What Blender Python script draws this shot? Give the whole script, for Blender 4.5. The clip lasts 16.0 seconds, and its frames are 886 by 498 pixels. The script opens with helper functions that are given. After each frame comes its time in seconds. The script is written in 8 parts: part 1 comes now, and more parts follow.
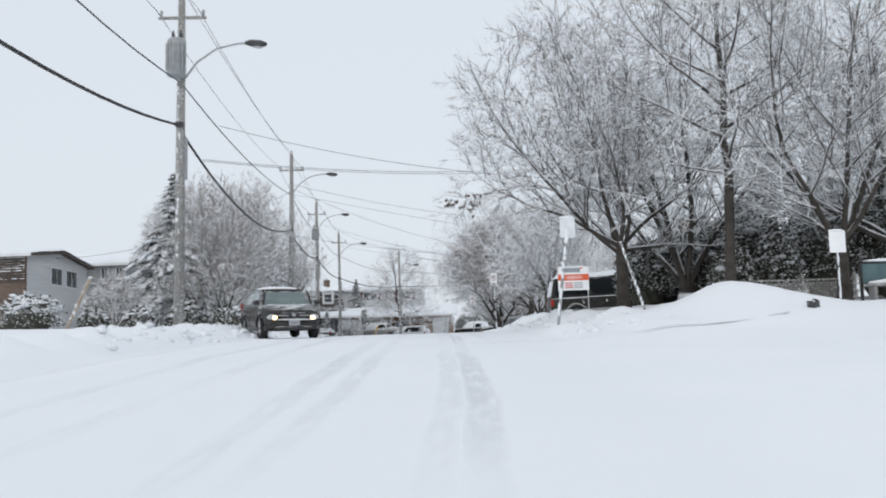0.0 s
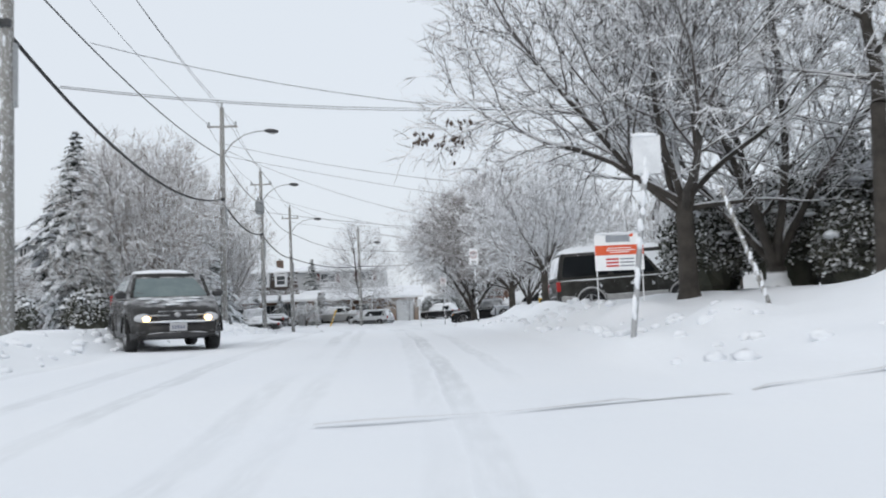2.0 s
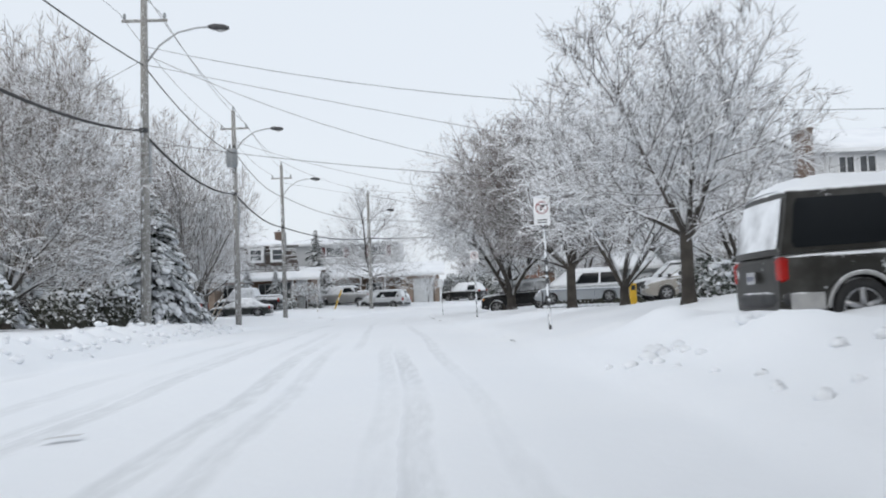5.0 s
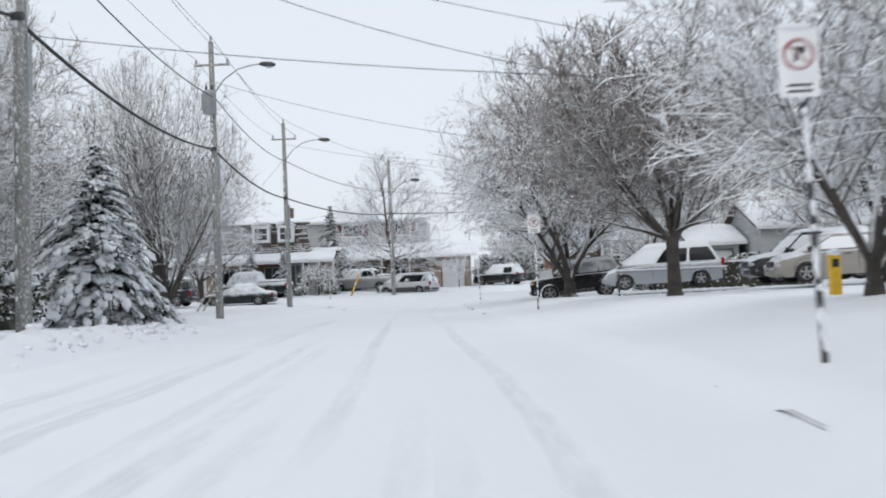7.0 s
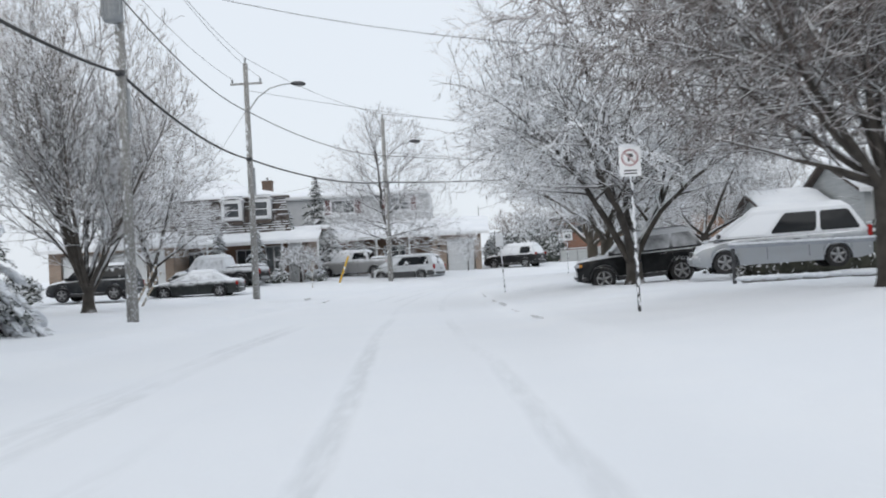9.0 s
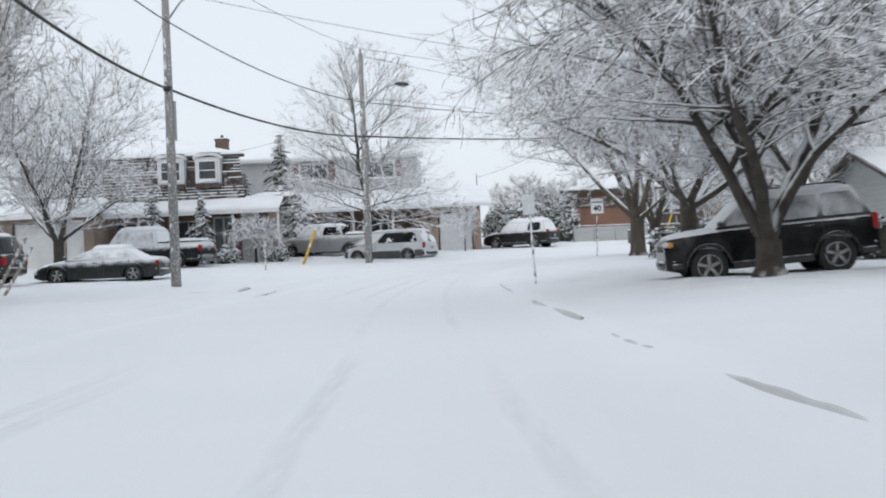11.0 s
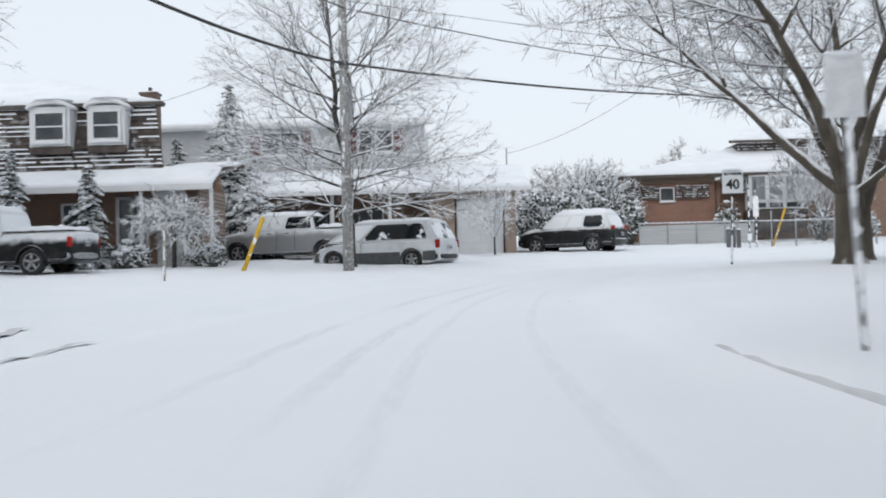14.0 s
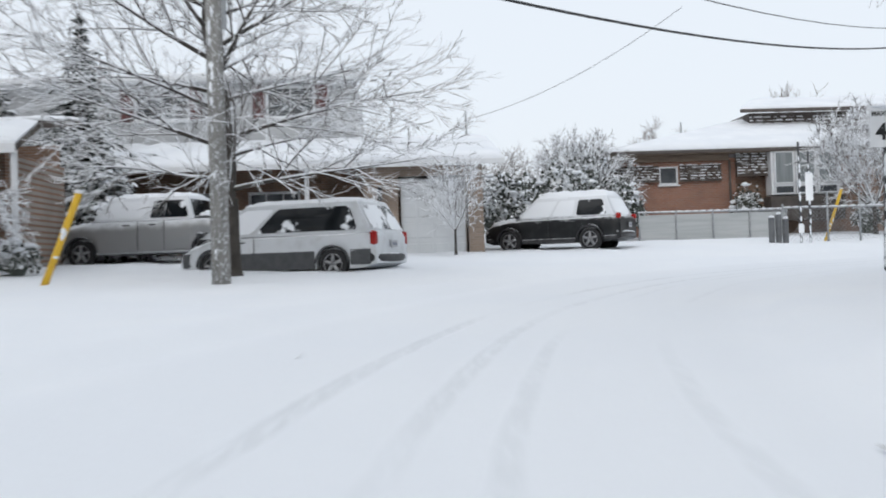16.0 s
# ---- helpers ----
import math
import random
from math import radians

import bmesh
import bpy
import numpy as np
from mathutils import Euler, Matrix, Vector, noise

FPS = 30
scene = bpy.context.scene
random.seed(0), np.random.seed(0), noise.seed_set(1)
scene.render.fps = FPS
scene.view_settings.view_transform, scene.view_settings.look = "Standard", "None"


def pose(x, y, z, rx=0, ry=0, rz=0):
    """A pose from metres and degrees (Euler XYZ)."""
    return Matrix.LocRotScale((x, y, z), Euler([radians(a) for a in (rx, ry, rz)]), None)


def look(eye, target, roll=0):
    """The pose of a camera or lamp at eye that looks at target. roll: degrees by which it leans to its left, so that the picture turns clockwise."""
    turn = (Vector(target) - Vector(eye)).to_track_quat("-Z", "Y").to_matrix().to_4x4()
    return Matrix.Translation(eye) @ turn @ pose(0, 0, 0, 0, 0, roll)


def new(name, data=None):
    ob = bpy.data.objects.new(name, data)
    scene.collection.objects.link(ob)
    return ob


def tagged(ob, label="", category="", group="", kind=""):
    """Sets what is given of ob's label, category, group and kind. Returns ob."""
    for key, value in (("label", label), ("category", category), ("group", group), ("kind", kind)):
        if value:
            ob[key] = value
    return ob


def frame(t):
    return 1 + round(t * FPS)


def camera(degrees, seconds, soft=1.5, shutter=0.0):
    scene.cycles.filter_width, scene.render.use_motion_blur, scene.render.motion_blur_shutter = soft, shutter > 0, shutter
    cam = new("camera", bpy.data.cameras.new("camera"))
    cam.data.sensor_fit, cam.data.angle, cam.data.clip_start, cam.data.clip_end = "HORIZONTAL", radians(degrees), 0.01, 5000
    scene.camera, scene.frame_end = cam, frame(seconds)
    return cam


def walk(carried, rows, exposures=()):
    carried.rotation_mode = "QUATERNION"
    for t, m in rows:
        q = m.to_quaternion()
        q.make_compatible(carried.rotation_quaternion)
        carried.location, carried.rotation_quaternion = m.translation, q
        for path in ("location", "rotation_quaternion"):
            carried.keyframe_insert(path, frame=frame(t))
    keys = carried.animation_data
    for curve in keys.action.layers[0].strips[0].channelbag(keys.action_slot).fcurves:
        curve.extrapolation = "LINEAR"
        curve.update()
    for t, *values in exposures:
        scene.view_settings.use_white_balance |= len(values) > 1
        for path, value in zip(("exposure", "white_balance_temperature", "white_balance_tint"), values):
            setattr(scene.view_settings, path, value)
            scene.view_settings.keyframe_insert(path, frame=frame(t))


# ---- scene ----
# ---------------------------------------------------------------- camera
cam = camera(45.6, 16.0, soft=1.9, shutter=0.5)
PATH = [
    (0, (1.183, 4.678, 0.105), (1.134, 6.666, 0.309), -1.7),
    (0.5, (1.063, 7.458, 0.295), (1.035, 9.448, 0.486), -2.3),
    (1, (0.965, 10.229, 0.488), (0.955, 12.220, 0.666), -2.0),
    (1.5, (0.879, 12.950, 0.677), (0.884, 14.941, 0.851), -2.2),
    (2, (0.789, 15.629, 0.857), (0.809, 17.621, 1.019), -2.5),
    (2.5, (0.706, 18.450, 1.037), (0.735, 20.443, 1.186), -2.4),
    (3, (0.658, 21.422, 1.205), (0.691, 23.416, 1.353), -2.2),
    (3.5, (0.647, 24.523, 1.377), (0.677, 26.517, 1.526), -2.1),
    (4, (0.585, 27.539, 1.533), (0.597, 29.534, 1.667), -2.8),
    (4.5, (0.492, 30.482, 1.667), (0.489, 32.477, 1.793), -3.0),
    (4.7, (0.496, 31.623, 1.702), (0.487, 33.619, 1.824), -2.5),
    (6.8, (-0.228, 45.011, 1.932), (-0.289, 47.007, 2.033), -2.2),
    (7, (-0.342, 46.413, 1.957), (-0.411, 48.41, 2.046), -2.5),
    (7.5, (-0.613, 49.943, 2.023), (-0.697, 51.939, 2.108), -2.5),
    (8, (-0.907, 53.577, 2.082), (-0.998, 55.574, 2.151), -2.7),
    (8.2, (-0.973, 54.893, 2.101), (-1.067, 56.89, 2.164), -3.0),
    (10.3, (-1.955, 69.464, 2.252), (-1.987, 71.464, 2.301), -3.0),
    (10.5, (-2.029, 70.902, 2.259), (-2.063, 72.901, 2.293), -3.2),
    (11, (-2.246, 74.383, 2.259), (-2.287, 76.383, 2.277), -2.4),
    (11.5, (-2.501, 77.833, 2.248), (-2.559, 79.832, 2.25), -1.8),
    (12, (-2.766, 81.245, 2.235), (-2.835, 83.244, 2.252), -2.1),
    (12.5, (-2.969, 84.585, 2.222), (-3.043, 86.584, 2.228), -2.0),
    (13, (-3.149, 87.67, 2.217), (-3.217, 89.669, 2.215), -1.6),
    (13.5, (-3.377, 90.851, 2.223), (-3.429, 92.85, 2.245), -1.3),
    (14, (-3.549, 94.116, 2.246), (-3.584, 96.115, 2.279), -1.6),
    (14.5, (-3.718, 97.387, 2.284), (-3.73, 99.386, 2.316), -2.1),
    (15, (-3.848, 100.602, 2.331), (-3.839, 102.602, 2.348), -1.6),
    (15.5, (-3.938, 103.774, 2.384), (-3.902, 105.774, 2.403), -1.6),
    (16, (-3.803, 106.836, 2.437), (-3.721, 108.834, 2.463), -1.9),
]
walk(cam, [(t, look(eye, target, roll)) for t, eye, target, roll in PATH], [(0, -0.10), (1.5, -0.08), (3.0, 0.0), (11.0, 0.03), (13.0, 0.07), (16.0, 0.07)])

# ---------------------------------------------------------------- sky and light
world = bpy.data.worlds.new("overcast_sky")
scene.world = world
world.use_nodes = True
wn, wl = world.node_tree.nodes, world.node_tree.links
wn.clear()
sky = wn.new("ShaderNodeTexSky")
sky.sky_type = 'NISHITA'
sky.sun_disc = False
sky.sun_elevation = radians(35)
sky.sun_rotation = radians(200)
sky.air_density, sky.dust_density = 1.0, 4.0
w_scale = wn.new("ShaderNodeMix")
w_scale.data_type = 'RGBA'
w_scale.blend_type = 'MIX'
w_scale.inputs["Factor"].default_value = 0.985          # a closed deck of snow cloud over the clear sky
w_scale.inputs[7].default_value = (0.755, 0.805, 0.865, 1)
w_bg = wn.new("ShaderNodeBackground")
w_bg.inputs["Strength"].default_value = 1.0
w_out = wn.new("ShaderNodeOutputWorld")
wl.new(sky.outputs["Color"], w_scale.inputs[6])
wl.new(w_scale.outputs[2], w_bg.inputs["Color"])
wl.new(w_bg.outputs["Background"], w_out.inputs["Surface"])

sun_data = bpy.data.lights.new("sun", 'SUN')
sun_data.energy = 0.55
sun_data.angle = radians(60)
sun_data.color = (1.0, 0.985, 0.96)
sun = new("sun", sun_data)
sun.matrix_world = look((-40, -30, 60), (0, 60, 0))


# ---------------------------------------------------------------- materials
def nodes_of(name):
    m = bpy.data.materials.new(name)
    m.use_nodes = True
    nt = m.node_tree
    return m, nt, nt.nodes, nt.links, nt.nodes["Principled BSDF"]


def math_node(nt, op, a, b=None, clamp=False):
    n = nt.nodes.new("ShaderNodeMath")
    n.operation, n.use_clamp = op, clamp
    for i, v in enumerate((a, b)):
        if v is None:
            continue
        if isinstance(v, (int, float)):
            n.inputs[i].default_value = v
        else:
            nt.links.new(v, n.inputs[i])
    return n.outputs[0]


def mix_col(nt, fac, a, b):
    n = nt.nodes.new("ShaderNodeMix")
    n.data_type = 'RGBA'
    for sock, v in ((n.inputs["Factor"], fac), (n.inputs[6], a), (n.inputs[7], b)):
        if isinstance(v, (int, float)):
            sock.default_value = v
        elif isinstance(v, tuple):
            sock.default_value = (*v, 1)
        else:
            nt.links.new(v, sock)
    return n.outputs[2]


def noise_tex(nt, scale, detail=3.0, coord="Object", rough=0.55, stretch=None):
    tc = nt.nodes.new("ShaderNodeTexCoord")
    src = tc.outputs[coord]
    if stretch:
        mp = nt.nodes.new("ShaderNodeMapping")
        mp.inputs["Scale"].default_value = stretch
        nt.links.new(src, mp.inputs["Vector"])
        src = mp.outputs[0]
    n = nt.nodes.new("ShaderNodeTexNoise")
    n.inputs["Scale"].default_value, n.inputs["Detail"].default_value, n.inputs["Roughness"].default_value = scale, detail, rough
    nt.links.new(src, n.inputs["Vector"])
    return n.outputs["Fac"]


def ramp(nt, fac, lo, hi):
    n = nt.nodes.new("ShaderNodeMapRange")
    n.interpolation_type = 'SMOOTHSTEP'
    n.inputs["From Min"].default_value, n.inputs["From Max"].default_value = lo, hi
    nt.links.new(fac, n.inputs["Value"])
    return n.outputs["Result"]


def bump(nt, bsdf, height, strength, dist=0.02):
    b = nt.nodes.new("ShaderNodeBump")
    b.inputs["Strength"].default_value, b.inputs["Distance"].default_value = strength, dist
    nt.links.new(height, b.inputs["Height"])
    nt.links.new(b.outputs[0], bsdf.inputs["Normal"])


SNOW = (0.865, 0.885, 0.91)


def snow_amount(nt, lo, hi, scale=6.0, wobble=0.5):
    """How much snow lies on a surface: what faces up carries it, unevenly."""
    g = nt.nodes.new("ShaderNodeNewGeometry")
    sp = nt.nodes.new("ShaderNodeSeparateXYZ")
    nt.links.new(g.outputs["Normal"], sp.inputs[0])
    n = noise_tex(nt, scale, 3)
    v = math_node(nt, 'ADD', sp.outputs["Z"], math_node(nt, 'MULTIPLY', math_node(nt, 'SUBTRACT', n, 0.5), wobble))
    return ramp(nt, v, lo, hi)


def surface(name, a, b, rough=0.7, scale=4.0, fine=60.0, bump_s=0.15, metal=0.0, snow=None, spec=None, coat=0.0, mix=1.0, snow_scale=6.0, stretch=None, dabs=None):
    """A surface that wanders between two colours at two scales; snow=(lo, hi) lays snow on what faces up."""
    m, nt, _, lk, p = nodes_of(name)
    n1 = ramp(nt, noise_tex(nt, scale, 4, stretch=stretch), 0.3, 0.7)
    n2 = noise_tex(nt, fine, 2, stretch=stretch)
    f = math_node(nt, 'MULTIPLY', math_node(nt, 'ADD', math_node(nt, 'MULTIPLY', n1, 0.65), math_node(nt, 'MULTIPLY', n2, 0.35)), mix)
    col = mix_col(nt, f, a, b)
    if dabs:        # driven snow stuck in dabs
        col = mix_col(nt, ramp(nt, noise_tex(nt, 30.0, 4, stretch=(1, 1, 0.45), rough=0.7), *dabs), col, SNOW)
    p.inputs["Metallic"].default_value = metal
    if spec is not None:
        p.inputs["Specular IOR Level"].default_value = spec
    if coat:
        p.inputs["Coat Weight"].default_value = coat
    if snow:
        s = snow_amount(nt, *snow, scale=snow_scale)
        col = mix_col(nt, s, col, SNOW)
        r = nt.nodes.new("ShaderNodeMix")
        lk.new(s, r.inputs["Factor"])
        r.inputs[2].default_value, r.inputs[3].default_value = rough, 0.75
        lk.new(r.outputs[0], p.inputs["Roughness"])
        if metal:
            lk.new(math_node(nt, 'MULTIPLY', math_node(nt, 'SUBTRACT', 1.0, s), metal), p.inputs["Metallic"])
    else:
        p.inputs["Roughness"].default_value = rough
    lk.new(col, p.inputs["Base Color"])
    if bump_s:
        bump(nt, p, math_node(nt, 'ADD', n1, n2), bump_s, 0.02)
    return m


def snow_material(name):
    m, nt, _, lk, p = nodes_of(name)
    n1, n2 = noise_tex(nt, 0.8, 4), noise_tex(nt, 9.0, 4)
    lk.new(mix_col(nt, ramp(nt, n1, 0.3, 0.7), SNOW, (0.79, 0.815, 0.85)), p.inputs["Base Color"])
    p.inputs["Roughness"].default_value = 0.8
    p.inputs["Specular IOR Level"].default_value = 0.2
    bump(nt, p, n2, 0.25, 0.05)
    return m


def ground_snow():
    """Snow on road and lawns; the lanes carry packed, greyer wheel tracks that follow the road."""
    m, nt, _, lk, p = nodes_of("ground_snow")
    at = nt.nodes.new("ShaderNodeAttribute")
    at.attribute_name = "across"
    wob = math_node(nt, 'MULTIPLY', math_node(nt, 'SUBTRACT', noise_tex(nt, 0.11, 2), 0.5), 0.045)
    wob2 = math_node(nt, 'MULTIPLY', math_node(nt, 'SUBTRACT', noise_tex(nt, 1.3, 3), 0.5), 0.012)
    u = math_node(nt, 'ADD', at.outputs["Fac"], math_node(nt, 'ADD', wob, wob2))

    def band(centre, half, soft):
        d = math_node(nt, 'ABSOLUTE', math_node(nt, 'SUBTRACT', u, centre))
        return math_node(nt, 'SUBTRACT', 1.0, ramp(nt, d, half, half + soft))

    place = nt.nodes.new("ShaderNodeNewGeometry")
    sep = nt.nodes.new("ShaderNodeSeparateXYZ")
    lk.new(place.outputs["Position"], sep.inputs[0])
    along = sep.outputs["Y"]
    total = None
    # each wheel track: place across the road, half width, soft edge, depth, and the stretch of street where it was driven
    for c, h, s, w, y0, y1, seed in ((0.195, 0.007, 0.012, 0.50, 26, 97, 1.0), (0.372, 0.007, 0.012, 0.65, 53, 99, 2.0), (0.195, 0.006, 0.012, 0.28, 97, 300, 14.0), (0.372, 0.006, 0.012, 0.36, 99, 300, 15.0), (0.303, 0.010, 0.010, 0.45, -200, 52, 3.0), (0.270, 0.012, 0.010, 0.95, -200, 50, 4.0),
                                     (0.428, 0.007, 0.014, 0.60, -200, 57, 5.0), (0.480, 0.011, 0.013, 0.80, -200, 62, 6.0), (0.632, 0.012, 0.014, 0.70, -200, 82, 7.0), (0.668, 0.008, 0.014, 0.50, 36, 84, 8.0),
                                     (0.762, 0.012, 0.016, 0.55, -200, 60, 9.0), (0.955, 0.012, 0.014, 0.40, -200, 56, 10.0), (0.525, 0.008, 0.012, 0.50, 50, 66, 11.0), (0.46, 0.008, 0.014, 0.50, 101, 300, 12.0), (0.60, 0.010, 0.014, 0.55, 99, 300, 13.0)):
        gate = ramp(nt, noise_tex(nt, 0.16, 2, stretch=(1.0 + 0.13 * seed, 0.6, 1.0 + seed)), 0.30, 0.56)
        b = math_node(nt, 'MULTIPLY', band(c, h * 0.7, s * 1.1), math_node(nt, 'MULTIPLY', gate, w))
        b = math_node(nt, 'MULTIPLY', b, ramp(nt, along, y0 - 3, y0 + 3))
        b = math_node(nt, 'MULTIPLY', b, math_node(nt, 'SUBTRACT', 1.0, ramp(nt, along, y1 - 4, y1 + 4)))
        total = b if total is None else math_node(nt, 'MAXIMUM', total, b)
    streak = noise_tex(nt, 3.0, 4, stretch=(4.0, 0.5, 1.0))
    wear = math_node(nt, 'MULTIPLY', math_node(nt, 'MULTIPLY', total, 0.42), ramp(nt, streak, 0.2, 0.65))
    n1, n2 = noise_tex(nt, 0.35, 4), noise_tex(nt, 7.0, 5)
    lane = math_node(nt, 'MULTIPLY', band(0.5, 0.36, 0.12), 0.35)
    col = mix_col(nt, ramp(nt, n1, 0.3, 0.7), SNOW, (0.84, 0.865, 0.90))
    col = mix_col(nt, lane, col, (0.79, 0.815, 0.85))
    col = mix_col(nt, wear, col, (0.44, 0.46, 0.475))
    lk.new(col, p.inputs["Base Color"])
    p.inputs["Roughness"].default_value = 0.8
    p.inputs["Specular IOR Level"].default_value = 0.2
    h = math_node(nt, 'SUBTRACT', math_node(nt, 'ADD', math_node(nt, 'MULTIPLY', n1, 0.4), math_node(nt, 'MULTIPLY', n2, 0.25)), math_node(nt, 'MULTIPLY', total, 0.7))
    bump(nt, p, h, 0.55, 0.06)
    return m


M_GROUND = ground_snow()
M_SNOW = snow_material("fresh_snow")
M_KERB = surface("kerb_concrete", (0.20, 0.20, 0.20), (0.34, 0.34, 0.33), 0.85, 2.0, 40, 0.3, snow=(0.75, 1.15), snow_scale=4.0)
# grey of slush lines; on kerb strips it stands for the edge's shading
M_SLUSH_SHADE = surface("slush_and_kerb_shade", (0.52, 0.525, 0.53), (0.68, 0.69, 0.70), 0.8, 2.0, 30, 0.2)
M_BARK = surface("bark", (0.026, 0.023, 0.020), (0.078, 0.068, 0.058), 0.9, 3.0, 30, 0.6, snow=(0.30, 0.55), snow_scale=3.0)
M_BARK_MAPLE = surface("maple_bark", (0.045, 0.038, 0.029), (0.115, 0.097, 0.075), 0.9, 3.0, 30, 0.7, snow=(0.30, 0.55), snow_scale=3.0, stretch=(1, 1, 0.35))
M_BRANCH = surface("branch_bark", (0.05, 0.043, 0.039), (0.11, 0.095, 0.085), 0.9, 3.0, 30, 0.3, snow=(-0.40, 0.16), snow_scale=3.0)
M_TWIG = surface("twig_bark", (0.07, 0.058, 0.052), (0.14, 0.12, 0.108), 0.9, 3.0, 30, 0.2, snow=(-0.68, 0.05), snow_scale=2.0)
M_TWIG_NEAR = surface("maple_twig_bark", (0.045, 0.038, 0.035), (0.10, 0.085, 0.078), 0.9, 3.0, 30, 0.2, snow=(-0.52, 0.02), snow_scale=2.0)
M_TWIG_BROWN = surface("brown_twig_bark", (0.13, 0.105, 0.09), (0.22, 0.185, 0.16), 0.9, 3.0, 30, 0.2, snow=(-0.38, 0.52), snow_scale=2.0)
M_TWIG_DARK = surface("reddish_shoot_bark", (0.10, 0.078, 0.07), (0.17, 0.14, 0.125), 0.9, 3.0, 30, 0.2, snow=(0.1, 0.95), snow_scale=2.0)
M_NEEDLE = surface("spruce_needles", (0.014, 0.022, 0.018), (0.04, 0.055, 0.042), 0.8, 5.0, 50, 0.3, snow=(0.42, 0.98), snow_scale=1.5)
M_CEDAR = surface("cedar_foliage", (0.026, 0.030, 0.022), (0.075, 0.075, 0.055), 0.8, 3.0, 40, 0.3, snow=(0.04, 0.68), snow_scale=1.6)
M_DRYLEAF = surface("dry_leaf", (0.035, 0.025, 0.02), (0.10, 0.07, 0.05), 0.8, 4.0, 40, 0.1)
M_POLE = surface("weathered_pole_wood", (0.17, 0.165, 0.155), (0.33, 0.32, 0.30), 0.9, 2.0, 25, 0.4, stretch=(6, 6, 0.6), dabs=(0.52, 0.68))
M_STEEL = surface("galvanised_steel", (0.28, 0.29, 0.30), (0.42, 0.43, 0.44), 0.5, 5, 40, 0.05, metal=0.6)
M_DARKSTEEL = surface("dark_steel", (0.04, 0.042, 0.045), (0.09, 0.09, 0.095), 0.6, 8, 60, 0.1, metal=0.3)
M_WIRE = surface("wire", (0.045, 0.045, 0.05), (0.09, 0.09, 0.09), 0.7, 1, 10, 0.0)
M_CABLE = surface("snow_dusted_cable", (0.02, 0.02, 0.022), (0.05, 0.05, 0.05), 0.8, 2, 20, 0.0, snow=(0.75, 0.95), snow_scale=1.0)
M_TRANSF = surface("transformer_grey", (0.26, 0.275, 0.285), (0.37, 0.385, 0.395), 0.55, 5, 40, 0.05)

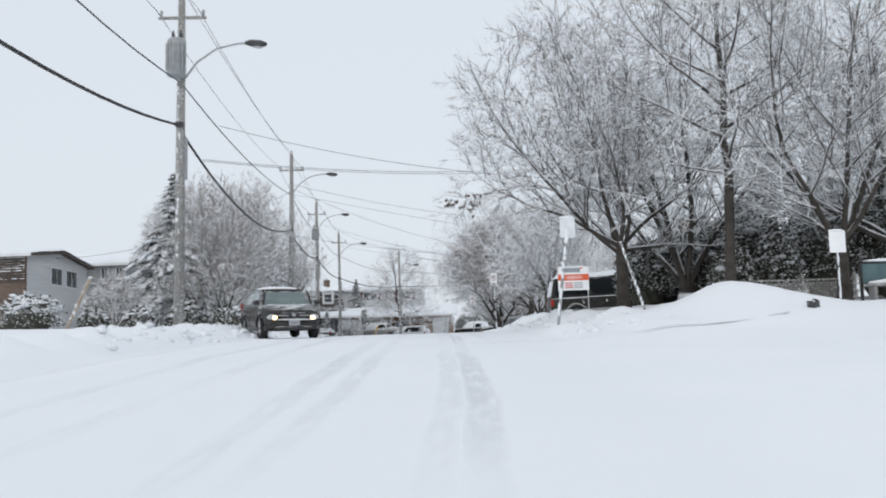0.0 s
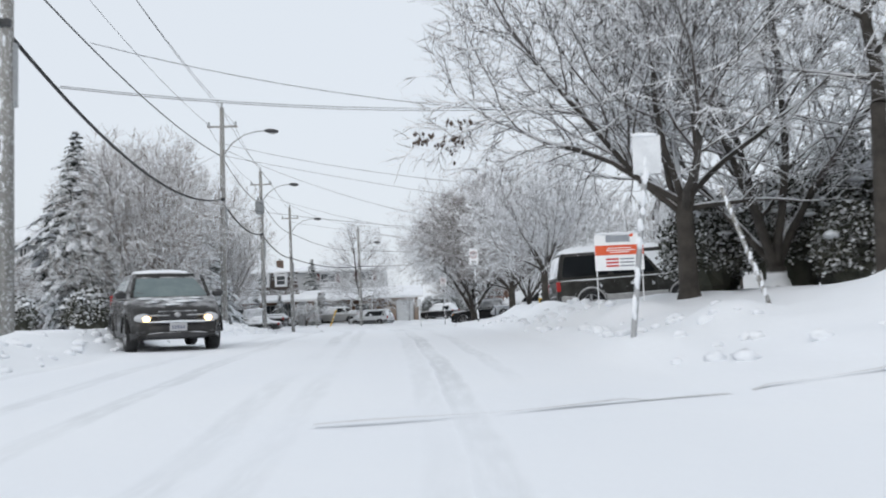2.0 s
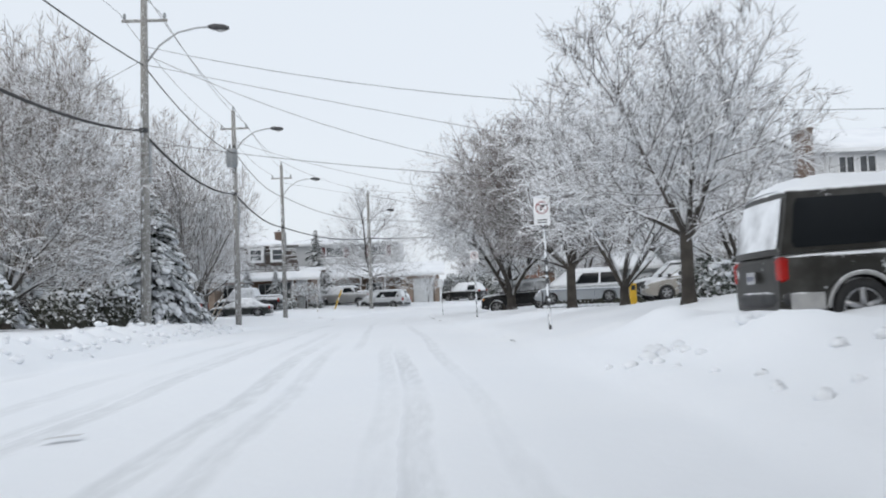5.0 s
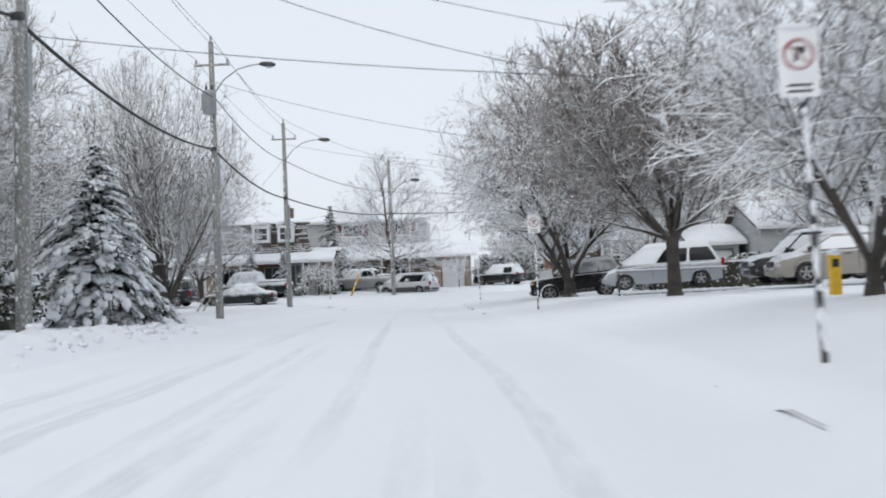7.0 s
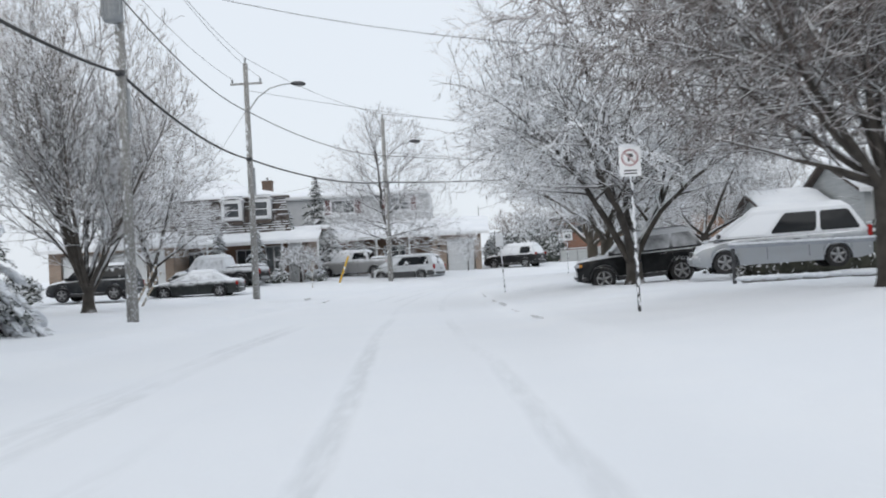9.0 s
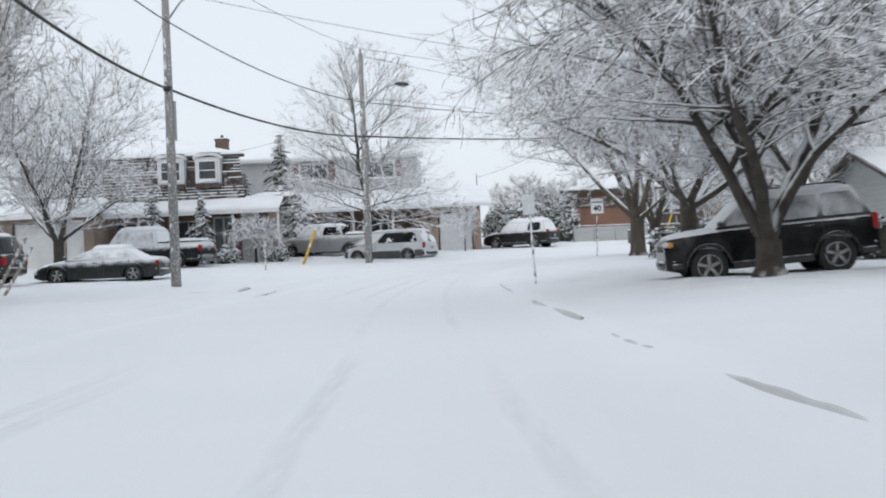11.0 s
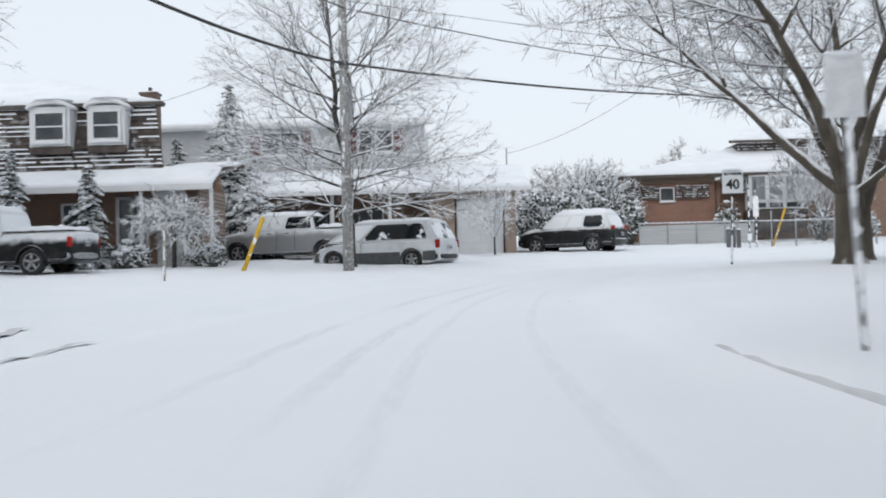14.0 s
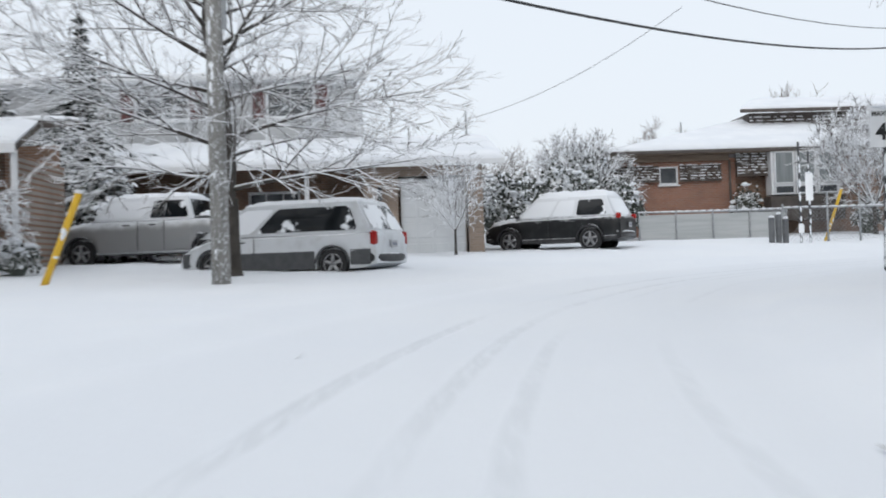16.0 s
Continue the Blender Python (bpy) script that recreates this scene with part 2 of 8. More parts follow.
# ---------------------------------------------------------------- small mesh kit
class Kit:
    """Collects vertices and faces of one mesh."""

    def __init__(self):
        self.v, self.f = [], []

    def add(self, verts, faces):
        n = len(self.v)
        self.v.extend(verts)
        self.f.extend(tuple(n + i for i in f) for f in faces)
        return self

    def box(self, c, s, m=None):
        x, y, z = (k / 2 for k in s)
        vs = [Vector((i * x, j * y, k * z)) + Vector(c) for k in (-1, 1) for j in (-1, 1) for i in (-1, 1)]
        if m:
            vs = [m @ v for v in vs]
        return self.add([tuple(v) for v in vs], [(0, 2, 3, 1), (4, 5, 7, 6), (0, 1, 5, 4), (2, 6, 7, 3), (0, 4, 6, 2), (1, 3, 7, 5)])

    def slab(self, c, s, b=0.02):
        """A box with chamfered edges."""
        x, y, z = (k / 2 for k in s)
        b = min(b, x * 0.9, y * 0.9, z * 0.9)
        rings = [(x - b, y - b, -z), (x, y, -z + b), (x, y, z - b), (x - b, y - b, z)]
        vs = []
        for rx, ry, rz in rings:
            c2 = min(b, rx * 0.5, ry * 0.5)
            for px, py in ((rx, ry - c2), (rx - c2, ry), (-rx + c2, ry), (-rx, ry - c2), (-rx, -ry + c2), (-rx + c2, -ry), (rx - c2, -ry), (rx, -ry + c2)):
                vs.append((c[0] + px, c[1] + py, c[2] + rz))
        fs = [tuple(range(7, -1, -1)), tuple(range(24, 32))]
        for r in range(3):
            fs += [(r * 8 + i, r * 8 + (i + 1) % 8, r * 8 + 8 + (i + 1) % 8, r * 8 + 8 + i) for i in range(8)]
        return self.add(vs, fs)

    def tube(self, pts, radii, n=6, cap=True, phase=0.0):
        pts = [Vector(p) for p in pts]
        vs, fs = [], []
        ref = None
        for i, p in enumerate(pts):
            d = (pts[min(i + 1, len(pts) - 1)] - pts[max(i - 1, 0)])
            d = d.normalized() if d.length > 1e-9 else Vector((0, 0, 1))
            if ref is None:
                ref = d.orthogonal().normalized()
            ref = (ref - d * ref.dot(d))
            ref = ref.normalized() if ref.length > 1e-6 else d.orthogonal().normalized()
            o = d.cross(ref)
            for k in range(n):
                a = phase + 2 * math.pi * k / n
                vs.append(tuple(p + (ref * math.cos(a) + o * math.sin(a)) * radii[i]))
        for i in range(len(pts) - 1):
            fs += [(i * n + k, i * n + (k + 1) % n, (i + 1) * n + (k + 1) % n, (i + 1) * n + k) for k in range(n)]
        if cap:
            fs += [tuple(range(n - 1, -1, -1)), tuple(range((len(pts) - 1) * n, len(pts) * n))]
        return self.add(vs, fs)

    def cyl(self, a, b, r, n=12, r2=None):
        return self.tube([a, b], [r, r if r2 is None else r2], n)

    def blob(self, c, s, n=8, m=5, rough=0.0, seed=0):
        """A lumpy ellipsoid."""
        rnd = random.Random(seed)
        vs, fs = [], []
        for j in range(m + 1):
            th = math.pi * j / m
            for i in range(n):
                ph = 2 * math.pi * (i + 0.5 * (j % 2)) / n
                k = 1 + rnd.uniform(-rough, rough)
                vs.append((c[0] + s[0] * k * math.sin(th) * math.cos(ph), c[1] + s[1] * k * math.sin(th) * math.sin(ph), c[2] + s[2] * k * math.cos(th)))
        for j in range(m):
            fs += [(j * n + i, j * n + n + i, j * n + n + (i + 1) % n, j * n + (i + 1) % n) for i in range(n)]
        return self.add(vs, fs)

    def prism(self, poly, axis, a, b):
        """A polygon in the plane across axis, drawn out from a to b."""
        def at(p, w):
            q = list(p)
            q.insert(axis, w)
            return tuple(q)
        n = len(poly)
        vs = [at(p, a) for p in poly] + [at(p, b) for p in poly]
        return self.add(vs, [tuple(range(n)), tuple(range(2 * n - 1, n - 1, -1))] + [(i, i + n, (i + 1) % n + n, (i + 1) % n) for i in range(n)])

    def sheet(self, rows):
        """A grid of points as rows of equal length."""
        n = len(rows[0])
        vs = [tuple(p) for r in rows for p in r]
        return self.add(vs, [(j * n + i, j * n + i + 1, j * n + n + i + 1, j * n + n + i) for j in range(len(rows) - 1) for i in range(n - 1)])

    def mesh(self, name, mat, smooth=False, fix=True):
        me = bpy.data.meshes.new(name)
        me.from_pydata(self.v, [], self.f)
        if fix:
            bm = bmesh.new()
            bm.from_mesh(me)
            bmesh.ops.recalc_face_normals(bm, faces=bm.faces)
            bm.to_mesh(me)
            bm.free()
        if smooth:
            me.polygons.foreach_set("use_smooth", [True] * len(me.polygons))
        if mat:
            me.materials.append(mat)
        return me


def part(name, kit, mat, parent=None, label="", smooth=False, fix=True, weld=False, kind=""):
    ob = new(name, kit.mesh(name, mat, smooth, fix))
    if weld:
        bm = bmesh.new()
        bm.from_mesh(ob.data)
        bmesh.ops.remove_doubles(bm, verts=bm.verts, dist=0.0005)
        bm.to_mesh(ob.data)
        bm.free()
    if kind:
        ob["kind"] = kind
    ob.parent = parent
    if label:
        ob["label"] = label
    return ob


def thing(name, m, label, category, group="", kind=""):
    ob = new(name)
    ob.empty_display_size = 0.2
    ob.matrix_basis = m
    return tagged(ob, label, category, group, kind)


# ---------------------------------------------------------------- the lie of the land
PY = np.array([p[1][1] for p in PATH])
PX = np.array([p[1][0] for p in PATH])
PZ = np.array([p[1][2] for p in PATH])
LINE_X = np.polyfit(PY, PX, 3)
LINE_Z = np.polyfit(PY, PZ, 5)


def line_x(y):
    yc = np.clip(y, 4.7, 106.8)
    return np.polyval(LINE_X, yc) - (y - yc) * 0.045


def road_z(y):
    yc = np.clip(y, 4.7, 106.8)
    return np.polyval(LINE_Z, yc) - 0.97 + np.where(y < 4.7, (y - 4.7) * 0.06, 0) + 0.031 * np.clip(y - 106.8, 0, 60)


def polyline(pts, step=1.0):
    """A smooth line through points."""
    p = np.array(pts, float)
    d = np.r_[0, np.cumsum(np.hypot(*np.diff(p, axis=0).T))]
    s = np.arange(0, d[-1], step)
    for _ in range(2):
        x, y = np.interp(s, d, p[:, 0]), np.interp(s, d, p[:, 1])
    k = np.ones(7) / 7
    xs, ys = np.convolve(np.pad(x, 3, 'edge'), k, 'valid'), np.convolve(np.pad(y, 3, 'edge'), k, 'valid')
    return np.stack([xs, ys], 1)


STRAIGHT = np.arange(-60.0, 100.0, 4.0)
KERB_R = polyline([(line_x(y) + 2.35, y) for y in STRAIGHT] + [(-1.5, 104), (-1.5, 109), (-1.05, 114), (-0.3, 117.2), (1.0, 120.6), (3.8, 124.8), (8.5, 127.2), (15, 128.6), (90, 140)])
KERB_L = polyline([(line_x(y) - 5.35, y) for y in STRAIGHT] + [(-8.35, 104), (-7.6, 109), (-6.3, 114.5), (-4.5, 120), (-1.2, 126.4), (4, 130.8), (12, 134), (90, 147)])


def near_line(x, y, line):
    """Distance to a line, positive on its right."""
    best = np.full(x.shape, 1e9)
    side = np.zeros(x.shape)
    for a, b in zip(line[:-1], line[1:]):
        d = b - a
        n = np.hypot(*d)
        t = np.clip(((x - a[0]) * d[0] + (y - a[1]) * d[1]) / (n * n), 0, 1)
        px, py = x - a[0] - t * d[0], y - a[1] - t * d[1]
        r = np.hypot(px, py)
        cr = (d[1] * px - d[0] * py) / n
        hit = r < best
        best = np.where(hit, r, best)
        side = np.where(hit, np.where(cr >= 0, 1.0, -1.0), side)
    return best * side


def smooth(v, a, b):
    t = np.clip((v - a) / (b - a), 0, 1)
    return t * t * (3 - 2 * t)


def waves(x, y, seed, size):
    """Cheap smooth noise, about -1 to 1."""
    r = np.random.RandomState(seed)
    out = 0
    for _ in range(7):
        a, ph, k = r.uniform(0, 2 * math.pi), r.uniform(0, 6.28), r.uniform(0.6, 1.7) * 2 * math.pi / size
        out = out + np.sin((x * math.cos(a) + y * math.sin(a)) * k + ph)
    return out / 3.2


def land(x, y, full=False):
    x, y = np.atleast_1d(np.asarray(x, float)), np.atleast_1d(np.asarray(y, float))
    r, l = near_line(x, y, KERB_R), -near_line(x, y, KERB_L)      # both negative on the road
    z = road_z(y)
    on_right, on_left = r > 0, l > 0
    # right verge: a kerb, then a bank that is high by the side street and dies away up the hill
    side = smooth(y, 21.5, 27.5)
    high = 0.56 + 0.14 * smooth(y, 40, 50) - 0.42 * smooth(y, 46, 70) - 0.12 * smooth(y, 88, 104)
    zr = 0.11 * smooth(r, 0.0, 0.22) * side + high * side * smooth(r, 0.6, 4.2) + 0.012 * np.clip(r - 4, 0, 40)
    zr -= 0.12 * smooth(r, 1.9, 3.4) * np.exp(-((y - 46) / 3.2) ** 4)       # the van's drive
    zr += 0.39 * np.exp(-((x - 6.79) / 1.1) ** 2 - ((y - 27.48) / 2.32) ** 2)       # ploughed mound at the corner
    zr -= 0.18 * smooth(x, 7.61, 9.66) * (1 - smooth(y, 34, 40))
    zr += 0.12 * np.exp(-((x - 3.2) / 0.8) ** 2 - ((y - 28.0) / 1.2) ** 2)       # snow heaped round the sign post
    ridge = np.exp(-((r - 1.6) / 0.8) ** 2) * side * (1 - smooth(y, 46, 57))
    zr += ridge * (0.14 + 0.15 * smooth(y, 30, 37) + 0.10 * waves(x, y, 3, 2.2))
    zr += smooth(r, 0.2, 2) * 0.025 * waves(x, y, 4, 1.7)
    # left verge: ploughed heaps along the lower stretch
    heap = np.exp(-((l - 1.0) / 0.6) ** 2) * smooth(y, 14, 22) * (1 - smooth(y, 66, 80))
    zl = 0.13 * smooth(l, 0.0, 0.25) + 0.26 * smooth(l, 0.4, 2.5) * (1 - smooth(y, 64, 80)) + heap * (0.20 + 0.14 * waves(x, y, 5, 1.6)) + 0.018 * np.clip(l - 2, 0, 30)
    zl += smooth(l, 0.2, 2) * 0.02 * waves(x, y, 6, 1.9)
    z = z + np.where(on_right, zr, 0) + np.where(on_left & ~on_right, zl, 0)
    z = z + 0.010 * waves(x, y, 7, 5.0)
    if full:
        return z, r, l
    return z


def on_land(x, y):
    return float(land(x, y)[0])


def ground_sheet():
    def steps(a, b, step, far):
        mid = list(np.arange(a, b, step))
        lo, hi, s = [a], [mid[-1]], step
        while lo[-1] > -far:
            s *= 1.35
            lo.append(lo[-1] - s)
        s = step
        while hi[-1] < far:
            s *= 1.35
            hi.append(hi[-1] + s)
        return np.array(lo[:0:-1] + mid + hi[1:])
    xs, ys = steps(-15, 12, 0.24, 2500), steps(2, 136, 0.42, 2500)
    gx, gy = np.meshgrid(xs, ys)
    z, r, l = land(gx.ravel(), gy.ravel(), True)
    n = len(xs)
    k = Kit()
    k.v = list(zip(gx.ravel().tolist(), gy.ravel().tolist(), z.tolist()))
    k.f = [(j * n + i, j * n + i + 1, j * n + n + i + 1, j * n + n + i) for j in range(len(ys) - 1) for i in range(n - 1)]
    ob = part("ground", k, M_GROUND, None, "", True, False)
    at = ob.data.attributes.new("across", 'FLOAT', 'POINT')
    at.data.foreach_set("value", (r / (r + l - 1e-6)).astype(np.float32).clip(-5, 5))
    return tagged(ob, "snow-covered street and lawns with packed wheel tracks", "ground", kind="structure")


ground_sheet()


def kerb_strip(name, line, lo, hi, off, lift, seed):
    """A kerb edge under snow, its shading drawn here and there as a thin grey strip."""
    k, rows = Kit(), []
    for (x, y), (x2, y2) in zip(line[:-1], line[1:]):
        if lo <= y <= hi and x < 16:
            for t in (0, 0.2, 0.4, 0.6, 0.8):
                px, py = x + (x2 - x) * t, y + (y2 - y) * t
                d = Vector((x2 - x, y2 - y, 0)).normalized()
                nx, ny = d.y, -d.x
                h = lift + 0.016 * float(waves(np.array(px), np.array(py), seed, 5.0)) + 0.012 * float(waves(np.array(px), np.array(py), seed + 40, 0.9))
                z = on_land(px + nx * off, py + ny * off)
                rows.append([(px + nx * (off - 0.02), py + ny * (off - 0.02), z - 0.1), (px + nx * off, py + ny * off, z + h), (px + nx * (off + 0.028), py + ny * (off + 0.028), z + h + 0.008), (px + nx * (off + 0.05), py + ny * (off + 0.05), z - 0.1)])
    k.sheet(rows)
    return tagged(part(name, k, M_SLUSH_SHADE, None, "", False, False), "kerb edge under snow, its shading drawn as a grey strip", "kerb", kind="structure")


for lo, hi, off, lift, seed in ((60.8, 65.4, 0.0, 0.002, 22), (79.6, 86.2, 0.10, 0.004, 11), (88.0, 94.8, 0.15, 0.009, 23), (98.6, 103.6, 0.15, -0.001, 24)):
    kerb_strip("kerb", KERB_R, lo, hi, off, lift, seed)
kerb_strip("kerb", KERB_L, 85.8, 92.2, -0.04, -0.006, 12)


# ---------------------------------------------------------------- trees
def rod(vs, fs, pts, radii, n):
    """A light tube for twigs."""
    base = len(vs)
    m = len(pts)
    for i in range(m):
        a, b = pts[max(i - 1, 0)], pts[min(i + 1, m - 1)]
        d = (b - a).normalized()
        o = Vector((0, 0, 1)) if abs(d.z) < 0.95 else Vector((1, 0, 0))
        s = d.cross(o).normalized()
        o = s.cross(d)
        for k in range(n):
            t = 2 * math.pi * k / n + math.pi / 2
            q = pts[i] + (s * math.cos(t) + o * math.sin(t)) * radii[i]
            vs.append((q.x, q.y, q.z))
    for i in range(m - 1):
        for k in range(n):
            fs.append((base + i * n + k, base + i * n + (k + 1) % n, base + (i + 1) * n + (k + 1) % n, base + (i + 1) * n + k))


def turned(d, angle, rnd):
    """A direction that leaves d by an angle, to a random side."""
    s = d.orthogonal().normalized()
    s.rotate(Matrix.Rotation(rnd.uniform(0, 2 * math.pi), 3, d))
    v = (d * math.cos(angle) + s * math.sin(angle)).normalized()
    return v


def strands(starts, ends, r0, r1):
    """Three-sided twigs, one edge up, from arrays of their ends: vertices and faces."""
    d = ends - starts
    d /= np.maximum(np.linalg.norm(d, axis=1, keepdims=True), 1e-6)
    up = np.where(np.abs(d[:, 2:3]) < 0.95, np.array([[0, 0, 1.0]]), np.array([[1.0, 0, 0]]))
    s = np.cross(d, up)
    s /= np.linalg.norm(s, axis=1, keepdims=True)
    o = np.cross(s, d)
    rings, flip = [], np.where(np.random.default_rng(len(starts)).random((len(starts), 1)) < 0.28, -1.0, 1.0)
    o, s = o * flip, s * flip
    for c, r in ((starts, r0), (ends, r1)):
        for k in range(3):
            t = 2 * math.pi * k / 3 + math.pi / 2
            rings.append(c + (s * math.cos(t) + o * math.sin(t)) * r)
    v = np.stack(rings, 1).reshape(-1, 3)
    b = np.arange(len(starts))[:, None] * 6
    f = np.concatenate([b + np.array([k, (k + 1) % 3, 3 + (k + 1) % 3, 3 + k]) for k in range(3)], 1).reshape(-1, 4)
    return v, f


def bare_tree(label, x, y, height, spread, seed, trunk_r=0.17, fork=2.0, base=2.2, n=9000, tl=0.5, twig=0.008, wood=None, um=0.4, low=0.55, leader=False, lean=(0, 0), off=(0, 0), droop=0.0, z=None,
              category="tree", group="", limbs=6, rise=(20, 70), lift=0.015, gap2=0.42, gap3=0.26, side=(32, 58), sub=0.55, wind=0.07, spray=(25, 60), clear=0.16, tilt=0.0, bark=None):
    """A bare tree: limbs leave the fork and grow out to the crown's edge, branches leave the limbs to alternate sides, shoots leave the branches, twigs clothe them."""
    rnd = random.Random(seed)
    z = on_land(x, y) - 0.08 if z is None else z
    root = thing("tree", pose(x, y, z), label, category, group)
    lobes = [(rnd.randint(2, 5), rnd.uniform(0, 6.28), rnd.uniform(1, 4), rnd.uniform(0.03, 0.07)) for _ in range(4)]

    def reach(u, ph):
        if u < um:
            r = low + (1 - low) * (max(u, 0.0) / um) ** 0.7
        else:
            r = math.sqrt(max(0.0, 1 - ((u - um) / (1.001 - um)) ** 2))
        return spread * r * (1 + sum(k * math.sin(m * ph + a + b * u * 3) for m, a, b, k in lobes))

    def inside(p):
        u = (p.z - base) / (height - base)
        if u > 1 or p.z < base - 0.5:
            return u <= 1 and math.hypot(p.x, p.y) < spread * 0.35
        c = 0.4 + 0.6 * u
        dx, dy = p.x - off[0] * c, p.y - off[1] * c
        return math.hypot(dx, dy) < reach(u, math.atan2(dy, dx))

    def grow(p, d, most, step, up, noise, floor_z=0.0):
        pts, far = [p], 0.0
        while far < most:
            d = Vector((d.x + rnd.gauss(0, noise), d.y + rnd.gauss(0, noise), d.z + rnd.gauss(0, noise * 0.8) + up * step)).normalized()
            q = pts[-1] + d * step
            if not inside(q) and (len(pts) > 2 or far > 0.25) or floor_z and q.z < floor_z and q.z < pts[-1].z:
                break
            pts.append(q)
            far += step
        return pts, far

    def fork_off(pts, at, roll, angle):
        i = min(int(at), len(pts) - 2)
        p = pts[i].lerp(pts[i + 1], at - i)
        e = (pts[i + 1] - pts[i]).normalized()
        s = e.cross(Vector((0, 0, 1)))
        s = s.normalized() if s.length > 0.05 else Vector((1, 0, 0))
        s.rotate(Matrix.Rotation(roll, 3, e))
        return p, (e * math.cos(angle) + s * math.sin(angle)).normalized()

    big, mid, fine = ([], []), ([], []), ([], [])

    def lay(pts, r0, r1):
        m = len(pts) - 1
        rr = [r0 + (r1 - r0) * (i / m) ** 0.8 for i in range(m + 1)]
        start = 0
        for s in range(1, m + 1):
            k0, k1 = (0 if r > 0.045 else 1 if r > 0.013 else 2 for r in (rr[start], rr[s]))
            if k0 != k1 or s == m:
                store = (big, mid, fine)[k0]
                rod(store[0], store[1], pts[start:s + 1], rr[start:s + 1], (8, 5, 3)[k0])
                start = s
        return rr

    top = Vector((lean[0], lean[1], fork))
    trunk = [Vector((0, 0, 0)), Vector((lean[0] * 0.05, lean[1] * 0.05, 0.25)), Vector((lean[0] * 0.4, lean[1] * 0.4, fork * 0.5)), top]
    rod(big[0], big[1], trunk, [trunk_r * 1.5, trunk_r * 1.12, trunk_r, trunk_r * 0.95], 10)
    first = []                                   # limbs: points, length, radii
    if leader:
        m = 14
        stem = [top + Vector((rnd.gauss(0, 0.05) + tilt * (height - fork) * i / m, rnd.gauss(0, 0.05), (height - fork) * (i / m) * 0.99)) for i in range(m + 1)]
        rr = lay(stem, trunk_r * 0.95, 0.012)
        for j in range(limbs):
            f = 0.01 + 0.95 * (j + 0.6 * rnd.random()) / limbs
            p, _ = fork_off(stem, f * m, 0, 0)
            a = j * 2.4 + rnd.uniform(-0.3, 0.3)
            el = radians(rise[0] + (rise[1] - rise[0]) * f + rnd.uniform(-6, 6))
            pts, far = grow(p, Vector((math.cos(a) * math.cos(el), math.sin(a) * math.cos(el), math.sin(el))), 9, 0.35, lift * (1 - 0.6 * f), wind * 0.7)
            if far > 0.5:
                first.append((pts, far, lay(pts, min(rr[int(f * m)] * 0.62, 0.010 + far * 0.0105), twig)))
    else:
        for j in range(limbs):
            a = 6.2832 * j / limbs + seed + rnd.uniform(-0.3, 0.3)
            el = radians(rise[0] + (rise[1] - rise[0]) * ((j * 0.618 + 0.2) % 1.0) + rnd.uniform(-5, 5))
            p = top - Vector((0, 0, rnd.uniform(0, 0.22) * fork))
            pts, far = grow(p, Vector((math.cos(a) * math.cos(el), math.sin(a) * math.cos(el), math.sin(el))), height * 1.3, 0.4, lift, wind)
            if far > 0.5:
                first.append((pts, far, lay(pts, trunk_r * rnd.uniform(0.50, 0.68) * (4 / limbs) ** 0.25, twig * 1.2)))
    clad = []                                    # what carries twigs
    for pts, far, rr in first:
        m, a = len(pts) - 1, rnd.uniform(0, 6.28)
        clad.append((pts, far, 0.45))
        s = far * clear + rnd.uniform(0, gap2)
        while s < far:
            f = s / far
            a += 2.4
            p, d = fork_off(pts, f * m, a + rnd.uniform(-0.4, 0.4), radians(rnd.uniform(*side)))
            most = far * sub * (1.15 - 0.75 * f) * rnd.uniform(0.55, 1.1) + 0.35
            q, ln = grow(p, d, most, 0.3, lift * 1.1 - droop, wind, base - 0.3)
            if ln > 0.25:
                r2 = lay(q, min(rr[int(f * m)] * 0.6, 0.010 + 0.010 * ln), twig)
                clad.append((q, ln, 0.1))
                b, t, m2 = rnd.uniform(0, 6.28), rnd.uniform(0.1, 0.1 + gap3), len(q) - 1
                while t < ln:
                    g = t / ln
                    b += 2.5
                    p3, d3 = fork_off(q, g * m2, b + rnd.uniform(-0.5, 0.5), radians(rnd.uniform(*side)))
                    w, l3 = grow(p3, d3, (ln * 0.5 * (1.1 - 0.7 * g) + 0.25) * rnd.uniform(0.5, 1.15), 0.24, lift - droop, wind * 1.2, base - 0.3)
                    if l3 > 0.2:
                        lay(w, min(r2[int(g * m2)] * 0.7, 0.006 + 0.008 * l3), twig)
                        clad.append((w, l3, 0.0))
                    t += gap3 * rnd.uniform(0.7, 1.3)
            s += gap2 * rnd.uniform(0.7, 1.3)
    # twigs, spread evenly along what carries them
    g = np.random.default_rng(seed)
    A = np.array([tuple(q) for pts, _, s in clad for i, q in enumerate(pts[:-1]) if i >= s * (len(pts) - 1)])
    B = np.array([tuple(pts[i + 1]) for pts, _, s in clad for i in range(len(pts) - 1) if i >= s * (len(pts) - 1)])
    ends = np.array([i + 2 == len(pts) for pts, _, s in clad for i in range(len(pts) - 1) if i >= s * (len(pts) - 1)])
    w = np.linalg.norm(B - A, axis=1) * (1 + 1.2 * ends)
    pick = g.choice(len(A), n, p=w / w.sum())
    q = A[pick] + (B - A)[pick] * g.random((n, 1))
    e = (B - A)[pick]
    e /= np.linalg.norm(e, axis=1, keepdims=True)
    s = g.normal(size=(n, 3))
    s -= e * (s * e).sum(1, keepdims=True)
    s /= np.linalg.norm(s, axis=1, keepdims=True)
    ang = np.radians(g.uniform(spray[0], spray[1], (n, 1)))
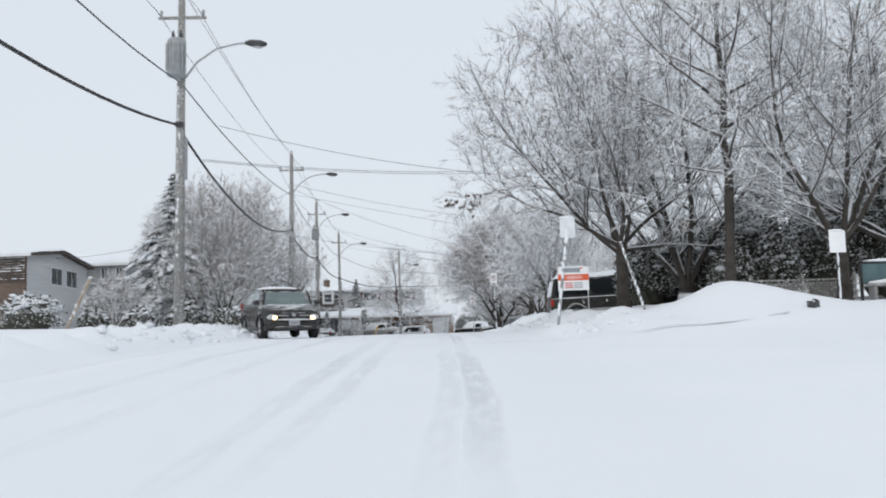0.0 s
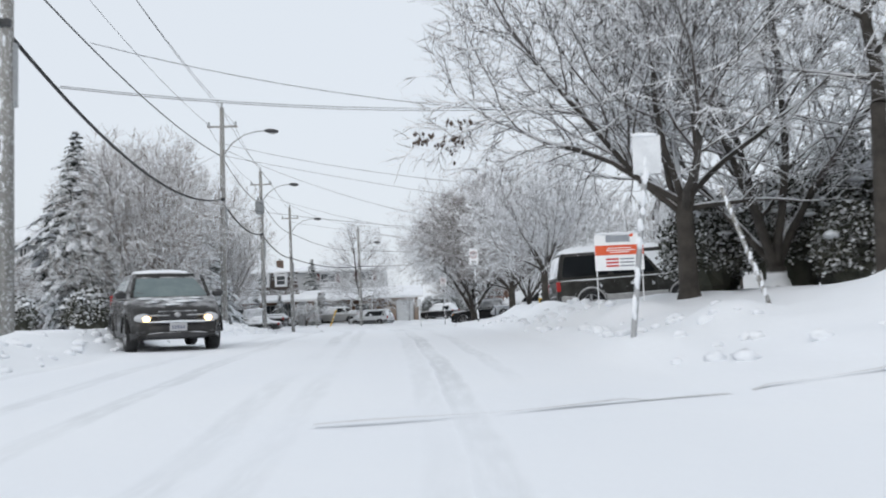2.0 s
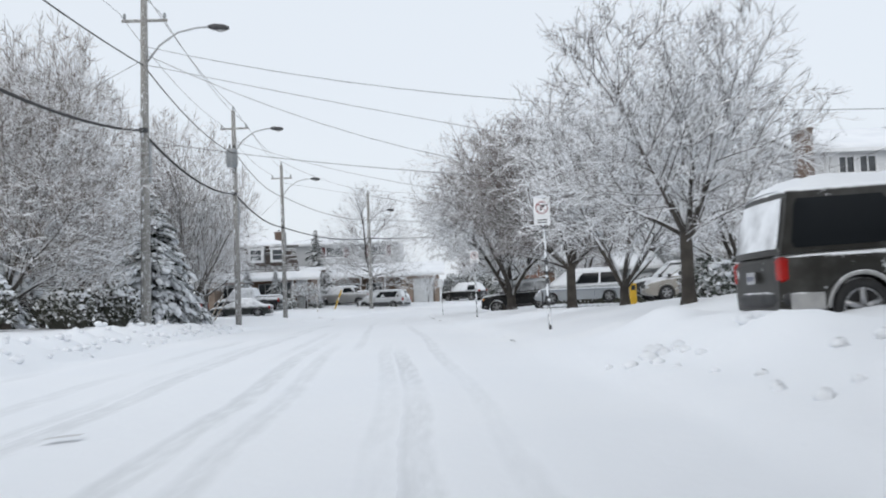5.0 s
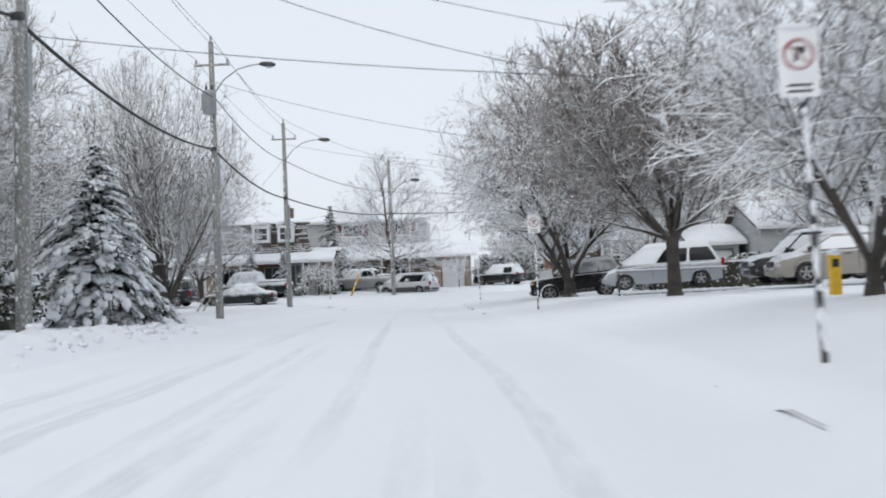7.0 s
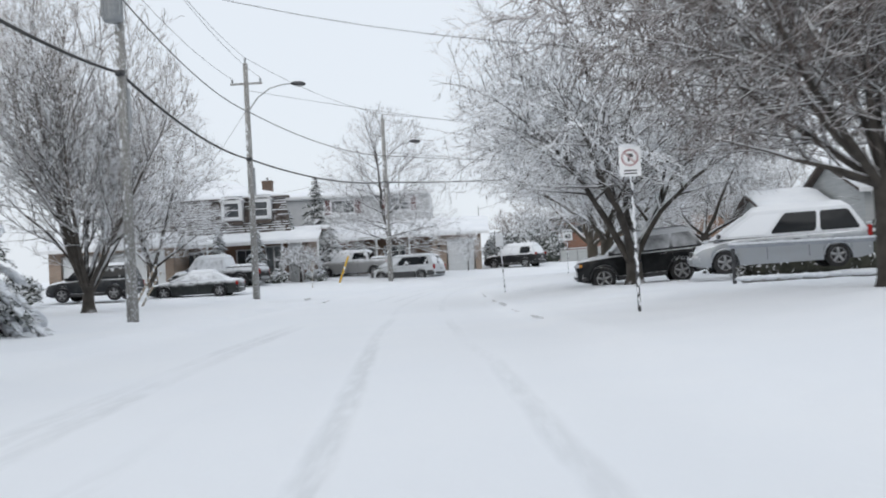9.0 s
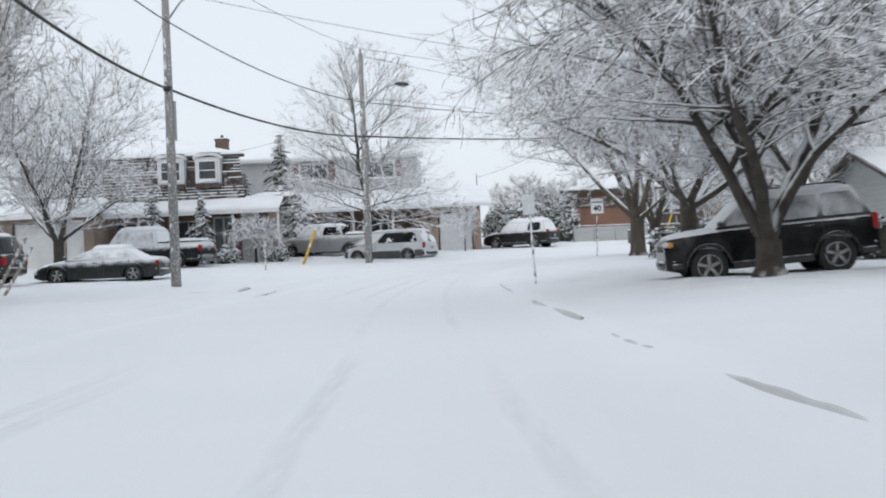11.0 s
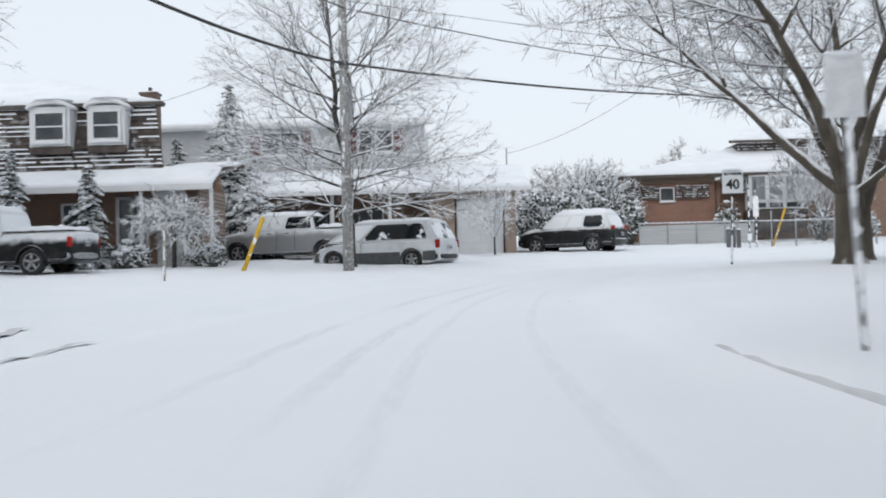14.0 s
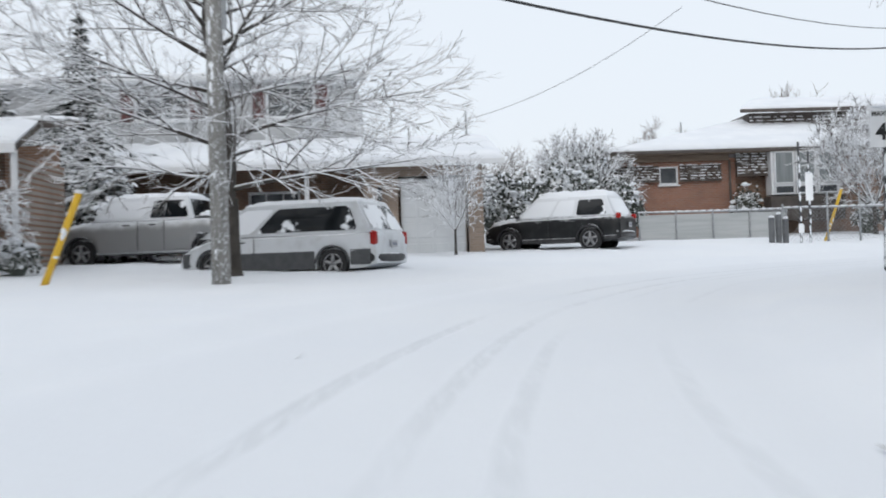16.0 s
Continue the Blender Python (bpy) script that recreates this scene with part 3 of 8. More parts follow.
    d = e * np.cos(ang) + s * np.sin(ang) + np.array([[0, 0, 0.10 - droop]])
    d /= np.linalg.norm(d, axis=1, keepdims=True)
    ln = tl * g.uniform(0.35, 1.2, (n, 1))
    knee = q + d * ln * 0.55
    d2 = d + g.normal(0, 0.22, (n, 3))
    tip = knee + d2 / np.linalg.norm(d2, axis=1, keepdims=True) * ln * 0.45
    v1, f1 = strands(q, knee, twig, twig * 0.85)
    v2, f2 = strands(knee, tip, twig * 0.85, twig * 0.45)
    base_n = len(fine[0])
    k = Kit()
    k.v, k.f = big
    part("trunk", k, bark or M_BARK, root, "dark trunk and limbs with snow on top", True, False)
    k = Kit()
    k.v, k.f = mid
    if k.f:
        part("branchwork", k, M_BRANCH, root, "forked branches with snow along their upper side", True, False, kind="stuff")
    k = Kit()
    k.v = fine[0] + v1.tolist() + v2.tolist()
    k.f = fine[1] + (f1 + base_n).tolist() + (f2 + base_n + len(v1)).tolist()
    part("crown", k, wood or M_TWIG, root, "bare twigs coated with snow", False, False)
    return root


def leaf_tuft(root, pts, seed, n=40, size=0.09):
    """Dead leaves that still hang on a branch end."""
    rnd = random.Random(seed)
    k = Kit()
    for _ in range(n):
        c = Vector(rnd.choice(pts)) + Vector((rnd.gauss(0, 0.06), rnd.gauss(0, 0.06), rnd.gauss(-0.03, 0.03)))
        a = rnd.uniform(0, 6.28)
        u = Vector((math.cos(a), math.sin(a), rnd.uniform(-0.3, 0.3))) * size * 0.5
        w = Vector((rnd.uniform(-0.2, 0.2), rnd.uniform(-0.2, 0.2), -1)) * size * rnd.uniform(0.8, 1.5)
        k.add([tuple(c), tuple(c + u + w * 0.5), tuple(c + w), tuple(c - u + w * 0.5)], [(0, 1, 2, 3)])
    part("withered_foliage", k, M_DRYLEAF, root, "dark withered leaves", False, False, kind="stuff")


def spruce(label, x, y, height, spread, seed, boughs=150, name="spruce_tree", skirt=0.2, load=0.5, z=None):
    rnd = random.Random(seed)
    z = on_land(x, y) - 0.05 if z is None else z
    root = thing(name, pose(x, y, z), label, "tree")
    k = Kit()
    k.tube([(0, 0, 0), (0, 0, height * 0.5), (0, 0, height * 0.98)], [height * 0.018, height * 0.011, 0.012], 8)
    part("trunk", k, M_BARK, root, "", True, False)
    vs, fs, caps = [], [], Kit()
    for j in range(boughs):
        t = min(0.985, ((j + rnd.random()) / boughs) ** 1.25)
        h = skirt + (height - skirt) * t
        ph0 = j * 2.39996 + rnd.uniform(-0.3, 0.3)
        r = (spread * (1 - t) ** 0.9 + 0.12) * rnd.uniform(0.58, 1.18) * (1 + 0.10 * math.sin(3 * ph0 + 9 * t))
        ph = ph0
        out = Vector((math.cos(ph), math.sin(ph), 0))
        side = Vector((-out.y, out.x, 0))
        rise, drop = rnd.uniform(0.10, 0.30) * r, rnd.uniform(0.35, 0.75) * r * (1 - 0.6 * t)
        bend = rnd.uniform(-0.15, 0.15)
        pts = []
        for i in range(7):
            s = i / 6
            pts.append(Vector((0, 0, h)) + out * (r * s) + side * (bend * r * s * s) + Vector((0, 0, rise * math.sin(s * 2.4) - drop * s * s + 0.10 * r * max(0, s - 0.75))))
        rod(vs, fs, pts, [0.028 * (1 - 0.75 * i / 6) for i in range(7)], 3)
        m = max(6, int(r / 0.085))
        for i in range(m):
            s = 0.12 + 0.88 * i / m
            c = min(int(s * 6), 5)
            q = pts[c].lerp(pts[c + 1], s * 6 - c)
            for sg in (-1, 1, 0):
                ln = (0.10 + 0.26 * r * (1.08 - s) ** 0.8) * rnd.uniform(0.6, 1.25)
                if sg:
                    d = (side * sg + out * rnd.uniform(0.3, 1.0) + Vector((0, 0, rnd.uniform(-0.9, 0.0)))).normalized()
                else:
                    d = (side * rnd.uniform(-0.5, 0.5) + out * 0.4 + Vector((0, 0, -1))).normalized()
                    ln *= 0.7
                w = d.cross(Vector((0, 0, 1)) + out * 0.3).normalized() * (0.035 + 0.03 * rnd.random())
                e, mid = q + d * ln, q + d * ln * 0.5
                o = len(vs)
                for p in (q, mid + w, e, mid - w, mid + Vector((0, 0, 0.03)) - out * 0.01):
                    vs.append(tuple(p))
                fs.extend([(o, o + 1, o + 4), (o + 1, o + 2, o + 4), (o + 2, o + 3, o + 4), (o + 3, o, o + 4)])
        if rnd.random() < load:
            for s in [rnd.uniform(0.3, 0.98) for _ in range(3 + int(r * 5))]:
                c = min(int(s * 6), 5)
                q = pts[c].lerp(pts[c + 1], s * 6 - c) + side * rnd.gauss(0, 0.10 * r)
                tilt = math.atan2(pts[c + 1].z - pts[c].z, r / 6)
                n0 = len(caps.v)
                g = rnd.uniform(0.6, 1.75)
                caps.blob((0, 0, 0), ((0.05 + 0.045 * r) * g, (0.03 + 0.03 * r) * g, 0.02 + 0.016 * r * g), 7, 4, 0.45, rnd.randint(0, 9999))
                mm = Matrix.Translation(q + Vector((0, 0, 0.04))) @ Matrix.Rotation(ph + rnd.uniform(-0.5, 0.5), 4, 'Z') @ Matrix.Rotation(-tilt, 4, 'Y')
                caps.v[n0:] = [tuple(mm @ Vector(v)) for v in caps.v[n0:]]
    k = Kit()
    k.v, k.f = vs, fs
    part("crown", k, M_NEEDLE, root, "drooping boughs of dark green needles", False, False)
    part("snow_load", caps, M_SNOW, root, "lumps of snow on the boughs", True, False, kind="stuff")
    return root


def shrub(name, label, centre, size, seed, n=1500, leaf=0.11, mat=None, blocky=False, category="shrub", snow=True):
    """A bush of many small leaf sprays, with snow pads on its top. centre is on the ground."""
    rnd = random.Random(seed)
    root = thing(name, pose(*centre), label, category)
    vs, fs = [], []
    sx, sy, sz = size[0] / 2, size[1] / 2, size[2]
    surf = []
    for _ in range(n):
        if blocky:
            p = Vector((rnd.uniform(-sx, sx), rnd.uniform(-sy, sy), rnd.uniform(0.0, sz)))
            ax = rnd.choice((0, 1, 1, 2, 2))
            p[ax] = (rnd.choice((-1, 1)) * (sx, sy)[ax] if ax < 2 else sz) * rnd.uniform(0.86, 1.0)
            p.z += 0.10 * math.sin(p.x * 2.1 + seed) * (p.z / sz)
        else:
            th, ph = math.acos(rnd.uniform(-0.25, 1)), rnd.uniform(0, 6.283)
            q = rnd.uniform(0.62, 1.0) * (1 + 0.16 * math.sin(3 * ph + seed) * math.sin(2 * th + seed))
            p = Vector((sx * q * math.sin(th) * math.cos(ph), sy * q * math.sin(th) * math.sin(ph), max(0.02, sz * 0.36 + sz * 0.64 * q * math.cos(th))))
        if p.z > sz * 0.55:
            surf.append(p)
        d = Vector((rnd.gauss(0, 1), rnd.gauss(0, 1), rnd.gauss(0.2, 0.8))).normalized()
        w = turned(d, math.pi / 2, rnd) * leaf * rnd.uniform(0.35, 0.6)
        d *= leaf * rnd.uniform(0.7, 1.5)
        o = len(vs)
        for q in (p, p + d * 0.5 + w, p + d, p + d * 0.5 - w):
            vs.append(tuple(q))
        fs.append((o, o + 1, o + 2, o + 3))
    core = Kit()
    if blocky:
        core.slab((0, 0, sz * 0.45), (size[0] * 0.86, size[1] * 0.86, sz * 0.88), 0.1)
    else:
        core.blob((0, 0, sz * 0.40), (sx * 0.66, sy * 0.66, sz * 0.50), 10, 7, 0.1, seed)
    part("inner_growth", core, mat or M_CEDAR, root)
    k = Kit()
    k.v, k.f = vs, fs
    part("foliage", k, mat or M_CEDAR, root, "", False, False)
    if snow and surf:
        caps = Kit()
        for _ in range(max(6, int(size[0] * size[1] * 7))):
            p = rnd.choice(surf)
            caps.blob(tuple(p + Vector((0, 0, 0.02))), (rnd.uniform(0.09, 0.24), rnd.uniform(0.09, 0.22), rnd.uniform(0.04, 0.09)), 7, 4, 0.3, rnd.randint(0, 9999))
        part("snow_load", caps, M_SNOW, root, "pads of snow", True, False, kind="stuff")
    return root


# right-hand side, from the side street up the hill
T1 = bare_tree("broad bare maple with snow-coated branches on the bank", 5.7, 35.9, 9.7, 5.0, 11, 0.18, 1.95, 2.45, 15000, 0.40, 0.0065, um=0.34, low=0.85, off=(-0.45, -0.5), droop=0.03, wood=M_TWIG_NEAR, limbs=10, rise=(11, 78), lift=0.0, gap2=0.38, gap3=0.25, sub=0.6, side=(32, 62), spray=(16, 44), wind=0.10)
TIPS = sorted((tuple(v.co) for v in [c for c in T1.children if c.name.startswith("crown")][0].data.vertices if 3.4 < v.co.z < 4.8 and -5.2 < v.co.x < -4.1), key=lambda q: q[2])[:260]
leaf_tuft(T1, TIPS, 5, 75, 0.09)
bare_tree("clump of tall bare stems with snowy twigs", 7.9, 37.4, 11.2, 4.4, 23, 0.22, 0.5, 2.0, 6500, 0.5, 0.0075, um=0.45, limbs=7, rise=(48, 82), gap2=0.55, gap3=0.32)
bare_tree("tall bare tree with dark trunk standing by the bank", 8.0, 32.4, 12.5, 4.2, 29, 0.13, 3.0, 2.6, 5200, 0.5, 0.0075, um=0.4, leader=True, limbs=30, rise=(18, 60), gap2=0.4, lean=(0.1, 0))
bare_tree("tall bare tree standing among cedars", 11.0, 32.6, 12.5, 4.8, 37, 0.17, 1.6, 2.4, 6000, 0.5, 0.0085, um=0.45, limbs=7, rise=(30, 78), gap2=0.5, gap3=0.32)
bare_tree("bare tree behind the cedar hedge", 13.6, 35.5, 12.0, 5.0, 41, 0.2, 2.0, 2.6, 5500, 0.6, 0.010, limbs=6)
bare_tree("round bare crab apple with dense snowy twigs", 4.65, 52.3, 5.7, 2.8, 53, 0.12, 1.35, 1.5, 9500, 0.34, 0.007, um=0.42, low=0.75, limbs=8, group="crab apples", rise=(22, 80), gap2=0.3, gap3=0.22, droop=0.02)
bare_tree("low bare crab apple spreading over the driveway", 4.8, 60.4, 6.3, 3.5, 61, 0.11, 0.55, 1.6, 12000, 0.36, 0.0075, um=0.42, low=0.75, limbs=8, group="crab apples", rise=(35, 72), gap2=0.32, gap3=0.24, droop=0.06, lift=0.03)
bare_tree("pollarded tree with a dense umbrella of brown shoots", 5.35, 77.7, 8.2, 4.9, 71, 0.19, 1.95, 2.7, 20000, 0.42, 0.009, wood=M_TWIG_DARK, um=0.34, low=0.55, limbs=16, rise=(12, 80), off=(-1.5, 0), gap2=0.32, gap3=0.27, side=(28, 58), lift=-0.02, droop=0.03)
bare_tree("bare maple with three stems behind parked cars", 3.75, 95.3, 12.0, 6.3, 83, 0.27, 0.8, 3.5, 19000, 0.46, 0.008, um=0.32, low=0.9, limbs=6, off=(-0.1, 0), droop=0.03, rise=(56, 82), lift=-0.09, gap2=0.34, gap3=0.27, side=(35, 68), sub=0.75, spray=(20, 50))
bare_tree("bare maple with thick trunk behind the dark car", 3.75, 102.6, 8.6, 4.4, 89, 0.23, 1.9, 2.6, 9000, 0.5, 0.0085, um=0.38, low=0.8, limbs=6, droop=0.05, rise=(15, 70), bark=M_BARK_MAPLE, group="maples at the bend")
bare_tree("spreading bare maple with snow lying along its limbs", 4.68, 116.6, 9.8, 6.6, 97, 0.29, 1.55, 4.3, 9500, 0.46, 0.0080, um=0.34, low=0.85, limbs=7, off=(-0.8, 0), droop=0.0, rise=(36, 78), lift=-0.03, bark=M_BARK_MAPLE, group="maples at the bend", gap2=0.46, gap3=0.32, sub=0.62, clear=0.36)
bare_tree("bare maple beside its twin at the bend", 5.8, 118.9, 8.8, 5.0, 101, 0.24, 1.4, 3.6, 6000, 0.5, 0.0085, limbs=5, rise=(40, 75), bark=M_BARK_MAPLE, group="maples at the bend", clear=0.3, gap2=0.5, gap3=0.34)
bare_tree("bare tree further back by the hedge", 10.5, 116.0, 9.0, 5.0, 107, 0.2, 1.8, 2.4, 6000, 0.6, 0.011, limbs=5)
bare_tree("bare tree in a back garden", 14.0, 84.0, 9.0, 5.0, 109, 0.2, 1.8, 2.6, 6000, 0.6, 0.011, limbs=5)
# left-hand side
bare_tree("bushy bare tree with snowy lower limbs in a front garden", -12.9, 64.5, 9.8, 4.1, 127, 0.15, 1.0, 1.1, 17000, 0.5, 0.009, wood=M_TWIG_BROWN, um=0.45, low=0.7, limbs=9, rise=(18, 82), gap2=0.34)
bare_tree("bare tree with brown twigs behind the spruce", -16.9, 74.0, 10.4, 3.6, 129, 0.16, 0.8, 1.2, 12000, 0.55, 0.010, wood=M_TWIG_BROWN, um=0.5, low=0.6, limbs=9, rise=(35, 84), gap2=0.38)
bare_tree("bushy bare tree with brown twigs", -15.4, 73.5, 10.6, 4.6, 131, 0.17, 0.8, 1.0, 16000, 0.55, 0.010, wood=M_TWIG_BROWN, um=0.5, low=0.6, limbs=9, rise=(35, 84), gap2=0.36)
bare_tree("tall bare garden tree", -18.5, 84.0, 11.4, 4.8, 137, 0.18, 1.2, 1.6, 9000, 0.6, 0.010, wood=M_TWIG_BROWN, um=0.5, low=0.5, limbs=8, rise=(40, 82))
bare_tree("tall upright bare tree with many stems", -16.7, 101.0, 14.0, 4.7, 139, 0.24, 0.8, 1.6, 12000, 0.5, 0.010, wood=M_TWIG_BROWN, um=0.5, low=0.45, limbs=10, rise=(52, 86), gap2=0.42, side=(22, 48))
bare_tree("forked bare tree before the garage", -20.4, 121.2, 11.2, 5.4, 151, 0.24, 1.6, 2.4, 11000, 0.5, 0.010, limbs=7, low=0.7, rise=(30, 78))
bare_tree("bare tree with a straight leader behind the lamp pole", -7.07, 127.6, 11.2, 4.5, 157, 0.15, 1.6, 1.7, 13500, 0.34, 0.0065, um=0.14, low=0.95, leader=True, tilt=-0.085, droop=0.02, limbs=42, rise=(8, 60), lift=-0.025, wind=0.035, gap2=0.30, gap3=0.30, side=(18, 42), spray=(12, 36), sub=0.5)
bare_tree("small bare tree white with snow behind the van", 13.6, 59.5, 5.2, 2.4, 177, 0.08, 1.0, 1.4, 6000, 0.4, 0.010, um=0.4, low=0.8, limbs=8, rise=(20, 78), gap2=0.34, gap3=0.26)
bare_tree("small bare tree white with snow before the house", 14.2, 146.0, 5.6, 2.6, 173, 0.08, 1.2, 1.6, 6000, 0.4, 0.011, um=0.4, low=0.8, limbs=7, rise=(20, 75), gap2=0.34, gap3=0.26)
bare_tree("thicket of snowy twigs at the house corner", 3.4, 148.6, 4.4, 2.4, 175, 0.08, 0.5, 0.8, 6000, 0.4, 0.012, um=0.45, low=0.8, limbs=9, rise=(30, 80), gap2=0.34, gap3=0.26)
bare_tree("small snow-laden weeping tree", -13.1, 129.0, 2.5, 1.5, 163, 0.07, 1.3, 0.7, 2200, 0.3, 0.011, droop=0.35, um=0.6, low=0.8, limbs=9, rise=(10, 70), lift=-0.15, gap2=0.2, gap3=0.15)
bare_tree("slender young tree by the garage door", -2.2, 136.9, 2.8, 1.1, 167, 0.035, 0.8, 0.9, 1000, 0.25, 0.008, um=0.6, low=0.4, limbs=7, rise=(35, 80), gap2=0.22, gap3=0.16)

bare_tree("low twiggy bush bowed under snow", -17.6, 60.0, 3.4, 1.9, 171, 0.10, 0.4, 0.5, 4500, 0.4, 0.010, wood=M_TWIG_BROWN, um=0.5, low=0.8, limbs=10, rise=(20, 75), lift=-0.12, gap2=0.28, gap3=0.22, droop=0.1)
spruce("big snow-laden spruce beside the street", -13.7, 82.8, 6.4, 3.0, 3, 210, load=0.8)
spruce("tall snow-dusted spruce in a front garden", -16.2, 66.0, 9.8, 3.5, 5, 300, load=0.7)
spruce("snow-dusted spruce between two houses", -13.5, 139.8, 7.6, 2.5, 7, 190, load=0.06)
spruce("small snow-dusted spruce between two houses", -15.6, 139.0, 5.2, 1.4, 9, 110, load=0.12)
spruce("clipped conical evergreen at the porch", -18.3, 128.5, 4.0, 1.0, 13, 130, "conical_evergreen", 0.1)
spruce("clipped conical evergreen by the entrance", -15.75, 128.5, 3.45, 1.0, 17, 120, "conical_evergreen", 0.1)
spruce("dark snowy juniper before the house wall", -12.2, 137.6, 3.4, 1.9, 19, 110, "juniper", 0.1)


# ---------------------------------------------------------------- poles, lamps and wires
def sag(a, b, drop, n=14):
    a, b = Vector(a), Vector(b)
    return [a.lerp(b, i / n) - Vector((0, 0, drop * 4 * (i / n) * (1 - i / n))) for i in range(n + 1)]


def utility_pole(x, y, top, lamp_z, tel_z, transformer=None, lamp_reach=2.4, arm=True, lean=0.0, tilt=0.0, label="weathered wooden utility pole with street lamp and stuck snow"):
    z = on_land(x, y) - 0.1
    root = thing("utility_pole", pose(x, y, z, 0, tilt, 0), label, "utility pole", "utility poles")
    h = top - z
    k = Kit()
    k.tube([(0, 0, 0), (lean * 0.5, 0, h * 0.5), (lean, 0, h)], [0.165, 0.14, 0.105], 12)
    part("shaft", k, M_POLE, root, "", True)
    k = Kit()
    for i in range(22):
        rnd = random.Random(i + int(x * 10))
        zz = rnd.uniform(0.1, h * 0.75)
        k.blob((-0.02 + rnd.uniform(-0.06, 0.02), -0.145 + 0.03 * zz / h, zz), (rnd.uniform(0.02, 0.045), 0.014, rnd.uniform(0.04, 0.14)), 6, 4, 0.3, i)
    part("snow_patch", k, M_SNOW, root, "wind-blown snow", True, kind="stuff")
    # lamp
    lz = lamp_z - z
    k = Kit()
    pts = [(0.05, 0, lz - 1.15), (0.5, 0, lz - 0.55), (1.1, 0, lz - 0.14), (1.7, 0, lz), (lamp_reach, 0, lz + 0.03)]
    k.tube(pts, [0.035, 0.032, 0.03, 0.03, 0.03], 8)
    bracket = part("lamp_arm", k, M_STEEL, root, "curved steel arm", True)
    k = Kit()
    k.tube([(lamp_reach - 0.10, 0, lz + 0.03), (lamp_reach + 0.08, 0, lz + 0.02), (lamp_reach + 0.40, 0, lz - 0.02), (lamp_reach + 0.58, 0, lz - 0.03)], [0.05, 0.11, 0.12, 0.05], 10)
    part("lamp_head", k, M_DARKSTEEL, bracket, "cobra-head street lamp", True)
    k = Kit()
    k.blob((lamp_reach + 0.32, 0, lz - 0.09), (0.17, 0.09, 0.07), 10, 5)
    part("lens", k, M_GLASSY, bracket, "", True)
    if arm:
        k = Kit()
        k.slab((0, 0.06, h - 0.95), (1.5, 0.08, 0.09), 0.01)
        part("crossarm", k, M_POLE, root)
        for sx in (-0.66, 0.66):
            k = Kit()
            k.tube([(sx, 0.06, h - 0.90), (sx, 0.06, h - 0.82), (sx, 0.06, h - 0.74), (sx, 0.06, h - 0.70)], [0.03, 0.055, 0.05, 0.025], 8)
            part("insulator", k, M_TRANSF, root, "", True)
    k = Kit()
    k.tube([(lean, 0, h), (lean, 0, h + 0.12), (lean, 0, h + 0.22), (lean, 0, h + 0.28)], [0.025, 0.05, 0.055, 0.02], 8)
    part("top_insulator", k, M_TRANSF, root, "", True)
    k = Kit()
    k.cyl((0.16, 0.02, tel_z - z - 1.7), (0.16, 0.02, tel_z - z - 0.4), 0.06, 10)
    k.box((0.10, 0.02, tel_z - z - 0.5), (0.14, 0.04, 0.05))
    part("splice_case", k, M_TRANSF, root)
    k = Kit()
    k.slab((0.0, -0.14, tel_z - z), (0.26, 0.14, 0.16), 0.02)
    part("cable_clamp", k, M_DARKSTEEL, root)
    if transformer:
        tz0, tz1 = transformer[0] - z, transformer[1] - z
        k = Kit()
        k.tube([(-0.05, -0.36, tz0), (-0.05, -0.36, tz0 + 0.04), (-0.05, -0.36, tz1 - 0.08), (-0.05, -0.36, tz1)], [0.24, 0.29, 0.29, 0.22], 16)
        can = part("transformer", k, M_TRANSF, root, "grey transformer can", True)
        for i in range(7):
            a = -2.8 + i * 0.42
            k = Kit()
            k.slab((-0.05 + 0.31 * math.cos(a), -0.36 + 0.31 * math.sin(a), (tz0 + tz1) / 2), (0.035, 0.035, (tz1 - tz0) * 0.7), 0.005)
            part("cooling_fin", k, M_TRANSF, can)
        for sx in (-0.16, 0.08):
            k = Kit()
            k.tube([(sx, -0.36, tz1), (sx, -0.36, tz1 + 0.12), (sx, -0.36, tz1 + 0.26)], [0.05, 0.055, 0.02], 8)
            part("bushing", k, M_DARKSTEEL, can, "", True)
    return root


M_GLASSY = surface("lamp_lens", (0.35, 0.36, 0.37), (0.5, 0.51, 0.52), 0.2, 6, 30, 0.0)
POLES = [(-7.72, 36.6, 11.9, 10.05, 7.5), (-9.5, 67.2, 12.55, 11.3, 7.95), (-11.15, 89.6, 12.95, 11.9, 8.45), (-11.75, 108.8, 12.7, 11.6, 8.2), (-6.88, 125.1, 12.3, 10.75, 8.3)]
utility_pole(*POLES[0], transformer=(8.95, 10.15), lamp_reach=2.1, tilt=0.8)
utility_pole(*POLES[1], lamp_reach=2.2, tilt=0.8)
utility_pole(*POLES[2], transformer=(9.85, 10.85), lamp_reach=2.1)
utility_pole(*POLES[3], lamp_reach=2.2)
utility_pole(*POLES[4], lamp_reach=1.7, arm=False)


def wire(name, label, pts, r, mat=None, n=5):
    k = Kit()
    k.tube(pts, [r] * len(pts), n)
    return tagged(part(name, k, mat or M_WIRE, None, "", True, False), label, "wire", "overhead wires")


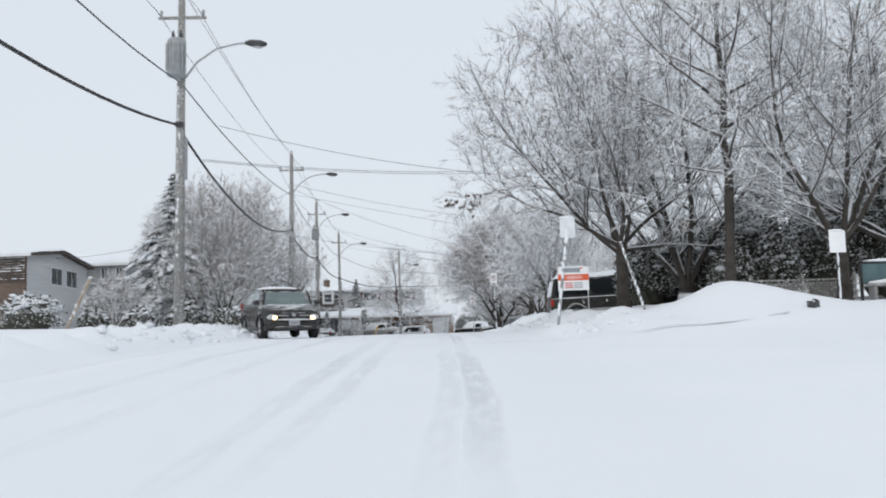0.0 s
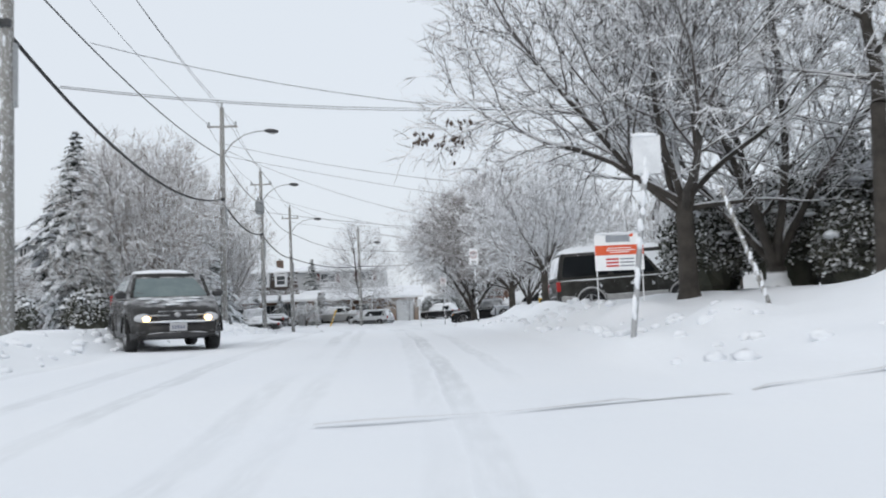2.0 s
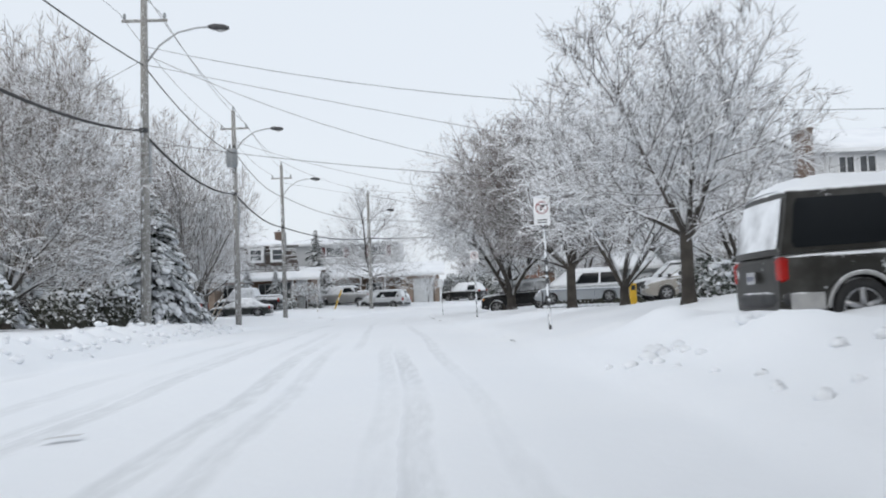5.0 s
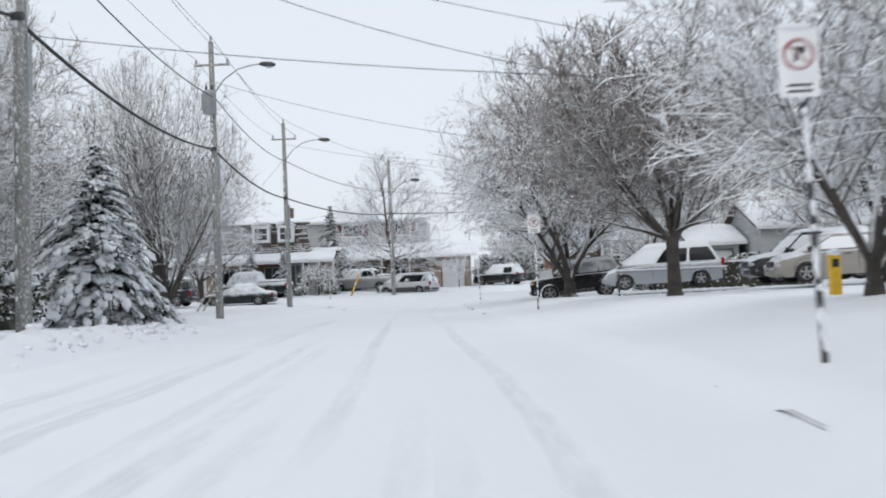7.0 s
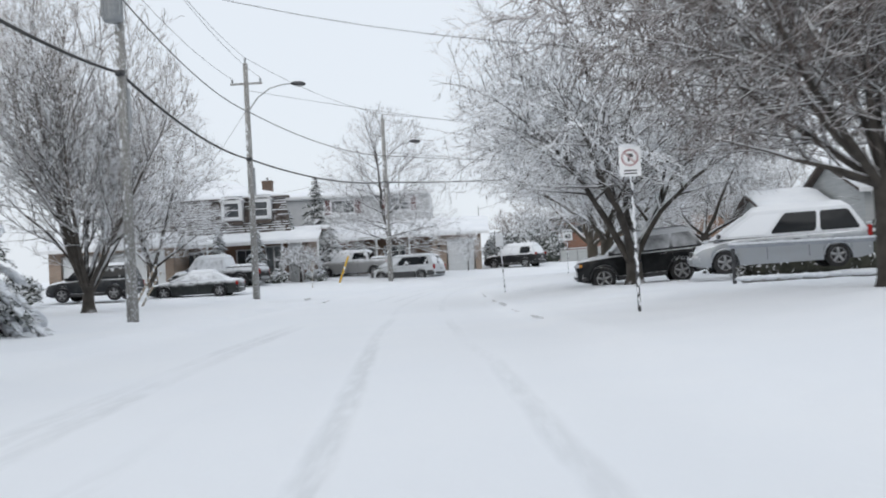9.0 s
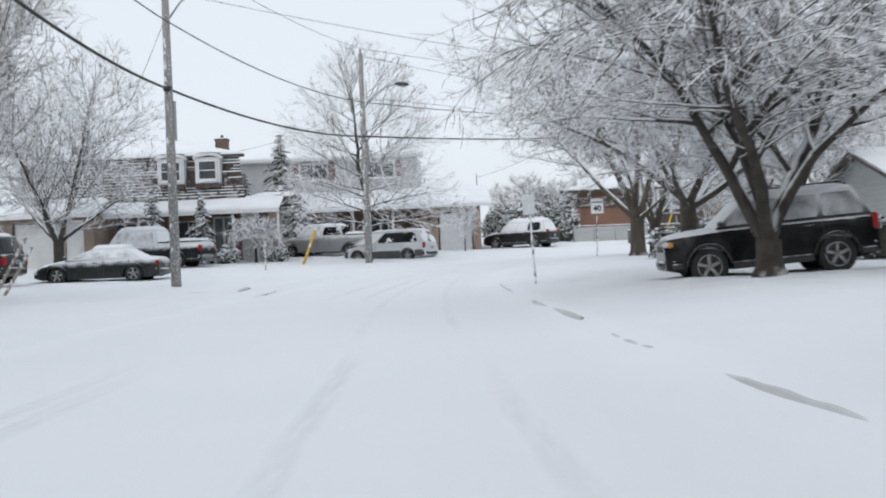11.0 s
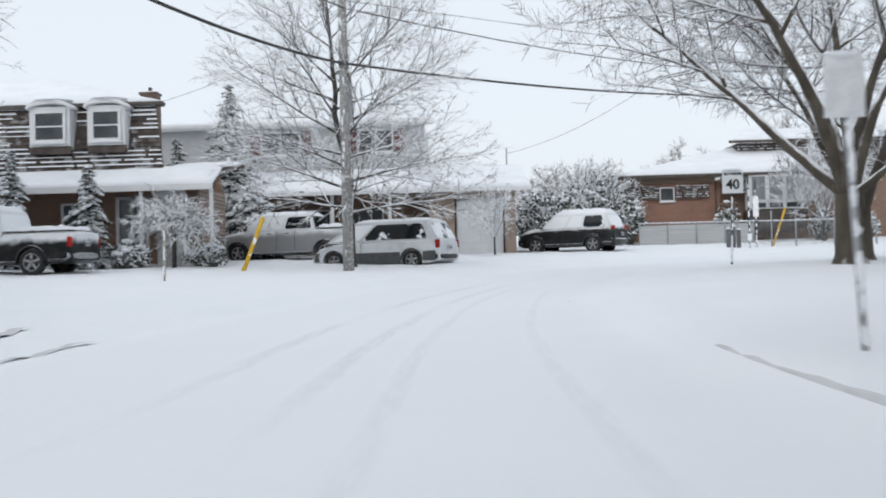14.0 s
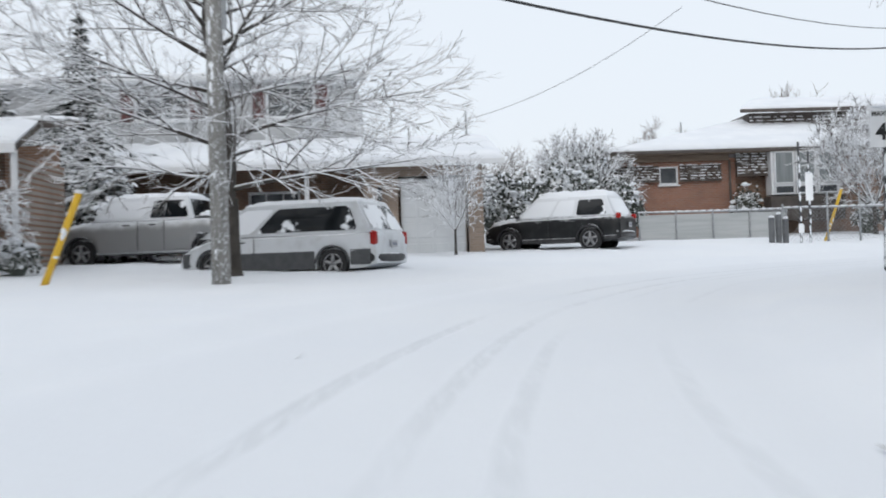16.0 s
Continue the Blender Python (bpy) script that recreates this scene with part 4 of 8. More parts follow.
LINE = [(-6.6, 0.0, 11.6, 9.2, 7.5)] + POLES + [(26.4, 165.0, 16.5, 13.0, 13.9)]
LOW_VOLTAGE = {0.0: 10.4, 36.6: 8.85, 67.2: 10.1, 89.6: 10.6, 108.8: 10.4}        # heights where the cable hangs off the rule
for (x1, y1, t1, _, c1), (x2, y2, t2, _, c2) in zip(LINE[:-1], LINE[1:]):
    last = y2 > 130
    wire("power_line", "thin top power line between two poles", sag((x1, y1, t1 + 0.26), (x2, y2, t2 + (0.26 if not last else 0)), 0.9 if last else 0.35), 0.010)
    if not last and y2 < 120:
        for sx in (-0.66, 0.66):
            wire("power_line", "thin power line on the crossarms", sag((x1 + sx, y1, t1 - 0.7), (x2 + sx, y2, t2 - 0.7), 0.4), 0.009)
    lv1, lv2 = LOW_VOLTAGE.get(y1, (t1 + c1) / 2 - 0.35), LOW_VOLTAGE.get(y2, (t2 + c2) / 2 - 0.35)
    wire("low_voltage_cable", "twisted supply cable between poles", sag((x1 + 0.1, y1, lv1), (x2 + 0.1, y2, lv2), 1.35 if y1 < 30 else 1.15 if last else 0.45), 0.022)
    drop = 1.5 if y1 < 30 else 1.15 if y1 < 60 else 0.55 if y1 < 80 else 1.02 if last else 0.4
    wire("telephone_cable", "thick black telephone cable dusted with snow", sag((x1, y1 - 0.14, c1), (x2, y2 - 0.14, c2), drop, 20), 0.042, M_CABLE, 6)
# service drops: they leave the cables or poles, cross the street and end at the houses
HOUSE = (17.35, 84.0, 7.6)
for a, b, s in (((-7.9, 42.65, 8.84), (10, 43.0, 6.34), 0.73), ((-7.9, 40.1, 7.05), (10, 48.6, 8.14), 0.56), ((-7.9, 40.4, 7.15), (10, 48.9, 8.30), 0.56),
                ((-9.4, 67.2, 10.74), (14, 60.2, 6.47), 0.8), ((-9.4, 67.2, 10.14), (14, 75.2, 6.5), 0.2), ((-9.4, 67.3, 10.51), (10, 70.9, 6.12), 1.31), ((-9.4, 67.2, 7.61), (10, 63.8, 5.0), 0.34),
                ((14, 60.2, 6.47), HOUSE, 0.2), ((14, 75.2, 6.5), HOUSE, 0.1), ((10, 70.9, 6.12), HOUSE, 0.1), ((10, 63.8, 5.0), HOUSE, 0.1), ((-9.4, 67.2, 10.3), (-25.6, 72, 7.2), 0.9),
                ((-11.1, 89.6, 11.29), (14, 81.9, 6.47), 1.31), ((14, 81.9, 6.47), HOUSE, 0.05), ((-11.75, 108.8, 11.43), (16.2, 121.6, 8.6), 0.45), ((-11.75, 108.8, 10.6), (-22, 131, 8.3), 0.5),
                ((-6.88, 125.1, 12.2), (16, 125.4, 7.6), 0.37), ((-6.88, 125.1, 10.2), (16, 130.9, 8.0), 0.1), ((-6.88, 125.1, 10.0), (-15, 134.5, 8.9), 0.35),
                ((5.4, 139.8, 10.3), (-1.25, 145.0, 7.6), 0.45), ((-11.15, 89.6, 9.7), (-28.5, 94, 6.2), 0.6)):
    wire("service_drop", "thin service wire to a house", sag(a, b, s), 0.009)


# ---------------------------------------------------------------- vehicles
def car_paint(name, a, rough=0.28, metal=0.3, dirt=(0.35, 0.35, 0.34), snow=(0.42, 0.72), dirt_amt=0.35, cling=None, gloss=0.4, dabs=None):
    """Lacquer, with road salt low on it and fresh snow on what lies flat."""
    m, nt, _, lk, p = nodes_of(name)
    n = noise_tex(nt, 3.0, 5)
    d = math_node(nt, 'MULTIPLY', ramp(nt, n, 0.42, 0.75), dirt_amt)
    col = mix_col(nt, d, a, dirt)
    s = snow_amount(nt, *snow, scale=3.0, wobble=0.5)
    if cling:        # wet snow stuck to the upper flanks
        tc = nt.nodes.new("ShaderNodeTexCoord")
        sp = nt.nodes.new("ShaderNodeSeparateXYZ")
        lk.new(tc.outputs["Object"], sp.inputs[0])
        hgt = math_node(nt, 'ADD', sp.outputs["Z"], math_node(nt, 'MULTIPLY', math_node(nt, 'SUBTRACT', noise_tex(nt, 2.5, 4), 0.5), 0.35))
        s = math_node(nt, 'MAXIMUM', s, math_node(nt, 'MULTIPLY', ramp(nt, hgt, *cling), 0.88))
    if dabs:        # flecks of thrown snow
        s = math_node(nt, 'MAXIMUM', s, math_node(nt, 'MULTIPLY', ramp(nt, noise_tex(nt, 4.5, 5, rough=0.65), *dabs), 0.8))
    col = mix_col(nt, s, col, SNOW)
    p.inputs["Specular IOR Level"].default_value = gloss
    lk.new(col, p.inputs["Base Color"])
    lk.new(math_node(nt, 'ADD', rough, math_node(nt, 'ADD', math_node(nt, 'MULTIPLY', s, 0.5), math_node(nt, 'MULTIPLY', d, 0.5))), p.inputs["Roughness"])
    lk.new(math_node(nt, 'MULTIPLY', math_node(nt, 'SUBTRACT', 1.0, s), metal), p.inputs["Metallic"])
    return m


def car_glass(name, lo, hi, scale=2.2):
    """Dark glass with snow stuck to it in patches."""
    m, nt, _, lk, p = nodes_of(name)
    f = ramp(nt, noise_tex(nt, scale, 3), lo, hi)
    lk.new(mix_col(nt, f, (0.012, 0.014, 0.016), SNOW), p.inputs["Base Color"])
    lk.new(math_node(nt, 'ADD', 0.08, math_node(nt, 'MULTIPLY', f, 0.7)), p.inputs["Roughness"])
    p.inputs["Specular IOR Level"].default_value = 0.3
    return m


G_CLEAR = car_glass("car_glass_clear", 0.80, 0.95)
G_PATCH = car_glass("car_glass_patchy", 0.60, 0.74, 3.5)
G_SNOW = car_glass("car_glass_snowed", 0.15, 0.22)
G_BLOWN = car_glass("car_glass_blown_snow", 0.42, 0.50, 1.9)
G_TOPSNOW = car_glass("car_glass_snow_edge", 0.56, 0.62, 1.6)
G_FROST = car_glass("car_glass_frosted", 0.0, 1.05)
G_THIN = car_glass("car_glass_thin_snow", 0.0, 0.66)
G_TEAL = surface("green_tinted_glass", (0.07, 0.11, 0.112), (0.13, 0.18, 0.18), 0.1, 2.5, 20, 0.0)
M_TYRE = surface("tyre_rubber", (0.012, 0.012, 0.013), (0.035, 0.035, 0.036), 0.85, 6, 60, 0.1, snow=(0.75, 1.0))
M_RIM = surface("alloy_rim", (0.32, 0.33, 0.34), (0.5, 0.5, 0.51), 0.4, 8, 40, 0.0, metal=0.7)
M_TRIM = surface("black_plastic_trim", (0.018, 0.018, 0.02), (0.05, 0.05, 0.052), 0.6, 6, 40, 0.05, snow=(0.6, 0.9))
M_GREYTRIM = surface("grey_plastic_cladding", (0.09, 0.095, 0.10), (0.15, 0.155, 0.16), 0.6, 6, 40, 0.05, snow=(0.6, 0.9))
M_DARKCLAD = surface("dark_lower_panels", (0.05, 0.053, 0.056), (0.085, 0.088, 0.092), 0.6, 6, 40, 0.05, snow=(0.6, 0.9))
M_SILVERTRIM = surface("silver_lower_paint", (0.30, 0.30, 0.30), (0.42, 0.42, 0.41), 0.5, 6, 40, 0.05, snow=(0.6, 0.9))
M_HEADLIGHT = surface("headlight_lens", (0.45, 0.46, 0.48), (0.62, 0.63, 0.64), 0.12, 5, 30, 0.0)
M_TAIL = surface("tail_light_lens", (0.25, 0.008, 0.008), (0.42, 0.02, 0.015), 0.2, 5, 30, 0.0)
M_AMBER = surface("amber_lens", (0.55, 0.22, 0.03), (0.65, 0.3, 0.06), 0.2, 5, 30, 0.0)
M_PLATE = surface("number_plate", (0.34, 0.35, 0.37), (0.48, 0.48, 0.49), 0.5, 8, 40, 0.0)
M_PLATE_INK = surface("plate_ink", (0.12, 0.13, 0.18), (0.16, 0.17, 0.22), 0.6, 8, 40, 0.0)
m, nt, _, lk, p = nodes_of("lit_headlight")
p.inputs["Base Color"].default_value = (0.9, 0.75, 0.5, 1)
p.inputs["Emission Color"].default_value = (1.0, 0.62, 0.25, 1)
p.inputs["Emission Strength"].default_value = 6.0
M_LIT = m

P_CAR = car_paint("grey_brown_paint", (0.026, 0.025, 0.024), 0.25, 0.1, dirt_amt=0.06, snow=(0.80, 1.08), gloss=0.35)
P_TRUCK = car_paint("black_truck_paint", (0.010, 0.011, 0.012), 0.3, 0.0, dirt_amt=0.06, cling=(0.90, 1.12), gloss=0.2)
P_VAN = car_paint("dark_olive_grey_paint", (0.030, 0.029, 0.026), 0.35, 0.1, dirt_amt=0.10, gloss=0.25, dabs=(0.62, 0.68))
P_BLACK = car_paint("black_paint", (0.008, 0.009, 0.010), 0.2, 0.0, dirt_amt=0.04, gloss=0.25, cling=(1.10, 1.75))
P_BLACK_SNOWY = car_paint("black_paint_under_snow", (0.007, 0.008, 0.009), 0.3, 0.0, dirt_amt=0.04, cling=(0.95, 1.12))
P_GREEN = car_paint("black_green_paint", (0.010, 0.014, 0.013), 0.3, 0.0, dirt_amt=0.06, cling=(0.62, 0.86))
P_SILVER = car_paint("silver_paint", (0.36, 0.38, 0.40), 0.3, 0.5, cling=(0.85, 1.15))
P_PEWTER = car_paint("pewter_paint", (0.33, 0.335, 0.335), 0.32, 0.4, cling=(0.98, 1.25))
P_WHITE = car_paint("white_paint", (0.62, 0.64, 0.66), 0.3, 0.0)
P_BEIGE = car_paint("beige_paint", (0.30, 0.28, 0.25), 0.35, 0.2)
P_CHAR = car_paint("charcoal_paint", (0.018, 0.021, 0.024), 0.32, 0.1, dirt_amt=0.1)


def interp(x, pts):
    return float(np.interp(x, [p[0] for p in pts], [p[1] for p in pts]))


def vehicle(name, label, category, m, L, W, H, paint, top, cabin, wheels, clear=0.24, wheel_r=0.33, glass=(None, None, None), doors=(), windows=((0.03, 0.47), (0.50, 0.97)), trim=None, sill=0.0,
            roof_w=0.80, lit=False, snow_roof=0.09, snow_hood=0.05, bed=None, nose=0.10, tail=0.06, tail_lamp=(0.62, 0.95), rails=False, step=False, amber=False, dark_bumper=False):
    """top: height of hood, waistline and deck along x. cabin: windscreen foot, roof front, roof back, rear window foot. Front is +x."""
    root = thing(name, m, label, category, "parked vehicles" if not lit else "")
    hw = W / 2
    zbelt = interp((cabin[0] + cabin[3]) / 2, top)
    xs = sorted(set(np.round(np.r_[np.linspace(-L / 2, L / 2, 58), [-L / 2 + 0.04, L / 2 - 0.04, -L / 2 + 0.12, L / 2 - 0.12], [w + s * wheel_r * k for w in wheels for s in (-1, 1) for k in (1.19, 1.17, 1.1, 0.9, 0.6, 0.3)]], 3)))

    def half(x):
        f, b = (L / 2 - x), (x + L / 2)
        k = 1 - 0.20 * (1 - min(f / (L * 0.17), 1)) ** 2.2 - 0.12 * (1 - min(b / (L * 0.09), 1)) ** 2.4
        return hw * k

    def low(x):
        z = clear + 0.10 * (1 - min((L / 2 - x) / 0.35, 1)) + 0.10 * (1 - min((x + L / 2) / 0.35, 1))
        for w in wheels:
            d = abs(x - w) / (wheel_r * 1.18)
            if d < 1:
                z = max(z, wheel_r + wheel_r * 1.16 * math.sqrt(1 - d * d))
        return z

    rows = []
    for x in xs:
        h, zb, zt = half(x), low(x), interp(x, top)
        end = min((L / 2 - x) / nose if nose else 1, (x + L / 2) / tail if tail else 1, 1.0)
        zt -= (1 - end) ** 2 * 0.10
        ze = max(zt, zb + 0.06)
        sec = [(0, zb), (h * 0.55, zb), (h * 0.955, zb), (h * 0.985, zb + (ze - zb) * 0.2), (h, zb + (ze - zb) * 0.48), (h * 0.985, zb + (ze - zb) * 0.78), (h * 0.962, ze - 0.05), (h * 0.91, ze - 0.012), (h * 0.5, ze + 0.025), (0, ze + 0.035)]
        rows.append([(x, -y, z) for y, z in sec[::-1]] + [(x, y, z) for y, z in sec[1:]])
    k = Kit()
    k.sheet(rows)
    n = len(rows[0])
    tot = len(rows) * n
    k.f += [tuple(range(n)), tuple(range(tot - 1, tot - n - 1, -1))]
    body = part("body", k, paint, root, "", True)
    body.data.polygons.foreach_set("use_smooth", [len(p.vertices) == 4 for p in body.data.polygons])
    mod = body.modifiers.new("edge", 'EDGE_SPLIT')
    mod.split_angle = radians(38)

    # cabin
    a, b, c, d = cabin
    zr = H - snow_roof * 0
    wb, wr = hw * 0.935, hw * roof_w

    def side(s, h, sg, off=0.0):
        x0, x1 = d + (c - d) * h, a + (b - a) * h
        return (x1 + (x0 - x1) * s, sg * (wb + (wr - wb) * h + 0.03 * math.sin(math.pi * h) + off), zbelt - 0.01 + (zr - 0.09 - zbelt + 0.01) * h)

    def across(e, h, t, off=0.0):
        """A point of the front (0) or rear (1) end of the cabin, bowed outwards."""
        p, q = Vector(side(e, h, -1)), Vector(side(e, h, 1))
        return tuple(p.lerp(q, t) + Vector(((1 - 2 * e) * ((0.11, 0.06)[e] * (1 - (2 * t - 1) ** 2) + off), 0, off * 0.5)))

    k = Kit()
    ring = []
    for h in (0, 0.33, 0.66, 1.0):
        ring.append([side(s / 4, h, -1) for s in range(5)] + [across(1, h, t) for t in (0.25, 0.5, 0.75)] + [side(1 - s / 4, h, 1) for s in range(5)] + [across(0, h, t) for t in (0.75, 0.5, 0.25)] + [side(0, h, -1)])
    for kx, ky, kz in ((0.985, 0.975, 0.05), (0.95, 0.93, 0.025), (0.86, 0.82, 0.008), (0.5, 0.45, 0.0)):
        ring.append([((x - (b + c) / 2) * kx + (b + c) / 2, y * ky, zr - kz) for x, y, z in ring[3]])
    k.sheet(ring)
    k.f.append(tuple(range(len(k.v) - 17, len(k.v) - 1)))
    cab = part("cabin", k, paint, root, "", True)
    mod = cab.modifiers.new("edge", 'EDGE_SPLIT')
    mod.split_angle = radians(40)
    gs, gf, gr = glass
    gs = gs if isinstance(gs, tuple) else (gs,) * len(windows)
    for sg in (-1, 1):
        for i, (s0, s1) in enumerate(windows):
            k = Kit()
            k.sheet([[side(s0 + (0.012 if h in (0.1, 0.9) else 0), h, sg, 0.007), side((s0 + s1) / 2, h, sg, 0.007), side(s1 - (0.012 if h in (0.1, 0.9) else 0), h, sg, 0.007)] for h in (0.10, 0.2, 0.5, 0.8, 0.90)])
            part("side_window", k, gs[i], root, "", True, False)
    for nm, e, g in (("windscreen", 0, gf), ("rear_window", 1, gr)):
        k = Kit()
        k.sheet([[across(e, h, t, 0.012) for t in (0.06, 0.28, 0.5, 0.72, 0.94)] for h in (0.10, 0.33, 0.66, 0.92)])
        part(nm, k, g, root, "", True)
    # wheels
    for wx in wheels:
        for sg in (-1, 1):
            yw = sg * (half(wx) - 0.115)
            k = Kit()
            prof = [(wheel_r * 0.66, -0.10), (wheel_r * 0.93, -0.105), (wheel_r, -0.07), (wheel_r, 0.07), (wheel_r * 0.93, 0.105), (wheel_r * 0.66, 0.10)]
            vs = [(wx + r * math.cos(t), yw + o, wheel_r + r * math.sin(t)) for t in np.linspace(0, 2 * math.pi, 21)[:-1] for r, o in prof]
            k.add(vs, [(i * 6 + j, ((i + 1) % 20) * 6 + j, ((i + 1) % 20) * 6 + (j + 1) % 6, i * 6 + (j + 1) % 6) for i in range(20) for j in range(6)])
            tyre = part("wheel", k, M_TYRE, root, "", True)
            k = Kit()
            o = sg * 0.085
            k.cyl((wx, yw + o * 0.5, wheel_r), (wx, yw + o, wheel_r), wheel_r * 0.20, 10)
            for j in range(5):
                t = 2 * math.pi * j / 5 + 0.3
                k.tube([(wx + 0.1 * wheel_r * math.cos(t), yw + o, wheel_r + 0.1 * wheel_r * math.sin(t)), (wx + 0.66 * wheel_r * math.cos(t), yw + o * 0.9, wheel_r + 0.66 * wheel_r * math.sin(t))], [0.045, 0.038], 5)
            vs = [(wx + r * math.cos(t), yw + q, wheel_r + r * math.sin(t)) for t in np.linspace(0, 2 * math.pi, 21)[:-1] for r, q in ((wheel_r * 0.60, o * 1.05), (wheel_r * 0.69, o * 1.15), (wheel_r * 0.69, -o))]
            k.add(vs, [(i * 3 + j, ((i + 1) % 20) * 3 + j, ((i + 1) % 20) * 3 + j + 1, i * 3 + j + 1) for i in range(20) for j in range(2)])
            part("rim", k, M_RIM, tyre, "spoked alloy rim", True)
            k = Kit()
            k.cyl((wx, yw - o * 0.4, wheel_r), (wx, yw + o * 0.3, wheel_r), wheel_r * 0.66, 16)
            part("brake_disc", k, M_TRIM, tyre)
    # ends
    zf, zk = interp(L / 2 - 0.15, top), interp(-L / 2 + 0.1, top)
    hf, hb = half(L / 2 - 0.1), half(-L / 2 + 0.1)
    bm_ = M_STEEL if dark_bumper == 'steel' else M_TRIM if dark_bumper else paint
    k = Kit()
    ts = np.linspace(-1, 1, 13)
    k.tube([(L / 2 - 0.05 - 0.20 * abs(t) ** 2.6, t * hf * 0.99, clear + 0.20) for t in ts], [0.125] * 13, 10)
    part("front_bumper", k, bm_, root, "", True)
    k = Kit()
    k.tube([(-L / 2 + 0.03 + 0.12 * abs(t) ** 3, t * hb * 0.98, clear + 0.22) for t in ts], [0.105] * 13, 10)
    part("rear_bumper", k, bm_, root, "", True)
    k = Kit()
    k.slab((L / 2 - 0.015, 0, (zf + clear) / 2 + 0.17), (0.06, hf * 0.95, 0.17), 0.02)
    for j in range(3):
        k.box((L / 2 + 0.018, 0, (zf + clear) / 2 + 0.11 + j * 0.05), (0.015, hf * 0.92, 0.012))
    part("grille", k, M_TRIM, root)
    for nm, sx, hx, z0 in (("front", L / 2 + 0.09, hf, clear + 0.24), ("rear", -L / 2 - 0.06, hb, (zk + clear) / 2 + 0.12)):
        k = Kit()
        k.slab((sx, 0, z0), (0.015, 0.31, 0.15), 0.004)
        pl = part("number_plate", k, M_PLATE, root)
        k = Kit()
        for j in range(5):
            k.box((sx + (0.009 if sx > 0 else -0.009), -0.1 + j * 0.05, z0 - 0.005), (0.004, 0.03, 0.06))
        part("plate_bars", k, M_PLATE_INK, pl)
    for sg in (-1, 1):
        k = Kit()
        k.blob((L / 2 - 0.12, sg * hf * 0.80, zf - 0.16), (0.16, hf * 0.22, 0.095), 14, 8)
        hl = part("headlight", k, M_HEADLIGHT, root, "lit headlight" if lit else "", True)
        if lit:
            k = Kit()
            k.blob((L / 2 + 0.03, sg * hf * 0.74, zf - 0.17), (0.03, 0.07, 0.055), 10, 6)
            part("bulb", k, M_LIT, hl, "glowing bulb", True)
        if amber:
            k = Kit()
            k.blob((L / 2 - 0.17, sg * hf * 0.97, zf - 0.17), (0.12, 0.05, 0.075), 10, 6)
            part("turn_signal", k, M_AMBER, root, "amber turn signal")
        k = Kit()
        k.slab((-L / 2 + 0.065, sg * (hb * 0.93 - 0.015), (tail_lamp[0] + tail_lamp[1]) / 2), (0.14, 0.16, tail_lamp[1] - tail_lamp[0]), 0.03)
        part("tail_light", k, M_TAIL, root, "red tail light")
        k = Kit()
        k.slab((a - 0.10, sg * (wb + 0.10), zbelt + 0.09), (0.11, 0.20, 0.14), 0.04)
        part("wing_mirror", k, M_TRIM, root)
        for x in doors:
            k = Kit()
            k.slab((x, sg * (half(x) + 0.004), zbelt - 0.13), (0.20, 0.03, 0.035), 0.01)
            part("door_handle", k, M_TRIM, root)
            k = Kit()
            for i in range(8):
                z = clear + 0.12 + (zbelt - clear - 0.16) * i / 8
                f = (z - clear) / (zbelt - clear)
                yy = half(x) * (0.985 + 0.018 * math.sin(f * math.pi))
                k.box((x - 0.32, sg * yy, z + (zbelt - clear) / 16), (0.012, 0.012, (zbelt - clear - 0.16) / 8))
            part("door_seam", k, M_TRIM, root)
        if sill:
            cm = trim or M_GREYTRIM
            xr, xf = wheels[0] + wheel_r * 1.25, wheels[1] - wheel_r * 1.25
            part("sill_cladding", Kit().slab(((xr + xf) / 2, sg * hw * 0.985, clear + sill / 2), (xf - xr, 0.05, sill), 0.02), cm, root)
            if L / 2 - wheels[1] > wheel_r * 1.5:
                part("front_cladding", Kit().slab(((L / 2 - 0.12 + wheels[1] + wheel_r * 1.25) / 2, sg * half(L / 2 - 0.3) * 0.97, clear + sill / 2 + 0.08), (L / 2 - 0.12 - wheels[1] - wheel_r * 1.25, 0.05, sill * 0.8), 0.02), cm, root)
            part("rear_cladding", Kit().slab(((-L / 2 + 0.1 + wheels[0] - wheel_r * 1.25) / 2, sg * half(-L / 2 + 0.3) * 0.98, clear + sill / 2 + 0.05), (L / 2 - 0.1 + wheels[0] - wheel_r * 1.25, 0.05, sill * 0.85), 0.02), cm, root)
        if step:
            k = Kit()
            k.slab(((wheels[0] + wheels[1]) / 2, sg * (hw + 0.03), clear + 0.05), (wheels[1] - wheels[0] - wheel_r * 2.5, 0.16, 0.06), 0.02)
            part("side_step", k, M_STEEL, root)
        for w in wheels:
            k = Kit()
            ts = np.linspace(0.06, math.pi - 0.06, 14)
            r1 = wheel_r * 1.17
            k.tube([(w + r1 * math.cos(t), sg * (half(w) + 0.004), wheel_r + r1 * math.sin(t)) for t in ts], [0.028] * 14, 5)
            part("wheel_arch", k, (trim or M_GREYTRIM) if sill else paint, root, "", True)
    if rails:
        for sg in (-1, 1):
            k = Kit()
            k.tube([(b - 0.1, sg * wr * 0.86, zr + 0.0), (b - 0.25, sg * wr * 0.86, zr + 0.07), (c + 0.25, sg * wr * 0.86, zr + 0.07), (c + 0.1, sg * wr * 0.86, zr)], [0.02] * 4, 6)
            part("roof_rail", k, M_TRIM, root, "", True)
    # snow
    rnd = random.Random(int(L * 1000 + W * 100 + m.translation.x * 7))

